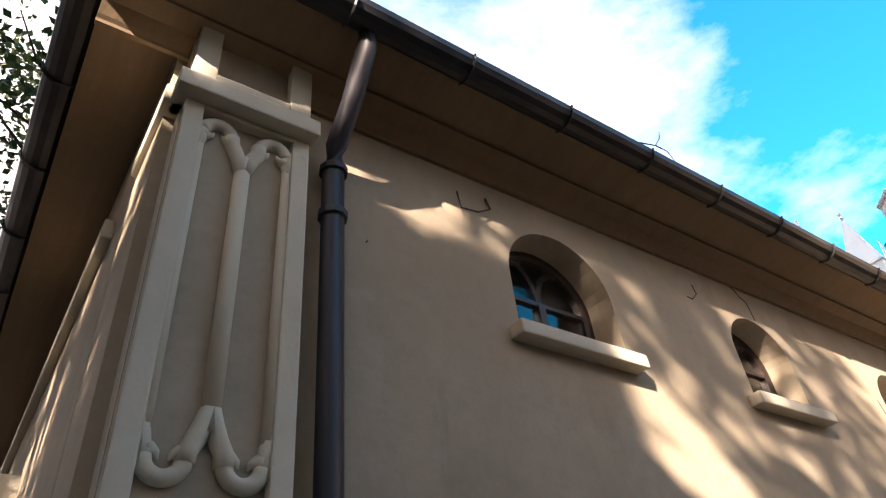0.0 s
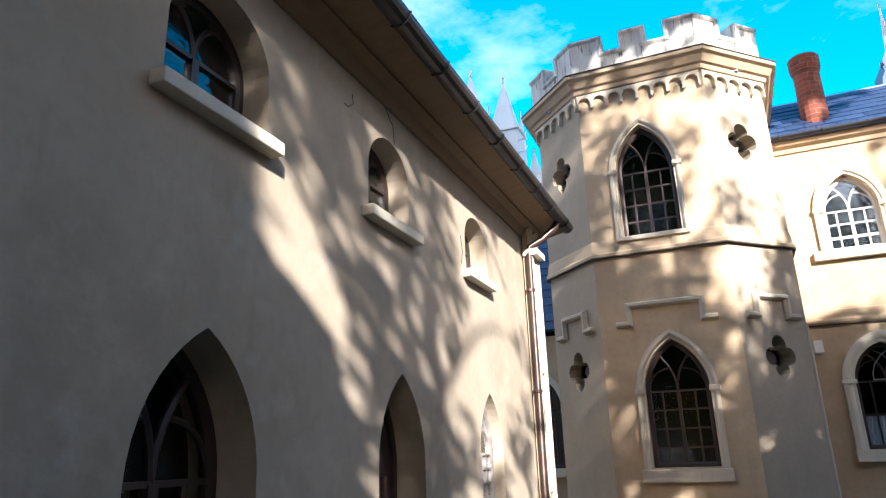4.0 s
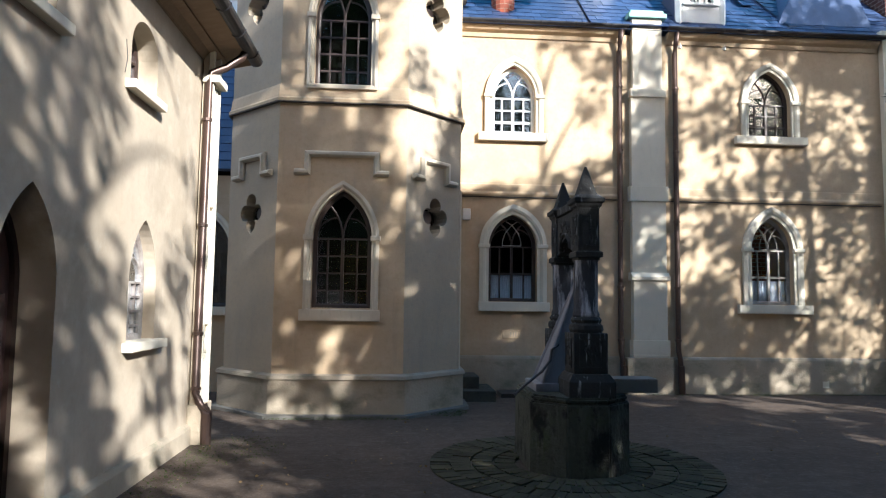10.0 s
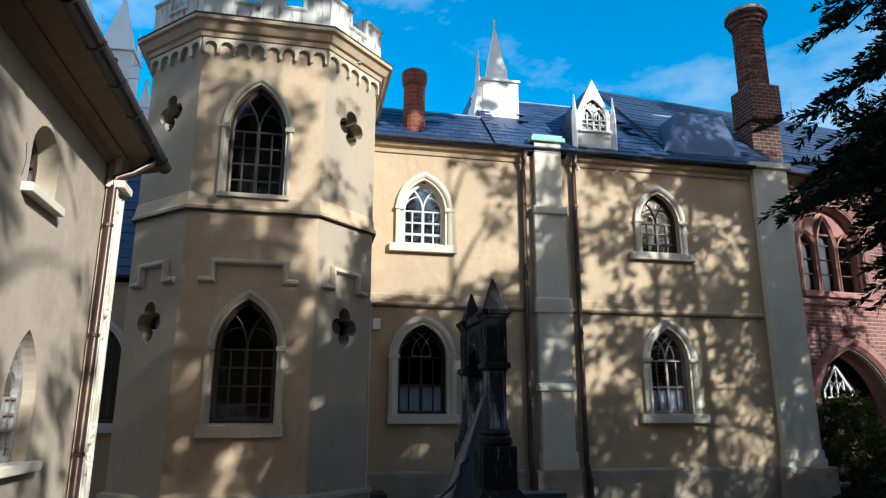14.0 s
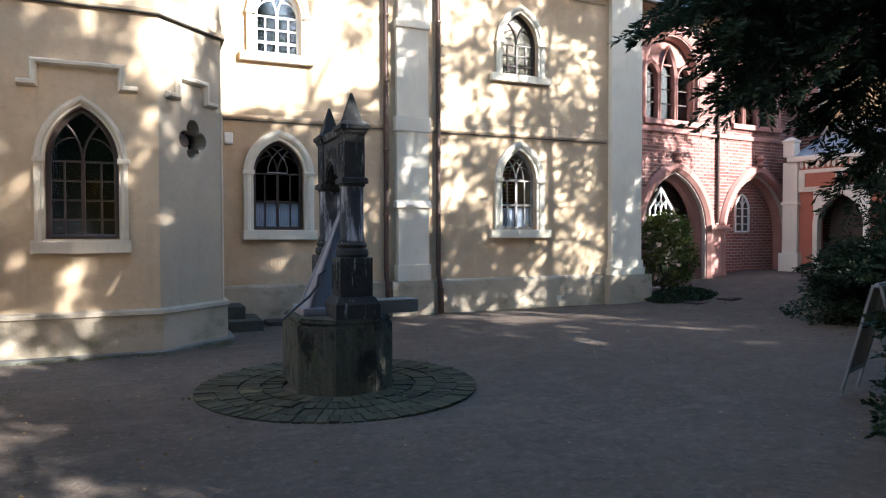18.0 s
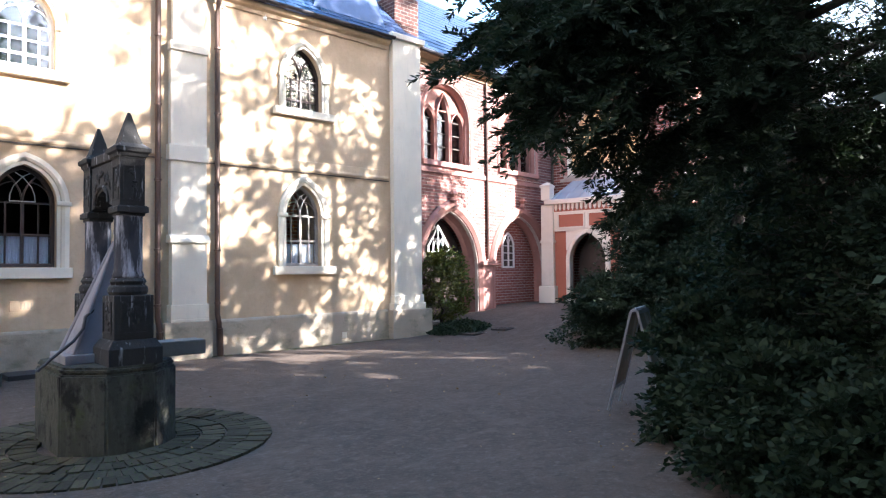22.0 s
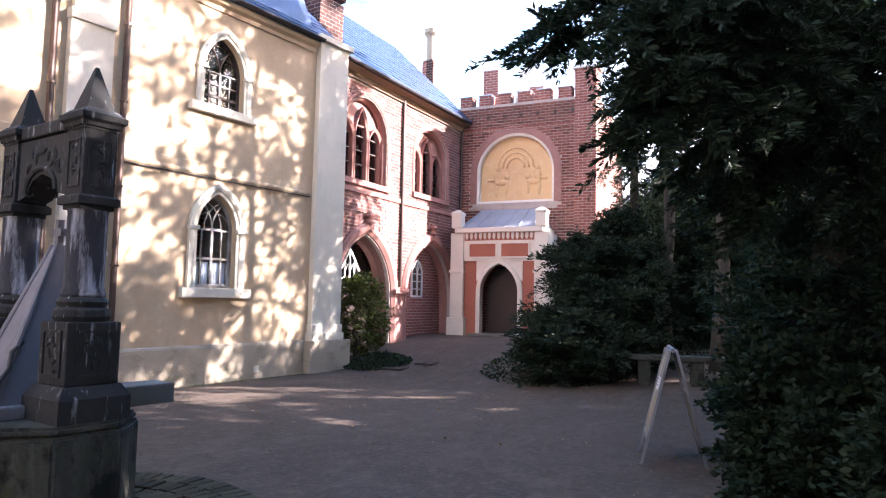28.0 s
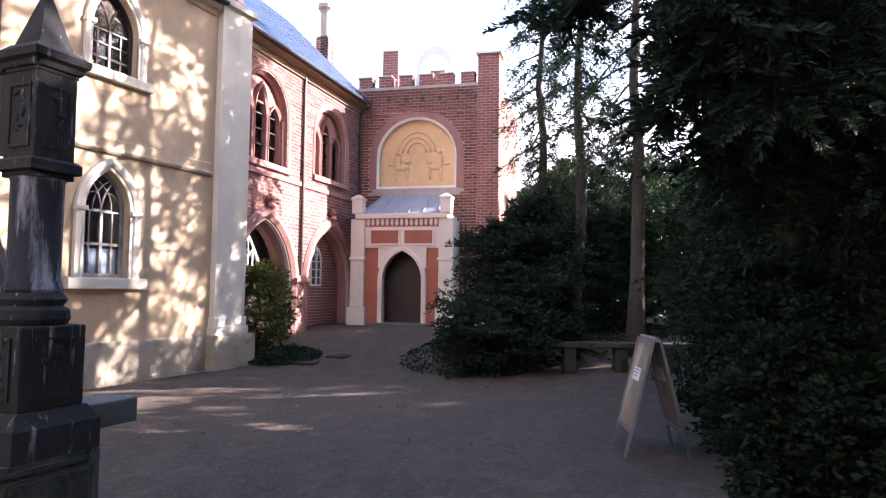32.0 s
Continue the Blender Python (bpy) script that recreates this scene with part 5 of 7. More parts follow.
for u in (-6.4, -3.45, -0.25):
    part("pier", box(bmesh.new(), u - 0.28, u + 0.28, -0.10, 0.0, 0.2, 1.62, 0.02), TERRA, wing)
    part("pier_cap", box(bmesh.new(), u - 0.34, u + 0.34, -0.16, 0.0, 1.62, 1.74, 0.02), TERRA, wing)
for w in (B1, B2):
    bm = bmesh.new()
    sweep(bm, arch(*w, 12), [(-0.06, -0.30), (-0.06, -0.1), (0.03, 0.02), (0.10, 0.05), (0.14, 0.02), (0.14, -0.01)], flat)
    part("window_moulding", bm, TERRA, wing)
    uc, h = (w[0] + w[1]) / 2, (w[1] - w[0]) / 6
    for k in (-1, 0, 1):
        c = uc + k * 2 * h * 0.97
        zt = w[4] - (0.22 if k == 0 else 0.62)
        bm = bmesh.new()
        sweep(bm, arch(c - h * 0.95, c + h * 0.95, w[2], w[3] - 0.15, zt, 7), [(0.02, -0.3), (-0.05, -0.3), (-0.05, -0.16), (0.02, -0.12)], flat)
        lt = part("lancet", bm, TERRA, wing, "narrow red lancet light")
        part("pane", prism(bmesh.new(), arch(c - h * 0.9, c + h * 0.9, w[2], w[3] - 0.15, zt - 0.04, 7), 0.28, 0.29), GLASS, lt)
        for z in (4.75, 5.1, 5.45):
            part("glazing_bar", box(bmesh.new(), c - h * 0.9, c + h * 0.9, 0.25, 0.275, z - 0.012, z + 0.012), WOOD, lt)
    part("window_sill", box(bmesh.new(), w[0] - 0.12, w[1] + 0.12, -0.08, 0.3, w[2] - 0.14, w[2], 0.015), TERRA, wing)
    # solid web above the lancets
    part("tracery_web", prism(bmesh.new(), arch(w[0] + 0.02, w[1] - 0.02, w[3] + 0.22, w[3] + 0.24, w[4] - 0.03, 9), 0.2, 0.3, [arch(uc - h * 0.95, uc + h * 0.95, w[3] + 0.26, w[3] + 0.3, w[4] - 0.24, 6)]), TERRA, wing)
part("string_course", box(bmesh.new(), -9.5, 0, -0.05, 0.0, 3.98, 4.10, 0.015), TERRA, wing)
for u in (-3.45,):
    part("rain_pipe", tube(bmesh.new(), [(u, -0.06, WE), (u, -0.06, 1.8)], 0.04, 8), PIPE, wing)
part("door", prism(bmesh.new(), arch(A1[0] + 0.1, A1[1] - 0.1, 0.3, 1.55, 2.9), 0.5, 0.56), WOOD, wing, "dark wooden carriage door in the arch")
uc = (A1[0] + A1[1]) / 2
fan = part("fanlight", prism(bmesh.new(), [(uc - 0.42, 1.95), (uc + 0.42, 1.95), (uc + 0.42, 2.15), (uc, 2.72), (uc - 0.42, 2.15)], 0.44, 0.48, [[(uc - 0.37, 2.0), (uc + 0.37, 2.0), (uc + 0.37, 2.13), (uc, 2.64), (uc - 0.37, 2.13)]]), WHITEPAINT, wing, "white gothic fanlight over the door")
part("pane", prism(bmesh.new(), [(uc - 0.37, 2.0), (uc + 0.37, 2.0), (uc + 0.37, 2.13), (uc, 2.64), (uc - 0.37, 2.13)], 0.48, 0.485), GLASS, fan)
for k in (-0.19, 0.0, 0.19):
    part("tracery", box(bmesh.new(), uc + k - 0.014, uc + k + 0.014, 0.45, 0.475, 2.0, 2.6 - abs(k) * 1.3), WHITEPAINT, fan)
    part("tracery", tube(bmesh.new(), [(uc + k - 0.19, 0.46, 2.12), (uc + k - 0.12, 0.46, 2.25), (uc + k, 0.46, 2.38), (uc + k + 0.12, 0.46, 2.25), (uc + k + 0.19, 0.46, 2.12)], 0.012, 5), WHITEPAINT, fan)
uw = -2.05
part("wall", prism(bmesh.new(), arch(A2[0] - 0.02, A2[1] + 0.02, 0.1, 1.5, 3.07), 0.30, 0.40), BRICK, wing, "purple brick infill of the arch")
SW = (uw - 0.30, uw + 0.30, 1.55, 2.18, 2.6)
sw = part("window", prism(bmesh.new(), arch(*SW), 0.25, 0.297, [shrink(*SW, 0.05)]), WHITEPAINT, wing, "white pointed gothic window")
part("pane", prism(bmesh.new(), shrink(*SW, 0.05), 0.285, 0.29), WOOD, sw)
part("mullion", box(bmesh.new(), uw - 0.02, uw + 0.02, 0.24, 0.28, 1.58, 2.5), WHITEPAINT, sw)
for z in (1.78, 1.99, 2.2):
    part("glazing_bar", box(bmesh.new(), uw - 0.25, uw + 0.25, 0.25, 0.28, z - 0.012, z + 0.012), WHITEPAINT, sw)
for s in (-1, 1):
    part("tracery", tube(bmesh.new(), [(uw, 0.262, 2.18), (uw + s * 0.06, 0.262, 2.34), (uw + s * 0.14, 0.262, 2.43)], 0.014, 5), WHITEPAINT, sw)
# eave and roof of the wing
bm = bmesh.new()
sweep(bm, [(-9.5, 0), (-0.02, 0)], [(0, WE - 0.18), (-0.06, WE - 0.18), (-0.10, WE - 0.05), (-0.32, WE), (-0.32, WE + 0.08), (0, WE + 0.08)], level)
part("eave", bm, SOFFIT, wing, "orange-brown boarded eave")
part("gutter_rail", tube(bmesh.new(), [(-9.5, -0.36, WE + 0.06), (-0.3, -0.36, WE + 0.06)], 0.05, 8), GUTTER, wing)
WS = Matrix.Translation((-9.5, -0.36, WE + 0.1)) @ Matrix.Rotation(0.78, 4, "X")
part("roof", box(bmesh.new(), 0, 9.5, 0, 4.2, -0.06, -0.005), SLATE, wing, "blue slate roof", WS)
chimney(17.13, 17.06, 9.45, 10.7, 0.17, "slim round grey brick chimney behind the wing", 1.5, PLINTH)
plan_box(wing, "chimney_base", BRICK, 0.88, 1.32, 1.55, 1.99, 7.5, 9.5, "square dark brick chimney base")
for k in range(2):
    part("lightning_rod", tube(bmesh.new(), [(-3.0 - k, 2.5, 9.6), (-3.0 - k, 2.5, 10.5)], 0.012, 5), IRON, wing)

gate = thing("gate_tower", pose(*BO, 0, 0, 0, -80), "red brick battlemented gatehouse with a relief and porch", "tower")
GT = 7.45
TYM = (0.55, 2.95, 4.42, 5.35, 6.52)
part("wall", prism(bmesh.new(), [(-0.1, 0), (4.15, 0), (4.15, GT), (-0.1, GT)], 0, 0.5, [arch(*TYM, 12), arch(1.1, 2.3, 0.3, 1.8, 2.7)]), MORTAR, gate, "dark red brick wall in pale mortar")
plan_box(gate, "wall", BRICK, 3.65, 4.15, 0.5, 4.5, 0, GT)
plan_box(gate, "wall", BRICK, -0.1, 4.15, 4.0, 4.5, 0, GT)
plan_box(gate, "wall", BRICK, -0.1, 0.4, 0.5, 4.0, 0, GT)
plan_box(gate, "roof_deck", LEAD, -0.1, 4.15, 0.3, 4.5, GT - 0.5, GT - 0.4)
part("corner_pier", box(bmesh.new(), 3.55, 4.17, -0.04, 0.6, 0, 8.25, 0.01), BRICK, gate)
part("pier_cap", box(bmesh.new(), 3.48, 4.24, -0.1, 0.66, 8.25, 8.34, 0.015), WHITEPAINT, gate)
for k in range(6):
    u = -0.05 + k * 0.62
    part("merlon", box(bmesh.new(), u, u + 0.4, -0.005, 0.35, GT + 0.001, GT + 0.3, 0.01), BRICK, gate)
    part("merlon_cap", box(bmesh.new(), u - 0.02, u + 0.42, -0.03, 0.38, GT + 0.3, GT + 0.34, 0.01), LEAD, gate)
for u0, u1, z1 in ((0.51, 1.0, 8.75), (2.0, 2.45, 8.05)):
    part("raised_merlon", box(bmesh.new(), u0, u1, 0.52, 0.9, GT - 0.4, z1, 0.01), BRICK, gate)
part("gablet", prism(bmesh.new(), arch(1.6, 2.75, GT, 8.1, 8.75, 8), 0.40, 0.50, [arch(1.78, 2.57, GT + 0.1, 8.05, 8.52, 8)]), WHITEPAINT, gate, "white ogee gablet behind the battlements")
for k in range(7):
    part("putlog_hole", box(bmesh.new(), 0.32 + k * 0.52, 0.41 + k * 0.52, -0.012, -0.004, 7.02, 7.11), WOOD, gate)
part("string_course", box(bmesh.new(), -0.1, 3.55, -0.03, 0.0, 6.62, 6.70, 0.01), BRICK, gate)
part("relief_ground", prism(bmesh.new(), arch(*TYM, 12), 0.18, 0.24), RELIEF, gate, "yellow plaster relief in an arched frame")
bm = bmesh.new()
sweep(bm, arch(*TYM, 14), [(0.0, -0.18), (-0.07, -0.18), (-0.07, -0.02), (0.0, 0.01)], flat, closed=True)
part("relief_frame", bm, CREAM, gate)
bm = bmesh.new()
sweep(bm, arch(*TYM, 14), [(0.0, -0.01), (0.0, 0.02), (0.22, 0.02), (0.22, -0.01)], flat)
part("brick_arch", bm, TERRA, gate)
# plain raised shapes of the relief
bm = bmesh.new()
for r in (0.28, 0.42, 0.56):
    tube(bm, [(1.72 + r * math.cos(a), 0.175, 5.5 + r * 1.1 * math.sin(a)) for a in [math.pi * i / 12 for i in range(13)]], 0.035, 6)
for cu, s in ((1.15, 1), (2.4, -1)):
    for du, dz, ru, rz in ((0, 0.55, 0.09, 0.10), (0, 0.3, 0.12, 0.2), (0.12, 0.12, 0.24, 0.1), (0.28, -0.08, 0.05, 0.2), (-0.05, -0.1, 0.05, 0.22), (0.3, 0.28, 0.1, 0.08), (-0.2, 0.2, 0.14, 0.05)):
        bmesh.ops.create_uvsphere(bm, u_segments=10, v_segments=6, radius=1, matrix=Matrix.Translation((cu + s * du, 0.18, 4.95 + dz)) @ Matrix.Diagonal((ru, 0.045, rz, 1)))
part("relief_carving", bm, RELIEF, gate, smooth=True)
# the porch
PM = Matrix.Translation((0, -1.1, 0))
PD = (1.12, 2.25, 0.55, 1.75, 2.56)
part("porch_front", prism(bmesh.new(), [(0.62, 0.2), (2.72, 0.2), (2.72, 2.62), (0.62, 2.62)], 0.06, 0.3, [arch(*PD)]), REDPANEL, gate, "red-brown painted porch front", PM)
bm = bmesh.new()
sweep(bm, arch(*PD), [(-0.01, -0.2), (-0.01, 0.02), (0.07, 0.03), (0.12, 0.0), (0.12, -0.06)], flat)
part("porch_arch", bm, CREAM, gate, m=PM)
part("spandrel", prism(bmesh.new(), [(1.0, 2.62), (1.0, 2.05), (1.2, 2.2), (1.45, 2.52), (1.68, 2.62)], 0.03, 0.06), CREAM, gate, m=PM)
part("spandrel", prism(bmesh.new(), [(2.37, 2.62), (1.69, 2.62), (1.92, 2.52), (2.17, 2.2), (2.37, 2.05)], 0.03, 0.06), CREAM, gate, m=PM)
part("entablature", box(bmesh.new(), 0.60, 2.74, 0.0, 0.35, 2.62, 3.42), CREAM, gate, "cream entablature with red panels", PM)
for u0, u1 in ((0.80, 1.58), (1.76, 2.54)):
    part("panel", box(bmesh.new(), u0, u1, -0.012, 0.0, 2.74, 3.10, 0.003), REDPANEL, gate, m=PM)
    for a, b, c, d in ((u0 - 0.05, u1 + 0.05, 2.69, 2.74), (u0 - 0.05, u1 + 0.05, 3.10, 3.15), (u0 - 0.05, u0, 2.74, 3.10), (u1, u1 + 0.05, 2.74, 3.10)):
        part("panel_frame", box(bmesh.new(), a, b, -0.03, 0.0, c, d, 0.006), CREAM, gate, m=PM)
for k in range(15):
    u = 0.68 + k * 0.137
    part("corbel", prism(bmesh.new(), [(u, 3.42), (u + 0.08, 3.42), (u + 0.08, 3.28), (u + 0.04, 3.22), (u, 3.28)], -0.05, 0.0), CREAM, gate, m=PM)
part("dentil_shadow_band", box(bmesh.new(), 0.64, 2.72, -0.006, 0.0, 3.2, 3.42), REDPANEL, gate, m=PM)
part("cornice", box(bmesh.new(), 0.36, 2.98, -0.12, 1.1, 3.42, 3.56, 0.02), CREAM, gate, m=PM)
for u in (0.42, 2.92):
    t = part("porch_pier", box(bmesh.new(), u - 0.2, u + 0.2, -0.06, 0.36, 1.0, 3.42, 0.02), CREAM, gate, "cream stone porch pier", PM)
    part("pier_base", box(bmesh.new(), u - 0.27, u + 0.27, -0.13, 0.42, 0.4, 1.0, 0.03), CREAM, t)
    part("pier_band", box(bmesh.new(), u - 0.23, u + 0.23, -0.09, 0.39, 2.28, 2.36, 0.012), CREAM, t)
    part("pier_field", prism(bmesh.new(), arch(u - 0.1, u + 0.1, 1.12, 2.0, 2.2), -0.068, -0.06), CREAM, t)
    part("pier_head", box(bmesh.new(), u - 0.15, u + 0.15, -0.14, 0.16, 3.56, 3.95, 0.02), CREAM, t)
    part("pier_cap", lathe(bmesh.new(), [(0.24, 3.95), (0.24, 4.0), (0.05, 4.1)], 4, u, 0.01, math.pi / 4), CREAM, t)
for u in (0.42, 2.92):
    plan_box(gate, "porch_wall", CREAM, u - 0.14, u + 0.14, 0.36, 1.1, 0.3, 3.42, m=PM)
bm = bmesh.new()
lo = [bm.verts.new(p) for p in ((0.45, -0.05, 3.57), (2.9, -0.05, 3.57), (2.9, 1.1, 3.57), (0.45, 1.1, 3.57))]
hi = [bm.verts.new(p) for p in ((0.75, 1.1, 4.22), (2.6, 1.1, 4.22))]
for f in ((0, 1, 5, 4), (1, 2, 5), (3, 0, 4), (2, 3, 4, 5), (0, 3, 2, 1)):
    bm.faces.new([(lo + hi)[i] for i in f])
proof = part("porch_roof", bm, LEAD, gate, "grey lead porch roof with standing seams", PM)
for k in range(6):
    u = 0.75 + k * 0.37
    part("seam", tube(bmesh.new(), [(u - 0.02 + (u - 1.68) * 0.12, -0.04, 3.59), (u, 1.08, 4.23)], 0.018, 5), LEAD, proof)
part("porch_door", prism(bmesh.new(), arch(1.14, 2.23, 0.55, 1.75, 2.54), 0.6, 0.66), WOOD, gate, "dark wooden pointed porch door", PM)
part("porch_step", box(bmesh.new(), 0.9, 2.5, -0.35, 0.6, 0.3, 0.58, 0.02), STEP, gate, "stone step before the porch", PM)
for u in (0.05, 3.25):
    part("rain_pipe", tube(bmesh.new(), [(u, -0.05, 7.2 if u < 1 else 3.3), (u, -0.05, 0.4)], 0.04, 8), PIPE, gate)

# ---- the well with its stone frame ----
WX, WY = 1.22, 8.68
well = thing("stone_well", pose(WX, WY, 0), "dark weathered sandstone well frame on a mossy octagonal base", "well")


def octo(hx, hy, c):
    return [(-hx + c, -hy), (hx - c, -hy), (hx, -hy + c), (hx, hy - c), (hx - c, hy), (-hx + c, hy), (-hx, hy - c), (-hx, -hy + c)]


def slab(bm, plan_, z0, z1):
    a = [bm.verts.new((x, y, z0)) for x, y in plan_]
    b = [bm.verts.new((x, y, z1)) for x, y in plan_]
    bm.faces.new(a[::-1])
    bm.faces.new(b)
    for i in range(len(a)):
        j = (i + 1) % len(a)
        bm.faces.new((a[i], a[j], b[j], b[i]))
    return bm


bm = slab(bmesh.new(), octo(0.48, 0.70, 0.28), -0.05, 0.66)
bmesh.ops.bevel(bm, geom=list(bm.edges), offset=0.015, segments=2, affect="EDGES")
part("base", bm, STONE_BASE, well, "mossy dark stone well base with black stains")
bm = slab(bmesh.new(), octo(0.465, 0.685, 0.27), 0.66, 0.72)
bmesh.ops.bevel(bm, geom=list(bm.edges), offset=0.02, segments=2, affect="EDGES")
part("base_top", bm, STONE_BASE, well)
for py in (-0.44, 0.44):
    px = 0.05
    mm = Matrix.Translation((px, py, 0))
    pil = part("pillar", lathe(bmesh.new(), [(0.125, 1.46), (0.13, 1.48), (0.115, 1.52), (0.115, 1.98), (0.12, 2.0)], 16), STREAKED, well, "pale-streaked dark stone column", mm, True)
    part("pillar_foot", lathe(bmesh.new(), [(0.15, 1.31), (0.165, 1.34), (0.16, 1.38), (0.135, 1.40), (0.15, 1.43), (0.13, 1.46)], 16), STONE, pil)
    part("pedestal", box(bmesh.new(), -0.165, 0.165, -0.165, 0.165, 0.93, 1.31, 0.012), STONE, pil)
    bm = bmesh.new()
    a = slab(bm, [(-0.22, -0.22), (0.22, -0.22), (0.22, 0.22), (-0.22, 0.22)], 0.72, 0.86)
    part("pedestal_foot", bm, STONE, pil)
    part("pedestal_ogee", lathe(bmesh.new(), [(0.31, 0.86), (0.25, 0.93)], 4, turn=math.pi / 4), STONE, pil)
    for k, (dx, dy) in enumerate(((0, -1), (-1, 0), (1, 0), (0, 1))):
        rm = Matrix.Rotation(math.atan2(dx, -dy), 4, "Z")
        bm = bmesh.new()
        rr = random.Random(k)
        sweep(bm, [(-0.11, 0.98), (-0.11, 1.26), (0.11, 1.26), (0.11, 0.98)], [(0, 0.165), (0, 0.175), (-0.014, 0.175), (-0.014, 0.165)], flat, closed=True)
        for q in range(9):
            cx, cz = rr.uniform(-0.06, 0.06), rr.uniform(1.03, 1.21)
            bmesh.ops.create_uvsphere(bm, u_segments=7, v_segments=5, radius=1, matrix=Matrix.Translation((cx, -0.166, cz)) @ Matrix.Rotation(rr.uniform(0, 3), 4, "Y") @ Matrix.Diagonal((0.035, 0.012, 0.014, 1)))
        part("carved_panel", bm, STONE, pil, m=rm)
        bm = bmesh.new()
        sweep(bm, [(-0.075, 2.14), (-0.075, 2.44), (0.075, 2.44), (0.075, 2.14)], [(0, 0.100), (0, 0.113), (-0.012, 0.113), (-0.012, 0.100)], flat, closed=True)
        for q in range(8):
            cx, cz = rr.uniform(-0.035, 0.035), rr.uniform(2.18, 2.40)
            bmesh.ops.create_uvsphere(bm, u_segments=7, v_segments=5, radius=1, matrix=Matrix.Translation((cx, -0.104, cz)) @ Matrix.Rotation(rr.uniform(0, 3), 4, "Y") @ Matrix.Diagonal((0.03, 0.012, 0.012, 1)))
        part("carved_panel", bm, STONE, pil, m=rm)
    bm = bmesh.new()
    lathe(bm, [(0.15, 2.0), (0.15, 2.025), (0.185, 2.03), (0.185, 2.075), (0.16, 2.09)], 4, turn=math.pi / 4)
    part("capital", bm, STONE, pil)
    part("upper_block", box(bmesh.new(), -0.105, 0.105, -0.105, 0.105, 2.09, 2.50, 0.005), STONE, pil)
    part("cornice", lathe(bmesh.new(), [(0.155, 2.50), (0.155, 2.515), (0.172, 2.52), (0.178, 2.545), (0.205, 2.56), (0.208, 2.595), (0.19, 2.60), (0.14, 2.635)], 4, turn=math.pi / 4), STONE, pil)
    part("pyramid", lathe(bmesh.new(), [(0.128, 2.63), (0.014, 2.92)], 4, turn=math.pi / 4), STONE, pil)
LM2 = Matrix.Translation((0.05, 0, 0)) @ Matrix.Rotation(-math.pi / 2, 4, "Z")
lin = part("lintel", prism(bmesh.new(), [(-0.32, 2.10), (-0.22, 2.12), (-0.13, 2.22), (0, 2.26), (0.13, 2.22), (0.22, 2.12), (0.32, 2.10), (0.32, 2.50), (-0.32, 2.50)], -0.09, 0.09), STONE, well, "carved stone lintel with an arched underside", LM2)
part("lintel_cornice", box(bmesh.new(), -0.30, 0.30, -0.105, 0.105, 2.515, 2.60, 0.012), STONE, lin)
bm = bmesh.new()
rr = random.Random(3)
for s in (-1, 1):
    for q in range(16):
        a = rr.uniform(0, math.pi)
        bmesh.ops.create_uvsphere(bm, u_segments=7, v_segments=5, radius=1, matrix=Matrix.Translation((0.22 * math.cos(a), s * 0.09, 2.22 + 0.16 * math.sin(a) + rr.uniform(-0.03, 0.06))) @ Matrix.Rotation(rr.uniform(0, 3), 4, "Y") @ Matrix.Diagonal((0.04, 0.016, 0.018, 1)))
    tube(bm, [(0.2 * math.cos(a), s * 0.095, 2.14 + 0.16 * math.sin(a)) for a in [math.pi * i / 8 for i in range(9)]], 0.018, 6)
part("carving", bm, STONE, lin)
bm = bmesh.new()
lo = [bm.verts.new(p) for p in ((-0.32, -0.20, 0.80), (0.33, -0.19, 0.80), (0.33, 0.19, 0.80), (-0.32, 0.20, 0.80))]
hi = [bm.verts.new(p) for p in ((0.07, -0.03, 1.80), (0.12, -0.03, 1.80), (0.12, 0.03, 1.80), (0.07, 0.03, 1.80))]
for f in ((0, 1, 5, 4), (1, 2, 6, 5), (2, 3, 7, 6), (3, 0, 4, 7), (4, 5, 6, 7), (3, 2, 1, 0)):
    bm.faces.new([(lo + hi)[i] for i in f])
WELLCOVER = noisy(material("pale_lead_cover", (0.20, 0.188, 0.205), 0.6, 0.1), [(3, 0.45, 0.7, (0.10, 0.095, 0.105), 0.8, (1, 1, 0.4)), (7, 0.58, 0.75, (0.36, 0.34, 0.34), 0.6, ONE)], 0.003, 30)
cov = part("cover", bm, WELLCOVER, well, "tall pale pyramid well cover with a cross on top")
for bx, by, tx, ty in ((-0.32, -0.20, 0.07, -0.03), (0.33, -0.19, 0.12, -0.03), (0.33, 0.19, 0.12, 0.03), (-0.32, 0.20, 0.07, 0.03)):
    part("edge_roll", tube(bmesh.new(), [(bx, by, 0.80), ((bx + tx) / 2, (by + ty) / 2, 1.30), (tx, ty, 1.80)], 0.02, 7, [0.024, 0.02, 0.012]), WELLCOVER, cov)
part("cover_foot", box(bmesh.new(), -0.40, 0.38, -0.27, 0.27, 0.72, 0.80, 0.012), WELLCOVER, cov)
part("cross", prism(bmesh.new(), [(-0.02, 1.9), (0.02, 1.9), (0.02, 1.97), (0.06, 1.97), (0.06, 2.02), (0.02, 2.02), (0.02, 2.08), (-0.02, 2.08), (-0.02, 2.02), (-0.06, 2.02), (-0.06, 1.97), (-0.02, 1.97)], -0.02, 0.02), WELLCOVER, cov, m=Matrix.Translation((0.095, 0, -0.11)) @ Matrix.Rotation(-math.pi / 2, 4, "Z"))
part("pump_handle", tube(bmesh.new(), [(-0.10, -0.1, 1.20), (-0.22, -0.17, 1.12), (-0.24, -0.19, 1.02), (-0.33, -0.24, 0.92), (-0.5, -0.3, 0.80), (-0.62, -0.32, 0.70)], 0.014, 7), IRON, well, "bent dark iron handle")
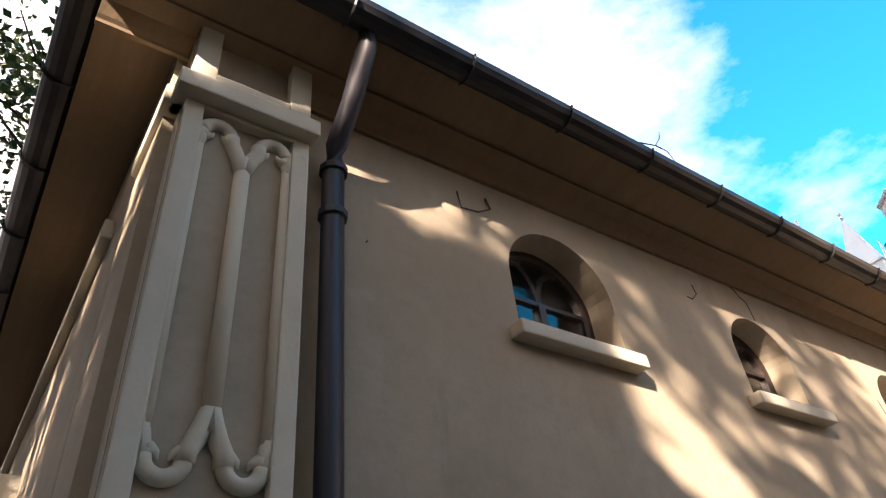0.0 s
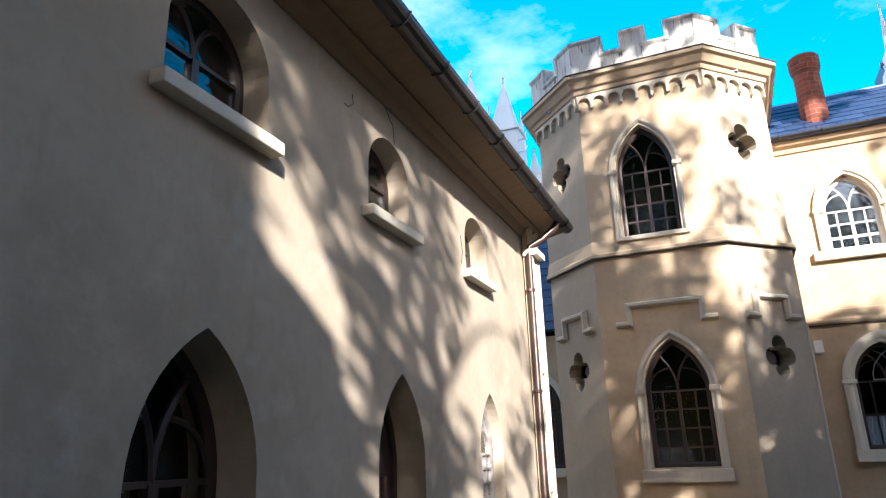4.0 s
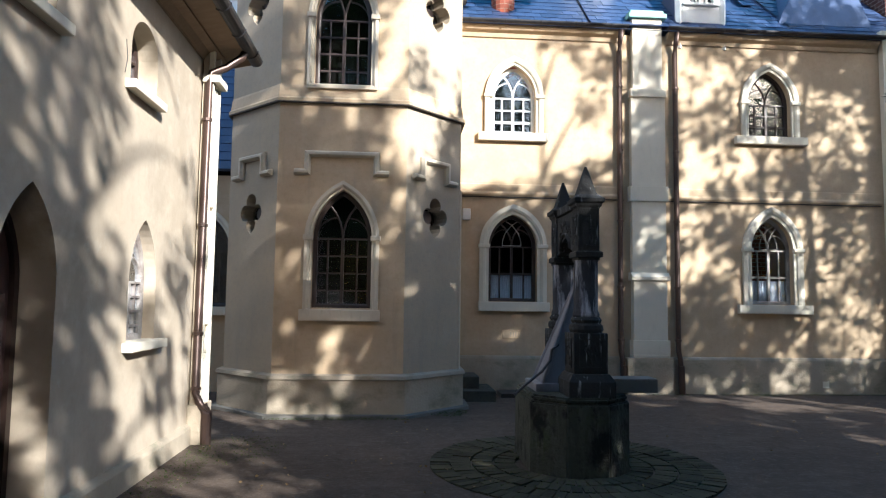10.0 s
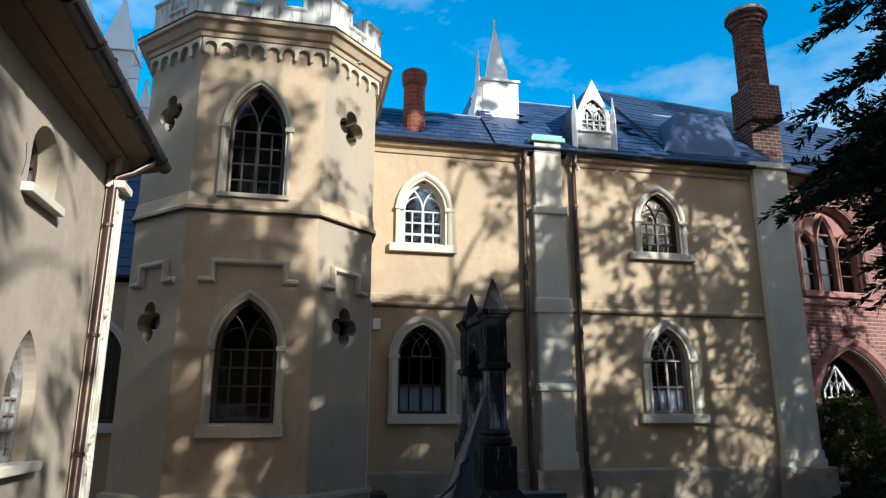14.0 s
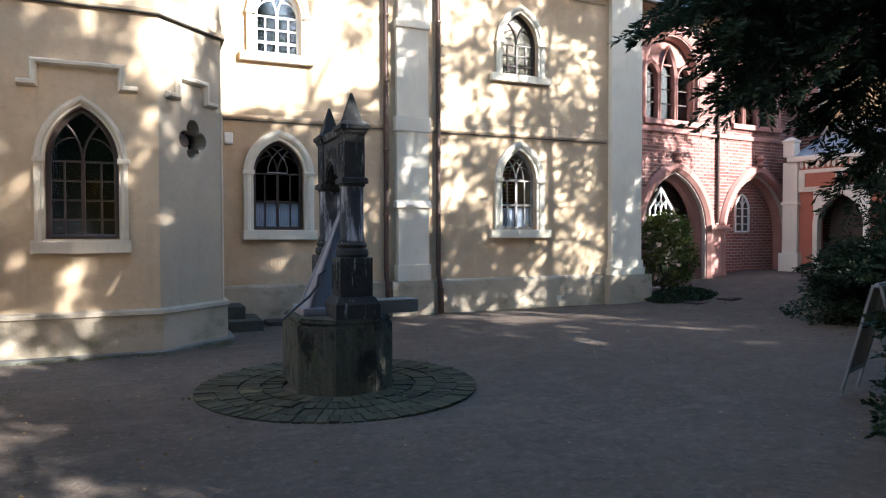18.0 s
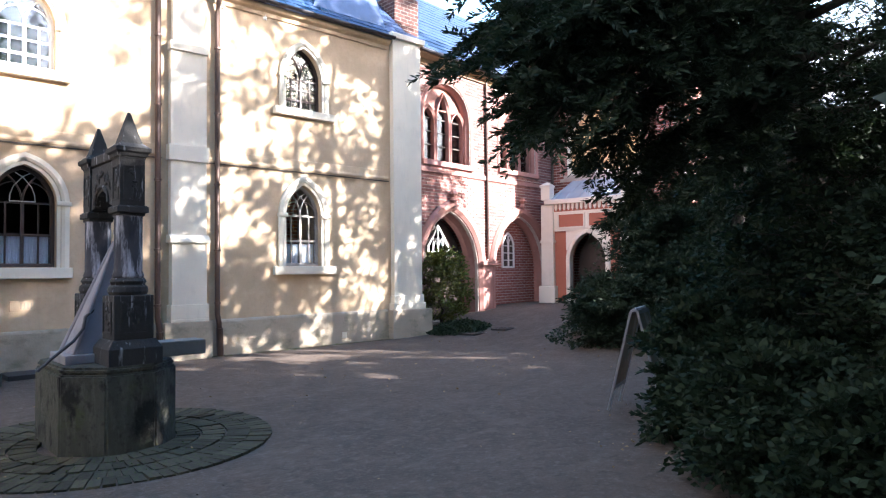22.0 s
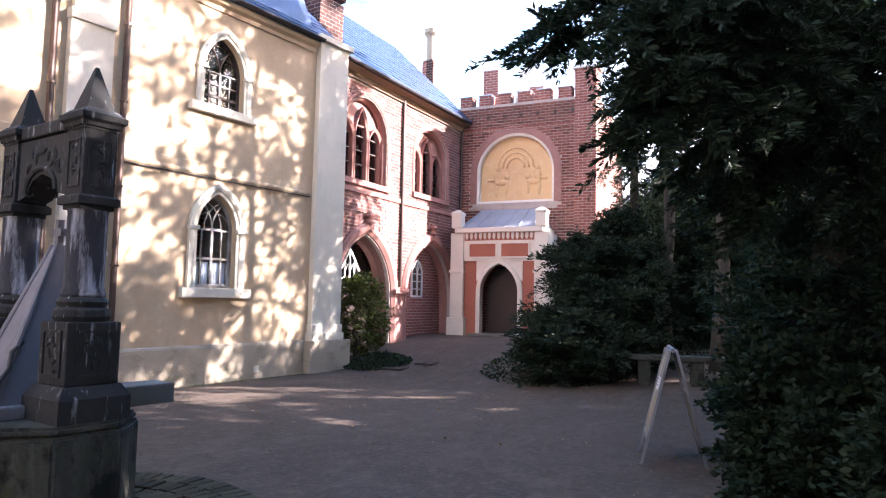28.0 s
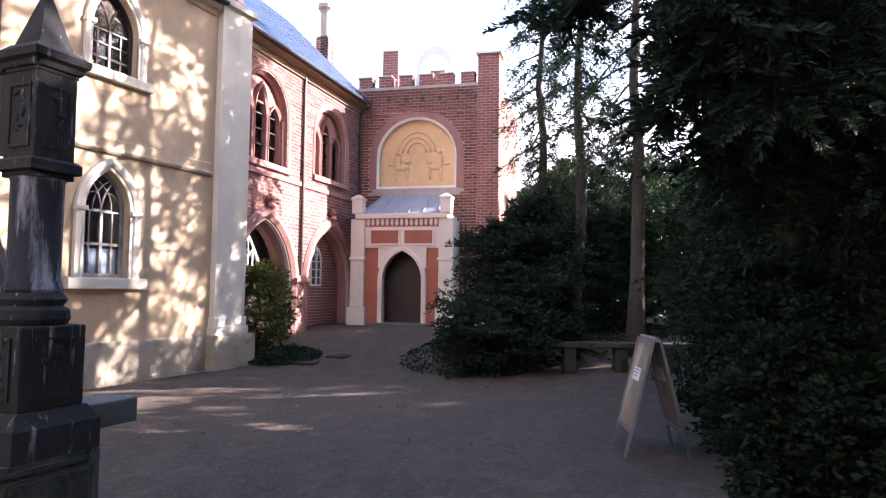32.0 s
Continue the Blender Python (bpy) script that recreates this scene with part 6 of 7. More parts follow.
part("spout_slab", box(bmesh.new(), 0.22, 0.80, -0.33, -0.08, 0.722, 0.86, 0.012), STEP, well, "grey stone slab beside the base")

# ---- A-board by the path ----
sign = thing("a_board", pose(5.73, 5.89, 0, 0, 0, 200), "metal A-board with a faded picture poster standing beside the yew", "sign")
FRAME = noisy(material("aluminium_frame", (0.30, 0.30, 0.32), 0.4, 0.8), [(5, 0.5, 0.7, (0.35, 0.35, 0.37), 0.6, ONE)])
POSTER = noisy(material("faded_poster", (0.21, 0.155, 0.105), 0.5), [(1.6, 0.42, 0.6, (0.16, 0.20, 0.13), 0.9, ONE), (2.5, 0.5, 0.65, (0.45, 0.30, 0.20), 0.8, ONE), (3.5, 0.55, 0.7, (0.55, 0.55, 0.56), 0.8, ONE)])
for s, nm in ((1, "front_leaf"), (-1, "back_leaf")):
    mm = Matrix.Translation((0, -s * 0.03, 1.06)) @ Matrix.Rotation(-s * 0.24, 4, "X")
    bm = bmesh.new()
    for a, b, c, d in ((-0.29, -0.25, -1.08, 0.0), (0.25, 0.29, -1.08, 0.0), (-0.25, 0.25, -0.04, 0.0), (-0.25, 0.25, -0.86, -0.82)):
        box(bm, a, b, -0.012, 0.012, c, d)
    lf = part(nm, bm, FRAME, sign, "aluminium frame", mm)
    if s:
        p = part("poster", box(bmesh.new(), -0.25, 0.25, -0.005, 0.005, -0.82, -0.04), POSTER, lf, "faded poster with an unreadable white label")
        part("poster_label", box(bmesh.new(), -0.12, 0.12, -0.009, -0.0055, -0.40, -0.28), WHITEPAINT, lf)
        for k in range(3):
            part("text_bar", box(bmesh.new(), -0.09, 0.09 - 0.03 * k, -0.0105, -0.0092, -0.305 - 0.03 * k, -0.297 - 0.03 * k), IRON, lf)
part("hinge", tube(bmesh.new(), [(-0.29, 0, 1.065), (0.29, 0, 1.065)], 0.022, 8), FRAME, sign)

# ---- bench ----
bench = thing("stone_bench", pose(10.85, 6.9, ground_z(10.85, 6.9), 0, 0, -70), "low dark stone bench under the conifers", "bench")
part("seat", box(bmesh.new(), -1.15, 1.15, -0.2, 0.2, 0.38, 0.46, 0.015), STONE_BASE, bench)
for x in (-0.85, 0.0, 0.85):
    part("leg", box(bmesh.new(), x - 0.1, x + 0.1, -0.15, 0.15, -0.05, 0.38, 0.015), STONE_BASE, bench)

# drain covers in the earth
for x, y, w in ((-0.62, 5.75, 0.3), (-2.2, 5.6, 0.36), (10.05, 12.6, 0.3), (10.7, 12.3, 0.25)):
    dc = thing("drain_cover", pose(x, y, ground_z(x, y), 0, 0, 4), "dark square drain cover set in the earth", "drain cover", "drain covers")
    part("frame", box(bmesh.new(), -w, w, -w * 0.8, w * 0.8, -0.05, 0.014, 0.004), IRON, dc)
    for k in range(5):
        part("bar", box(bmesh.new(), -w * 0.85, w * 0.85, -w * 0.6 + k * w * 0.3 - 0.015, -w * 0.6 + k * w * 0.3 + 0.015, 0.0145, 0.02), IRON, dc)

# ---- plants ----


def leaf_mesh(name, centres, normals, size, mat, parent, long=1.6, label="", seed=1, bent=True):
    """Many small pointed leaves: one quad-pair each, at the given centres and turned about the given directions."""
    rng = np.random.default_rng(seed)
    n = len(centres)
    d = normals / np.maximum(np.linalg.norm(normals, axis=1, keepdims=True), 1e-6)
    r = rng.normal(size=(n, 3))
    s = np.cross(d, r)
    s /= np.maximum(np.linalg.norm(s, axis=1, keepdims=True), 1e-6)
    u = np.cross(s, d)
    k = size * rng.uniform(0.6, 1.35, (n, 1))
    tip, base = centres + d * k * long, centres
    mid = centres + d * k * long * 0.5 + u * k * (0.12 if bent else 0.0)
    v = np.stack([base, mid - s * k * 0.42, tip, mid + s * k * 0.42], 1).reshape(-1, 3)
    me = bpy.data.meshes.new(name)
    me.vertices.add(4 * n)
    me.vertices.foreach_set("co", v.ravel())
    me.loops.add(4 * n)
    me.loops.foreach_set("vertex_index", np.arange(4 * n))
    me.polygons.add(n)
    me.polygons.foreach_set("loop_start", np.arange(n) * 4)
    me.update(calc_edges=True)
    me.materials.append(mat)
    ob = new(name, me)
    ob.parent = parent
    return tagged(ob, label)


def spray(rng, base, way, length, droop, leaves, spread):
    """Leaf places and directions along one twig."""
    t = rng.uniform(0.08, 1.0, leaves)[:, None]
    p = base + way * length * t + np.array([0, 0, -1.0]) * droop * length * t**2
    side = np.cross(way, rng.normal(size=(leaves, 3)))
    side /= np.maximum(np.linalg.norm(side, axis=1, keepdims=True), 1e-6)
    side[:, 2] *= 0.45
    p = p + side * spread * rng.uniform(0, 1, (leaves, 1)) * (1.1 - t)
    return p, way * 0.75 + side * 0.9 + np.array([0, 0, -0.3]) * droop


def tree(name, x, y, label, height, radius, mat, seed, trunk_r=0.22, bottom=0.25, limbs=34, twigs=22, leaves=16, size=0.07, droop=0.35, reach=None, long=1.6, shape=1.0, lean=(0, 0), z=None, category="tree", loose=0.10, boughs=(), dense=84):
    """Trunk, limbs and a loose crown of sprays with gaps between."""
    rng = np.random.default_rng(seed)
    t = thing(name, pose(x, y, ground_z(x, y) if z is None else z), label, category)
    top = np.array([lean[0], lean[1], height])
    n = 9
    pts = [top * (i / n) + np.array([rng.normal() * 0.05, rng.normal() * 0.05, -0.15 if i == 0 else 0]) for i in range(n + 1)]
    part("trunk", tube(bmesh.new(), pts, 0.1, 9, [trunk_r * (1 - 0.88 * i / n) * (1.35 if i == 0 else 1) for i in range(n + 1)]), BARK, t, smooth=True)
    P, D = [], []
    bm = bmesh.new()
    for i in range(limbs):
        f = bottom + (1 - bottom) * ((i + rng.uniform(0, 0.8)) / limbs) ** 0.9
        a = i * 2.4 + rng.normal() * 0.35
        prof = (1 - f) ** 0.6 * shape + (1 - shape) * math.sin(math.pi * min(1, (f - bottom) / (1 - bottom) * 0.9 + 0.1))
        ln = radius * (0.35 + 0.65 * prof) * rng.uniform(0.7, 1.15)
        if reach is not None:
            ln *= reach(a, f)
        way = np.array([math.cos(a), math.sin(a), 0.25 - droop * 0.8 + 0.5 * f])
        way /= np.linalg.norm(way)
        b0 = top * f
        k = 6
        lp = [b0 + way * ln * j / k + np.array([0, 0, -droop * 0.35 * ln * (j / k) ** 2]) + rng.normal(size=3) * 0.04 * ln * (j / k) * 0.6 for j in range(k + 1)]
        rad = trunk_r * 0.30 * (1 - 0.6 * f)
        tube(bm, lp, 0.02, 6, [max(rad * (1 - 0.85 * j / k), 0.006) for j in range(k + 1)])
        for q in range(twigs):
            s = rng.uniform(0.22, 1.0)
            j = min(int(s * k), k - 1)
            b1 = lp[j] + (lp[j + 1] - lp[j]) * (s * k - j)
            w = way * 0.7 + rng.normal(size=3) * np.array([0.75, 0.75, 0.4])
            w /= np.linalg.norm(w)
            p, d = spray(rng, b1, w, ln * 0.30 * rng.uniform(0.5, 1.2) + 0.12, droop, leaves, loose + 0.02 * ln)
            P.append(p)
            D.append(d)
    # long boughs that reach out, hung with flat feathery sprays
    for h, (bx, by, bz), n_tw in boughs:
        b0, b2 = top * (h / height), np.array([bx, by, bz])
        rise = np.array([0, 0, 0.20 * np.linalg.norm(b2 - b0)])
        k = 9
        lp = [b0 + (b2 - b0) * (j / k) + rise * math.sin(math.pi * j / k) + rng.normal(size=3) * 0.04 for j in range(k + 1)]
        tube(bm, lp, 0.02, 6, [max(0.055 * (1 - 0.9 * j / k), 0.006) for j in range(k + 1)])
        along = (b2 - b0) / np.linalg.norm(b2 - b0)
        for q in range(n_tw):
            s = rng.uniform(0.3, 1.0) ** 0.8
            j = min(int(s * k), k - 1)
            b1 = lp[j] + (lp[j + 1] - lp[j]) * (s * k - j)
            w = along * 0.8 + rng.normal(size=3) * np.array([0.75, 0.75, 0.22])
            w /= np.linalg.norm(w)
            p, d = spray(rng, b1, w, rng.uniform(0.35, 1.0) * (1.25 - 0.7 * s), 0.3, dense, 0.045)
            P.append(p)
            D.append(d)
    part("branchwork", bm, BARK, t, smooth=True)
    leaf_mesh("crown", np.concatenate(P), np.concatenate(D), size, mat, t, long, seed=seed)
    return t


# the yew that overhangs the court, and shrubs under it
def toward(angle, more):
    return lambda a, f: 1 + more * max(0.0, math.cos(a - angle)) * (1 - f)


YB = [(4.6, (-3.75, 1.65, 3.2), 87), (4.9, (-3.6, 1.5, 3.9), 87), (5.4, (-3.4, 1.3, 4.6), 87), (6.0, (-3.0, 1.3, 5.3), 72), (4.8, (-3.1, 1.55, 3.4), 58), (4.3, (-3.4, 0.8, 3.2), 80), (5.0, (-3.2, 0.5, 4.1), 80),
      (6.4, (-2.4, 1.4, 6.0), 65), (3.6, (-3.0, 0.4, 2.6), 72), (3.4, (-2.9, -0.5, 2.7), 87), (3.0, (-2.1, 0.6, 2.2), 44), (5.6, (-3.2, 0.2, 5.0), 87), (3.8, (-3.3, 1.0, 2.6), 72), (3.4, (-3.0, 0.65, 2.3), 65),
      (3.0, (-2.9, 0.25, 2.05), 80), (4.0, (-3.4, 0.65, 3.0), 72), (3.2, (-2.6, -0.3, 2.2), 87),
      (3.7, (-4.0, 0.4, 2.45), 100), (3.8, (-3.8, 0.7, 2.75), 110), (3.9, (-4.1, 0.5, 2.9), 110), (3.6, (-3.7, 0.1, 2.6), 100), (4.0, (-3.9, 0.2, 3.2), 90), (4.1, (-4.2, 0.8, 3.0), 90), (3.9, (-3.7, 0.7, 2.8), 80)]
tree("yew_tree", 7.0, 4.6, "large dark yew tree with spreading drooping boughs", 8.8, 2.3, YEW, 3, 0.26, 0.24, 88, 56, 42, 0.0222, 0.25, lambda a, f: (1 + 0.5 * max(0.0, math.cos(a - 3.1)) * (1 - f)) * (1 - 0.68 * max(0.0, math.sin(a - 0.15))) * (1 - 0.45 * max(0.0, math.cos(a - 0.3))), 3.0, 0.4, loose=0.04, boughs=YB, dense=100)
tree("yew_tree", 9.4, 3.2, "dark yew tree standing behind the first", 8.4, 3.0, YEW, 4, 0.3, 0.10, 56, 42, 36, 0.038, 0.3, lambda a, f: 1 - 0.6 * max(0.0, math.sin(a)), long=2.9, shape=0.6, loose=0.07)
for i, (x, y, h, r) in enumerate(((12.1, 6.75, 11.5, 1.5), (13.4, 8.1, 11.0, 1.3), (15.8, 5.6, 10.5, 1.6), (16.8, 2.4, 9.5, 2.4), (14.5, 9.25, 10.5, 1.05))):
    tree("weeping_conifer", x, y, "tall weeping conifer with hanging sprays and bare lower trunk", h, r, CONIFER, 20 + i, 0.15, 0.30, 44, 14, 30, 0.030, 0.95, long=3.4, shape=0.3, loose=0.05)
for i, (x, y, h, r) in enumerate(((12.0, 9.0, 2.2, 1.45), (13.6, 9.0, 2.8, 1.5), (10.4, 9.0, 0.95, 1.15), (15.2, 8.8, 3.2, 1.8), (11.2, 8.6, 1.5, 1.1))):
    tree("juniper_shrub", x, y, "low spreading dark green juniper shrub", h, r, YEW, 40 + i, 0.07, 0.06, 44, 32, 30, 0.032, 0.25, long=3.0, shape=0.4, category="shrub")
for i, (x, y, h, r) in enumerate(((17.4, 9.2, 4.3, 1.5), (18.6, 7.4, 4.6, 1.8), (19.2, 5.2, 4.4, 1.9), (18.2, 3.2, 4.6, 1.8), (20.6, 9.6, 4.8, 2.2), (16.4, 7.6, 3.0, 1.2))):
    tree("thicket_shrub", x, y, "tall brownish green thicket behind the conifers", h, r, BROAD, 160 + i, 0.05, 0.06, 40, 22, 16, 0.07, 0.25, long=1.6, shape=0.2, category="shrub")
tree("corner_shrub", 10.5, 14.15, "bright green leafy shrub growing by the pilaster", 1.75, 0.75, SHRUBLEAF, 51, 0.04, 0.08, 30, 20, 14, 0.05, 0.25, long=1.5, shape=0.3, category="shrub")
for i, (x, y, h, r) in enumerate(((4.75, 4.4, 0.95, 0.55), (5.4, 3.3, 2.0, 1.1), (4.0, 3.8, 0.85, 0.6), (6.6, 4.9, 1.8, 0.9), (7.6, 5.0, 2.2, 1.1), (6.1, 4.0, 2.6, 1.2), (9.0, 5.0, 2.4, 1.2), (8.2, 4.2, 3.0, 1.3), (10.9, 4.6, 2.4, 1.2), (3.6, 3.1, 0.7, 0.6), (5.6, 4.7, 1.1, 0.6), (4.95, 4.85, 1.15, 0.5))):
    tree("undergrowth_shrub", x, y, "dark leafy undergrowth below the yew", h, r, IVY, 60 + i, 0.04, 0.05, 34, 24, 16, 0.042, 0.3, long=1.5, shape=0.3, category="shrub")
# unseen limes at the court's edge throw dappled shade, crowns placed to shape it
ACROSS = np.array([-math.cos(SUN_AZ), math.sin(SUN_AZ), 0.0])


def lobed_tree(name, x, y, label, height, lobes, mat, seed, trunk_r=0.16, leaves=30, size=0.12, clump=0.15):
    """Trunk, a limb to each lobe, and lobes of small leaf clumps: (across the light, height, half width, half height, fullness)."""
    rng = np.random.default_rng(seed)
    t = thing(name, pose(x, y, ground_z(x, y)), label, "tree")
    n = 9
    part("trunk", tube(bmesh.new(), [(rng.normal() * 0.05, rng.normal() * 0.05, -0.15 + (height + 0.15) * i / n) for i in range(n + 1)], 0.1, 9, [trunk_r * (1 - 0.9 * i / n) for i in range(n + 1)]), BARK, t, smooth=True)
    P, D = [], []
    for a, z, ra, rz, full in lobes:
        mid = ACROSS * a + np.array([0, 0, z])
        foot = np.array([0, 0, max(z - 0.8 - 0.7 * abs(a), height * 0.3)])
        pts = [foot + (mid - foot) * k / 4 + np.array([0, 0, 0.25 * abs(a) * math.sin(math.pi * k / 4)]) for k in range(5)]
        part("limb", tube(bmesh.new(), pts, 0.03, 6, [0.05, 0.04, 0.03, 0.02, 0.01]), BARK, t, smooth=True)
        m = max(3, int(-math.log(1 - full) * math.pi * ra * rz / 0.12))
        v = rng.normal(size=(m, 3))
        v *= (rng.uniform(0, 1, (m, 1)) ** 0.4) / np.linalg.norm(v, axis=1, keepdims=True)
        c = mid + ACROSS * v[:, :1] * ra + np.array([ACROSS[1], -ACROSS[0], 0.0]) * v[:, 1:2] * min(ra, 1.2) + np.array([0, 0, 1.0]) * v[:, 2:] * rz
        w = rng.normal(size=(m * leaves, 3))
        P.append(np.repeat(c, leaves, 0) + w * clump * 0.5)
        D.append(w + np.array([0, 0, -0.4]))
    leaf_mesh("crown", np.concatenate(P), np.concatenate(D), size, mat, t, 1.3, seed=seed)
    return t


tree("shade_tree", 3.3, -3.9, "unseen young dense lime tree at the edge of the court, shading the house", 7.6, 2.1, BROAD, 78, 0.16, 0.12, 50, 26, 26, 0.12, 0.2, lambda a, f: 1.1 - 0.7 * f, 1.3, 1.0, loose=0.16)
tree("shade_tree", 3.3, -5.6, "unseen cone-shaped lime tree at the edge of the court, shading the house", 8.7, 3.6, BROAD, 79, 0.28, 0.16, 64, 36, 28, 0.13, 0.2, lambda a, f: 1.12 - 0.80 * f, 1.3, 1.0, loose=0.2)
lobed_tree("shade_tree", 5.04, -4.41, "tall lime tree added with an open leafy crown placed to dapple the walls", 10.6, [
    (-1.3, 9.3, 0.9, 0.5, 0.75), (-0.7, 10.1, 1.1, 0.8, 0.6), (0.1, 8.5, 0.9, 1.1, 0.48), (1.3, 8.1, 0.8, 1.3, 0.38), (-0.05, 10.6, 0.75, 0.8, 0.5), (1.1, 10.4, 0.8, 0.9, 0.06), (-2, 9.6, 0.7, 0.4, 0.4), (-0.4, 8.5, 0.5, 0.8, 0.8), (1.2, 5.6, 1, 1, 0.8), (0.3, 6.4, 0.7, 0.8, 0.9), (0.0, 7.6, 0.45, 0.9, 0.85), (2.2, 6.6, 0.8, 1.6, 0.93), (1.7, 4, 1.8, 1, 0.93)], BROAD, 80)
lobed_tree("shade_tree", 7.66, -1.35, "tall lime tree added with an open leafy crown placed to dapple the walls", 14.8, [
    (-0.55, 10.9, 1.2, 1.7, 0.93), (-0.35, 13.3, 0.8, 0.8, 0.7), (0.9, 12.5, 0.6, 1.2, 0.2), (0.5, 9.7, 0.8, 0.7, 0.9), (-1.1, 12.9, 0.6, 1.2, 0.65), (1.3, 9.9, 0.8, 1.1, 0.9), (-0.2, 14.3, 1.2, 0.4, 0.5), (-1.2, 9.0, 0.7, 1, 0.93), (0.8, 8.3, 0.7, 0.7, 0.92), (-0.3, 7, 1.3, 0.8, 0.95), (1.1, 6.3, 1.2, 1.2, 0.93), (-0.5, 5.1, 1.5, 1.4, 0.95), (0.9, 4, 1.6, 1.2, 0.95), (-0.2, 9.1, 0.9, 0.5, 0.93), (-0.2, 8.25, 0.7, 0.45, 0.72)], BROAD, 81)
lobed_tree("shade_tree", 10.45, 1.82, "tall lime tree added with an open leafy crown placed to dapple the walls", 13.4, [
    (-1, 9.8, 0.9, 1.2, 0.93), (0.2, 9.7, 1, 1.2, 0.93), (0.8, 12.2, 0.4, 1.3, 0.4), (1, 9.8, 0.6, 1.2, 0.88), (0.3, 13.4, 0.4, 0.4, 0.3), (-2, 10.2, 0.8, 1.6, 0.85), (1.6, 10.7, 0.42, 2.5, 0.94), (1.65, 7.5, 0.42, 1.3, 0.93), (0.6, 7.4, 1.4, 1.2, 0.9), (-1.6, 7.5, 1.2, 1.4, 0.9)], BROAD, 82)
lobed_tree("shade_tree", 13.23, 3.78, "tall lime tree added with an open leafy crown placed to dapple the walls", 13.6, [
    (1.2, 13.4, 1.0, 0.7, 0.85), (-0.7, 11, 0.9, 1.3, 0.45), (-0.6, 8.4, 1, 1.4, 0.65), (-0.7, 12.6, 1, 0.7, 0.75), (0.6, 11.8, 0.8, 1, 0.65), (0.7, 9.4, 0.9, 1.3, 0.55), (1.5, 11.5, 0.75, 1.3, 0.95), (1.6, 8.2, 0.8, 1.3, 0.6), (-0.2, 6.4, 1.4, 0.8, 0.9), (2.25, 8.7, 0.6, 3.3, 0.94), (-1.2, 6.7, 0.8, 1.2, 0.9), (0.6, 4.4, 2, 1.2, 0.9)], BROAD, 83)
# added out of view to keep the sun off the house's south side
lobed_tree("shade_tree", 1.5, -6.3, "unseen leafy lime tree added beside the path to shade the south side", 10.5, [
    (0.0, 6.9, 1.6, 2.0, 0.92), (-1.2, 8.6, 1.2, 2.0, 0.9), (0.5, 9.6, 0.7, 0.9, 0.8), (-2.6, 7.5, 1.6, 2.4, 0.85), (-0.4, 4.2, 1.8, 1.4, 0.9)], BROAD, 87)
# added out of view so that the tall chimney stands in shade
lobed_tree("shade_tree", 19.1, 2.4, "unseen very tall lime tree added far behind the yews to shade the chimney", 19.5, [
    (0.0, 17.2, 0.9, 1.0, 0.9), (0.2, 18.6, 0.8, 1.0, 0.8), (-0.3, 15.8, 0.8, 0.8, 0.9)], BROAD, 88)
tree("shade_tree", 21.0, -0.5, "leafy lime tree beyond the conifers", 9.0, 3.8, BROAD, 86, 0.28, 0.20, 46, 6, 16, 0.17, 0.2, long=1.3, shape=0.25, loose=0.2)
# two crowns added above the view, to hold sky light off the court
for i, (x, y) in enumerate(((4.6, 0.2), (7.3, 3.2))):
    tree("sky_screen_tree", x, y, "unseen very tall broad tree added high over the court to block sky light", 17.6, 7.0, BROAD, 143 + i, 0.3, 0.79, 80, 44, 24, 0.27, 0.1, long=1.2, shape=0.1, loose=0.25)
for i, (x, y, h, r) in enumerate(((-4.5, -7.5, 13, 4.5), (-10, -5, 14, 4.5), (-2, -14, 14.5, 5))):
    tree("sky_screen_tree", x, y, "broad leafy tree behind the path", h, r, BROAD, 130 + i, 0.35, 0.12, 50, 16, 20, 0.26, 0.2, long=1.2, shape=0.2, loose=0.25)
# another crown added out of view, darkening the path from above
tree("sky_screen_tree", 0.6, -3.8, "unseen tall broad tree added over the path to block sky light", 15.5, 4.6, BROAD, 141, 0.36, 0.55, 60, 30, 22, 0.24, 0.15, long=1.2, shape=0.1, loose=0.25)
tree("oak_tree", -9.5, 3.2, "leafy oak tree beyond the house", 13.0, 4.2, BROAD, 95, 0.3, 0.3, 50, 30, 18, 0.09, 0.2, long=1.3, shape=0.25)
for i, (x, y, h, r) in enumerate(((22, -4, 8, 4), (25, 1, 5, 4), (24, 6, 4.5, 4), (27, 11, 4.5, 4.5), (20, -9, 10, 4.5), (12, -12, 8.6, 5), (4.5, -13, 8.5, 4.2), (8.5, -11, 8, 4), (0, -12.5, 8.5, 4.2), (-7, -11, 9, 4.5), (16, -11, 9, 4.5))):
    tree("background_tree", x, y, "leafy tree in the park behind the court", h, r, BROAD, 110 + i, 0.25, 0.04, 44, 16, 16, 0.26, 0.2, long=1.2, shape=0.2)


# a maple sapling whose broad leaves hang into the court
tree("maple_sapling", 3.3, 2.0, "maple sapling with broad dark leaves beside the path", 2.6, 0.9, MAPLE, 171, 0.03, 0.5, 18, 10, 5, 0.075, 0.35, toward(2.3, 0.9), 1.25, 0.3, loose=0.06)


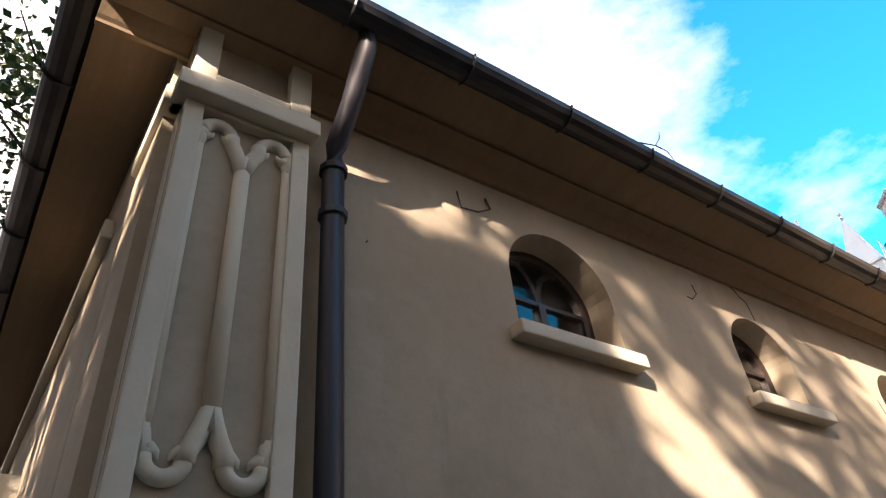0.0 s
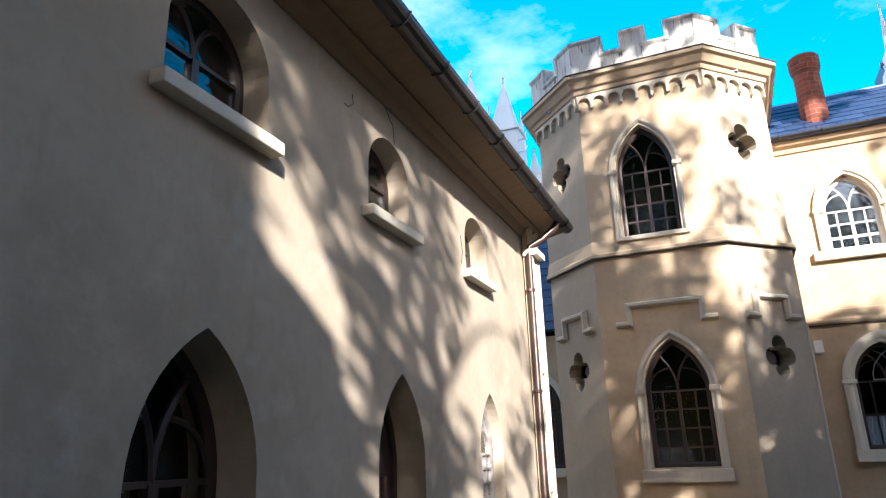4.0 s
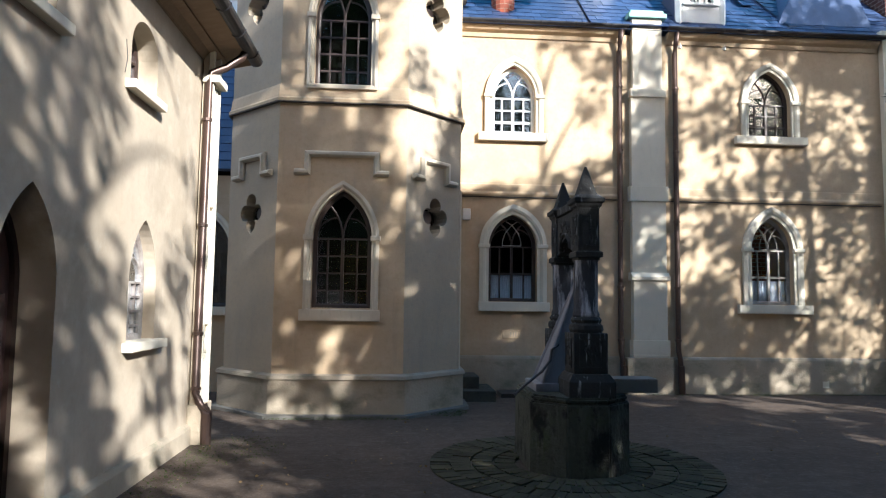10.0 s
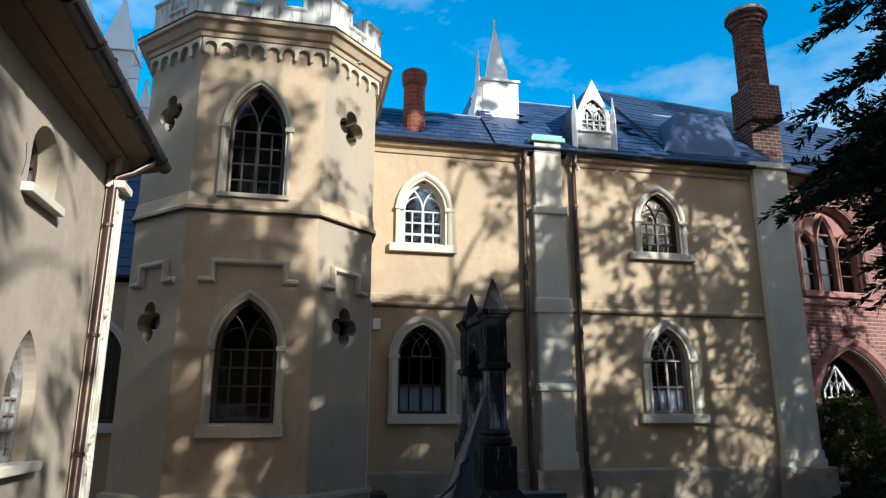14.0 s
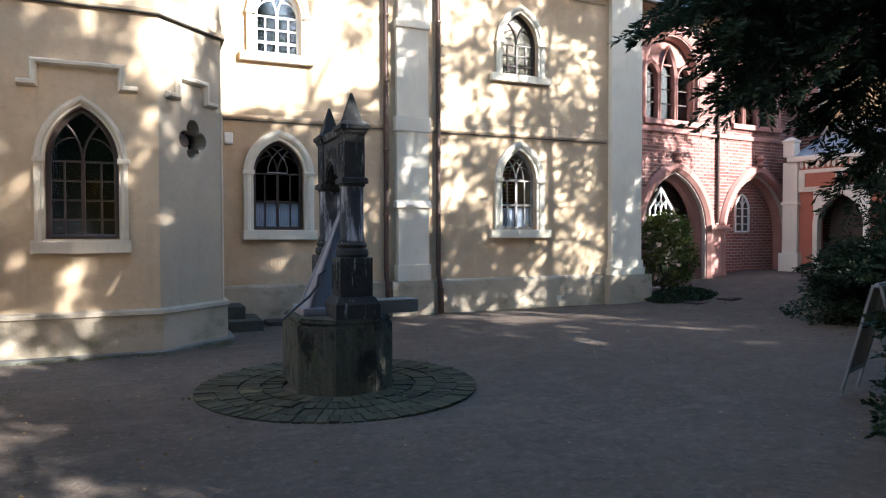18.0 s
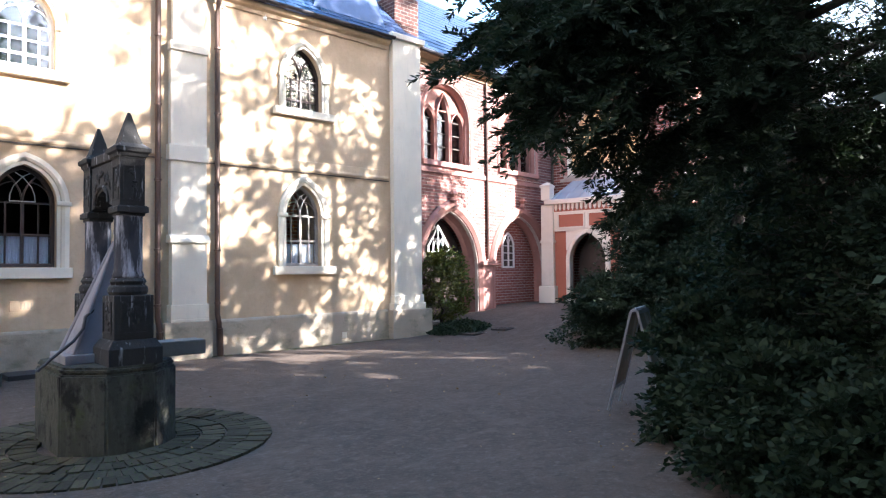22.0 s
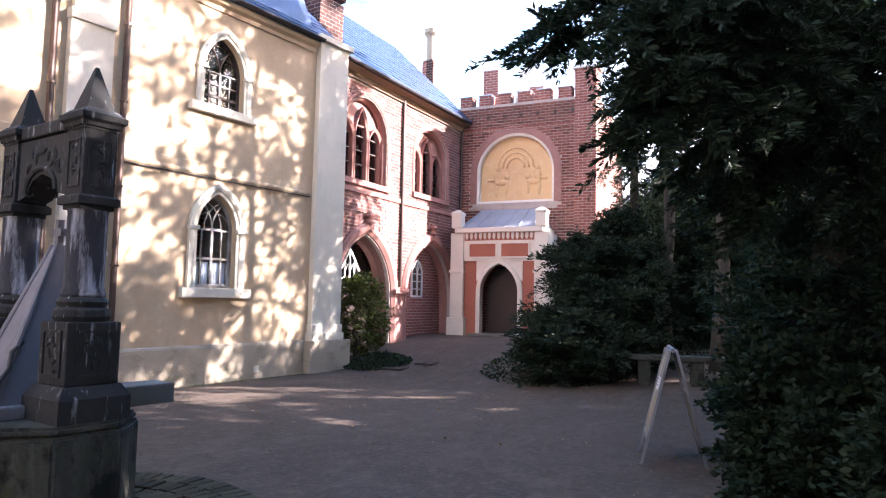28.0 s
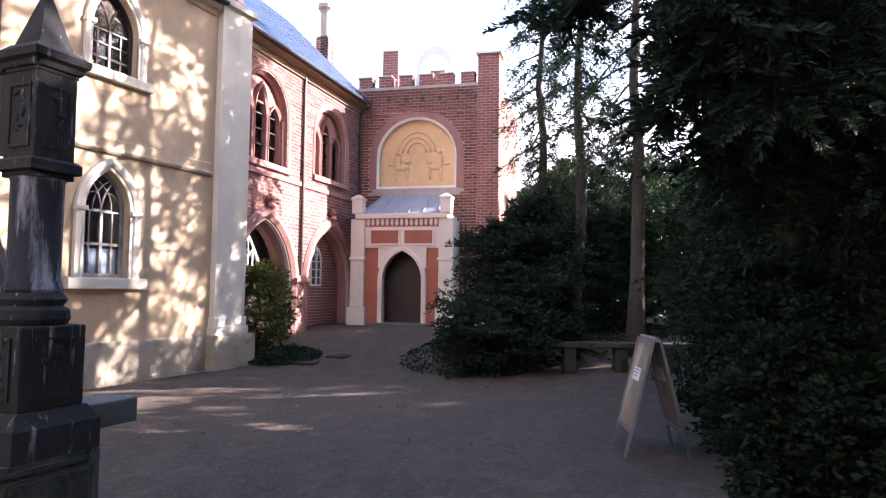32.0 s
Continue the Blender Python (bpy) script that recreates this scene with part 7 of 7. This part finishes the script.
def ground_leaves(name, label, mat, spots, count, size, seed, height=0.12, flatness=0.5):
    rng = np.random.default_rng(seed)
    k = rng.integers(0, len(spots), count)
    s = np.array(spots)[k]
    a, r = rng.uniform(0, 2 * math.pi, count), np.sqrt(rng.uniform(0, 1, count))
    x, y = s[:, 0] + r * s[:, 2] * np.cos(a), s[:, 1] + r * s[:, 3] * np.sin(a)
    z = np.array([ground_z(p, q) for p, q in zip(x, y)]) + 0.012 + rng.uniform(0, 1, count) * height * (1 - r**2)
    d = rng.normal(size=(count, 3))
    d[:, 2] = np.abs(d[:, 2]) * (1 - flatness) + 0.05
    ob = leaf_mesh(name, np.stack([x, y, z], 1), d, size, mat, None, 1.2, label, seed)
    return tagged(ob, category="ground cover", kind="stuff")


ground_leaves("ivy_ground_cover", "dark ivy covering the ground under the trees", IVY,
              [(11.5, 9.5, 2.0, 1.6), (14.0, 9.0, 2.5, 2.0), (9.5, 4.5, 3.0, 1.3), (6.8, 3.6, 2.6, 1.5), (5.2, 2.6, 1.6, 1.6), (10.2, 13.3, 0.8, 0.7), (13.0, 5.0, 3.5, 2.5), (17.0, 9.0, 3.0, 3.0)], 26000, 0.05, 7, 0.22)
ground_leaves("fallen_leaves", "scattered fallen brown leaves on the earth", LITTER, [(3.0, 6.0, 8.0, 5.0), (8.0, 9.5, 4.0, 3.5), (6.0, 5.0, 2.5, 1.5), (-1.0, 8.0, 2.0, 3.0)], 420, 0.028, 8, 0.004, 0.9)
ground_leaves("pebbles_and_twigs", "scattered pebbles and crumbs of earth", SOIL, [(2.0, 6.5, 6.0, 5.0), (7.0, 9.0, 4.0, 4.0)], 1500, 0.012, 9, 0.003, 0.8)

ground_leaves("moss_tufts", "green moss and low weeds along the wall foot", MOSS, [(6.5, 13.55, 2.2, 0.10), (2.9, 13.6, 0.7, 0.10), (-2.5, 7.8, 0.22, 1.6), (-2.2, 9.2, 0.5, 0.7), (-1.3, 11.0, 1.0, 0.10), (1.2, 8.6, 1.35, 1.35), (5.5, 13.5, 3.3, 0.10), (0.2, 11.6, 0.3, 0.4)], 5200, 0.013, 12, 0.012, 0.7)

# ---- paving round the well, laid last ----
ring_ = thing("well_paving", pose(1.2, 8.5, 0), "ring of mossy worn paving stones set round the well", "paving", kind="structure")
pm = bpy.data.meshes.new("paving_stone")
bm = box(bmesh.new(), -0.5, 0.5, -0.5, 0.5, -0.06, 0.0)
bm.to_mesh(pm)
bm.free()
pm.materials.append(PAVER)
rnd = random.Random(11)
for row, (r, n) in enumerate(((0.66, 44), (0.88, 58), (1.10, 72), (1.30, 86))):
    for i in range(n):
        a = 2 * math.pi * (i + 0.5 * (row % 2)) / n
        ob = new("paving_stone", pm)
        ob.parent = ring_
        ob.matrix_basis = Matrix.Translation((r * 1.0 * math.cos(a), r * 1.02 * math.sin(a), 0.014 + rnd.uniform(-0.006, 0.005))) @ Matrix.Rotation(a, 4, "Z") @ Matrix.Rotation(rnd.uniform(-0.04, 0.04), 4, "X") @ Matrix.Diagonal((0.205 + rnd.uniform(-0.015, 0), 2 * math.pi * r / n - 0.009, 1, 1))
# slates
slope_slates(range_, Matrix.Translation((2.95, 0, 0)) @ SLOPE, 6.3, 3.0, many=230, holes=((0.2, 0.95, 1.2, 3.0), (2.55, 3.55, 1.0, 2.4)))
slope_slates(range_, Matrix.Translation((-2.6, 0, 0)) @ SLOPE, 5.5, 1.6, many=70)
slope_slates(wing, WS, 9.5, 4.2, 0.32, 0.24, many=0)
slope_slates(range_, LSLOPE, 6.0, 5.2, 0.3, 0.22, many=0)


# bricks standing a little proud of the mortar
unit = bpy.data.meshes.new("brick")
bm = box(bmesh.new(), -0.5, 0.5, -1.0, 0.0, -0.5, 0.5)
bm.to_mesh(unit)
bm.free()
unit.materials.append(BRICKPIECE)
unit_pale = unit.copy()
unit_pale.materials[0] = BRICKPIECE_PALE


def inside(u, z, w, grow):
    """Whether a place lies in a pointed opening grown by so much."""
    u0, u1, z0, zs, zt = w
    c, h = (u0 + u1) / 2, (u1 - u0) / 2 + grow
    d = abs(u - c)
    if z < z0 - grow or d > h:
        return False
    return z < zs or z < zs + (zt + grow - zs) * math.sqrt(max(0.0, 1 - (d / h) ** 1.6))


def brick_skin(house, u0, u1, z0, z1, openings, first, course=0.085, length=0.25, label="", piece=unit, rest=BRICKS):
    """Courses in running bond; those in the stretch `first` are pieces of their own."""
    rnd_ = random.Random(5)
    V, Fc = [], []
    rows_ = int((z1 - z0) / course)
    singles = 0
    for r in range(rows_):
        zc = z0 + (r + 0.5) * course
        u = u0 - (length / 2 if r % 2 else 0)
        while u < u1:
            a, b = max(u + 0.007, u0), min(u + length - 0.007, u1)
            u += length
            if b - a < 0.04:
                continue
            c = (a + b) / 2
            if any(inside(c, zc, w, g) for w, g in openings):
                continue
            proud = 0.007 + rnd_.uniform(0, 0.006)
            hz = course / 2 - 0.0095
            if singles < 290 and first[0] < c < first[1] and first[2] < zc < first[3]:
                ob = new("brick", piece)
                ob.parent = house
                ob.matrix_basis = Matrix.Translation((c, 0.001, zc)) @ Matrix.Diagonal((b - a, proud, 2 * hz, 1))
                singles += 1
                continue
            n = len(V)
            V += [(x, y, z) for y in (-proud, 0.001) for x, z in ((a, zc - hz), (b, zc - hz), (b, zc + hz), (a, zc + hz))]
            Fc += [(n, n + 1, n + 2, n + 3), (n, n + 4, n + 5, n + 1), (n + 1, n + 5, n + 6, n + 2), (n + 2, n + 6, n + 7, n + 3), (n + 3, n + 7, n + 4, n)]
    me = bpy.data.meshes.new("brickwork")
    me.from_pydata(V, [], Fc)
    me.materials.append(rest)
    ob = new("brickwork", me)
    ob.parent = house
    tagged(ob, label, kind="stuff")


brick_skin(gate, -0.08, 3.54, 0.4, GT, [(TYM, 0.20), ((1.1, 2.3, 0.3, 1.8, 2.7), 0.0)], (0.0, 3.5, 4.25, 6.6), label="courses of dark red brick in pale mortar")
brick_skin(wing, -7.4, 0.0, 0.25, WE - 0.2, [(w, 0.22) for w in (A1, A2)] + [(w, 0.10) for w in (B1, B2)] + [((-9.2, -7.0, 0.2, 1.5, 3.02), 0.22)], (-6.5, -0.5, 3.1, 4.3), label="courses of red brick in pale mortar", piece=unit_pale, rest=BRICKS_PALE)

# curved bricks of the tall chimney
bm = bmesh.new()
lo = [[bm.verts.new((r * math.sin(a), -r * math.cos(a), z)) for a in (-0.36, -0.12, 0.12, 0.36)] for r, z in ((0.34, -0.043), (0.36, -0.043), (0.36, 0.043), (0.34, 0.043))]
for j in range(4):
    q = (j + 1) % 4
    for i in range(3):
        bm.faces.new((lo[j][i], lo[j][i + 1], lo[q][i + 1], lo[q][i]))
for i in (0, 3):
    bm.faces.new([lo[j][i] for j in range(4)])
bmesh.ops.recalc_face_normals(bm, faces=bm.faces[:])
curved = bpy.data.meshes.new("curved_brick")
bm.to_mesh(curved)
bm.free()
curved.materials.append(BRICKPIECE_DARK)
for c in range(18):
    grow = 1.0 + 0.10 * max(0, c - 14) ** 1.3
    for k in range(8):
        b = new("brick", curved)
        b.parent = tall
        b.matrix_basis = Matrix.Translation((0, 0, 0.22 + c * 0.112)) @ Matrix.Rotation((k + 0.5 * (c % 2)) * math.pi / 4, 4, "Z") @ Matrix.Diagonal((grow, grow, 1, 1))
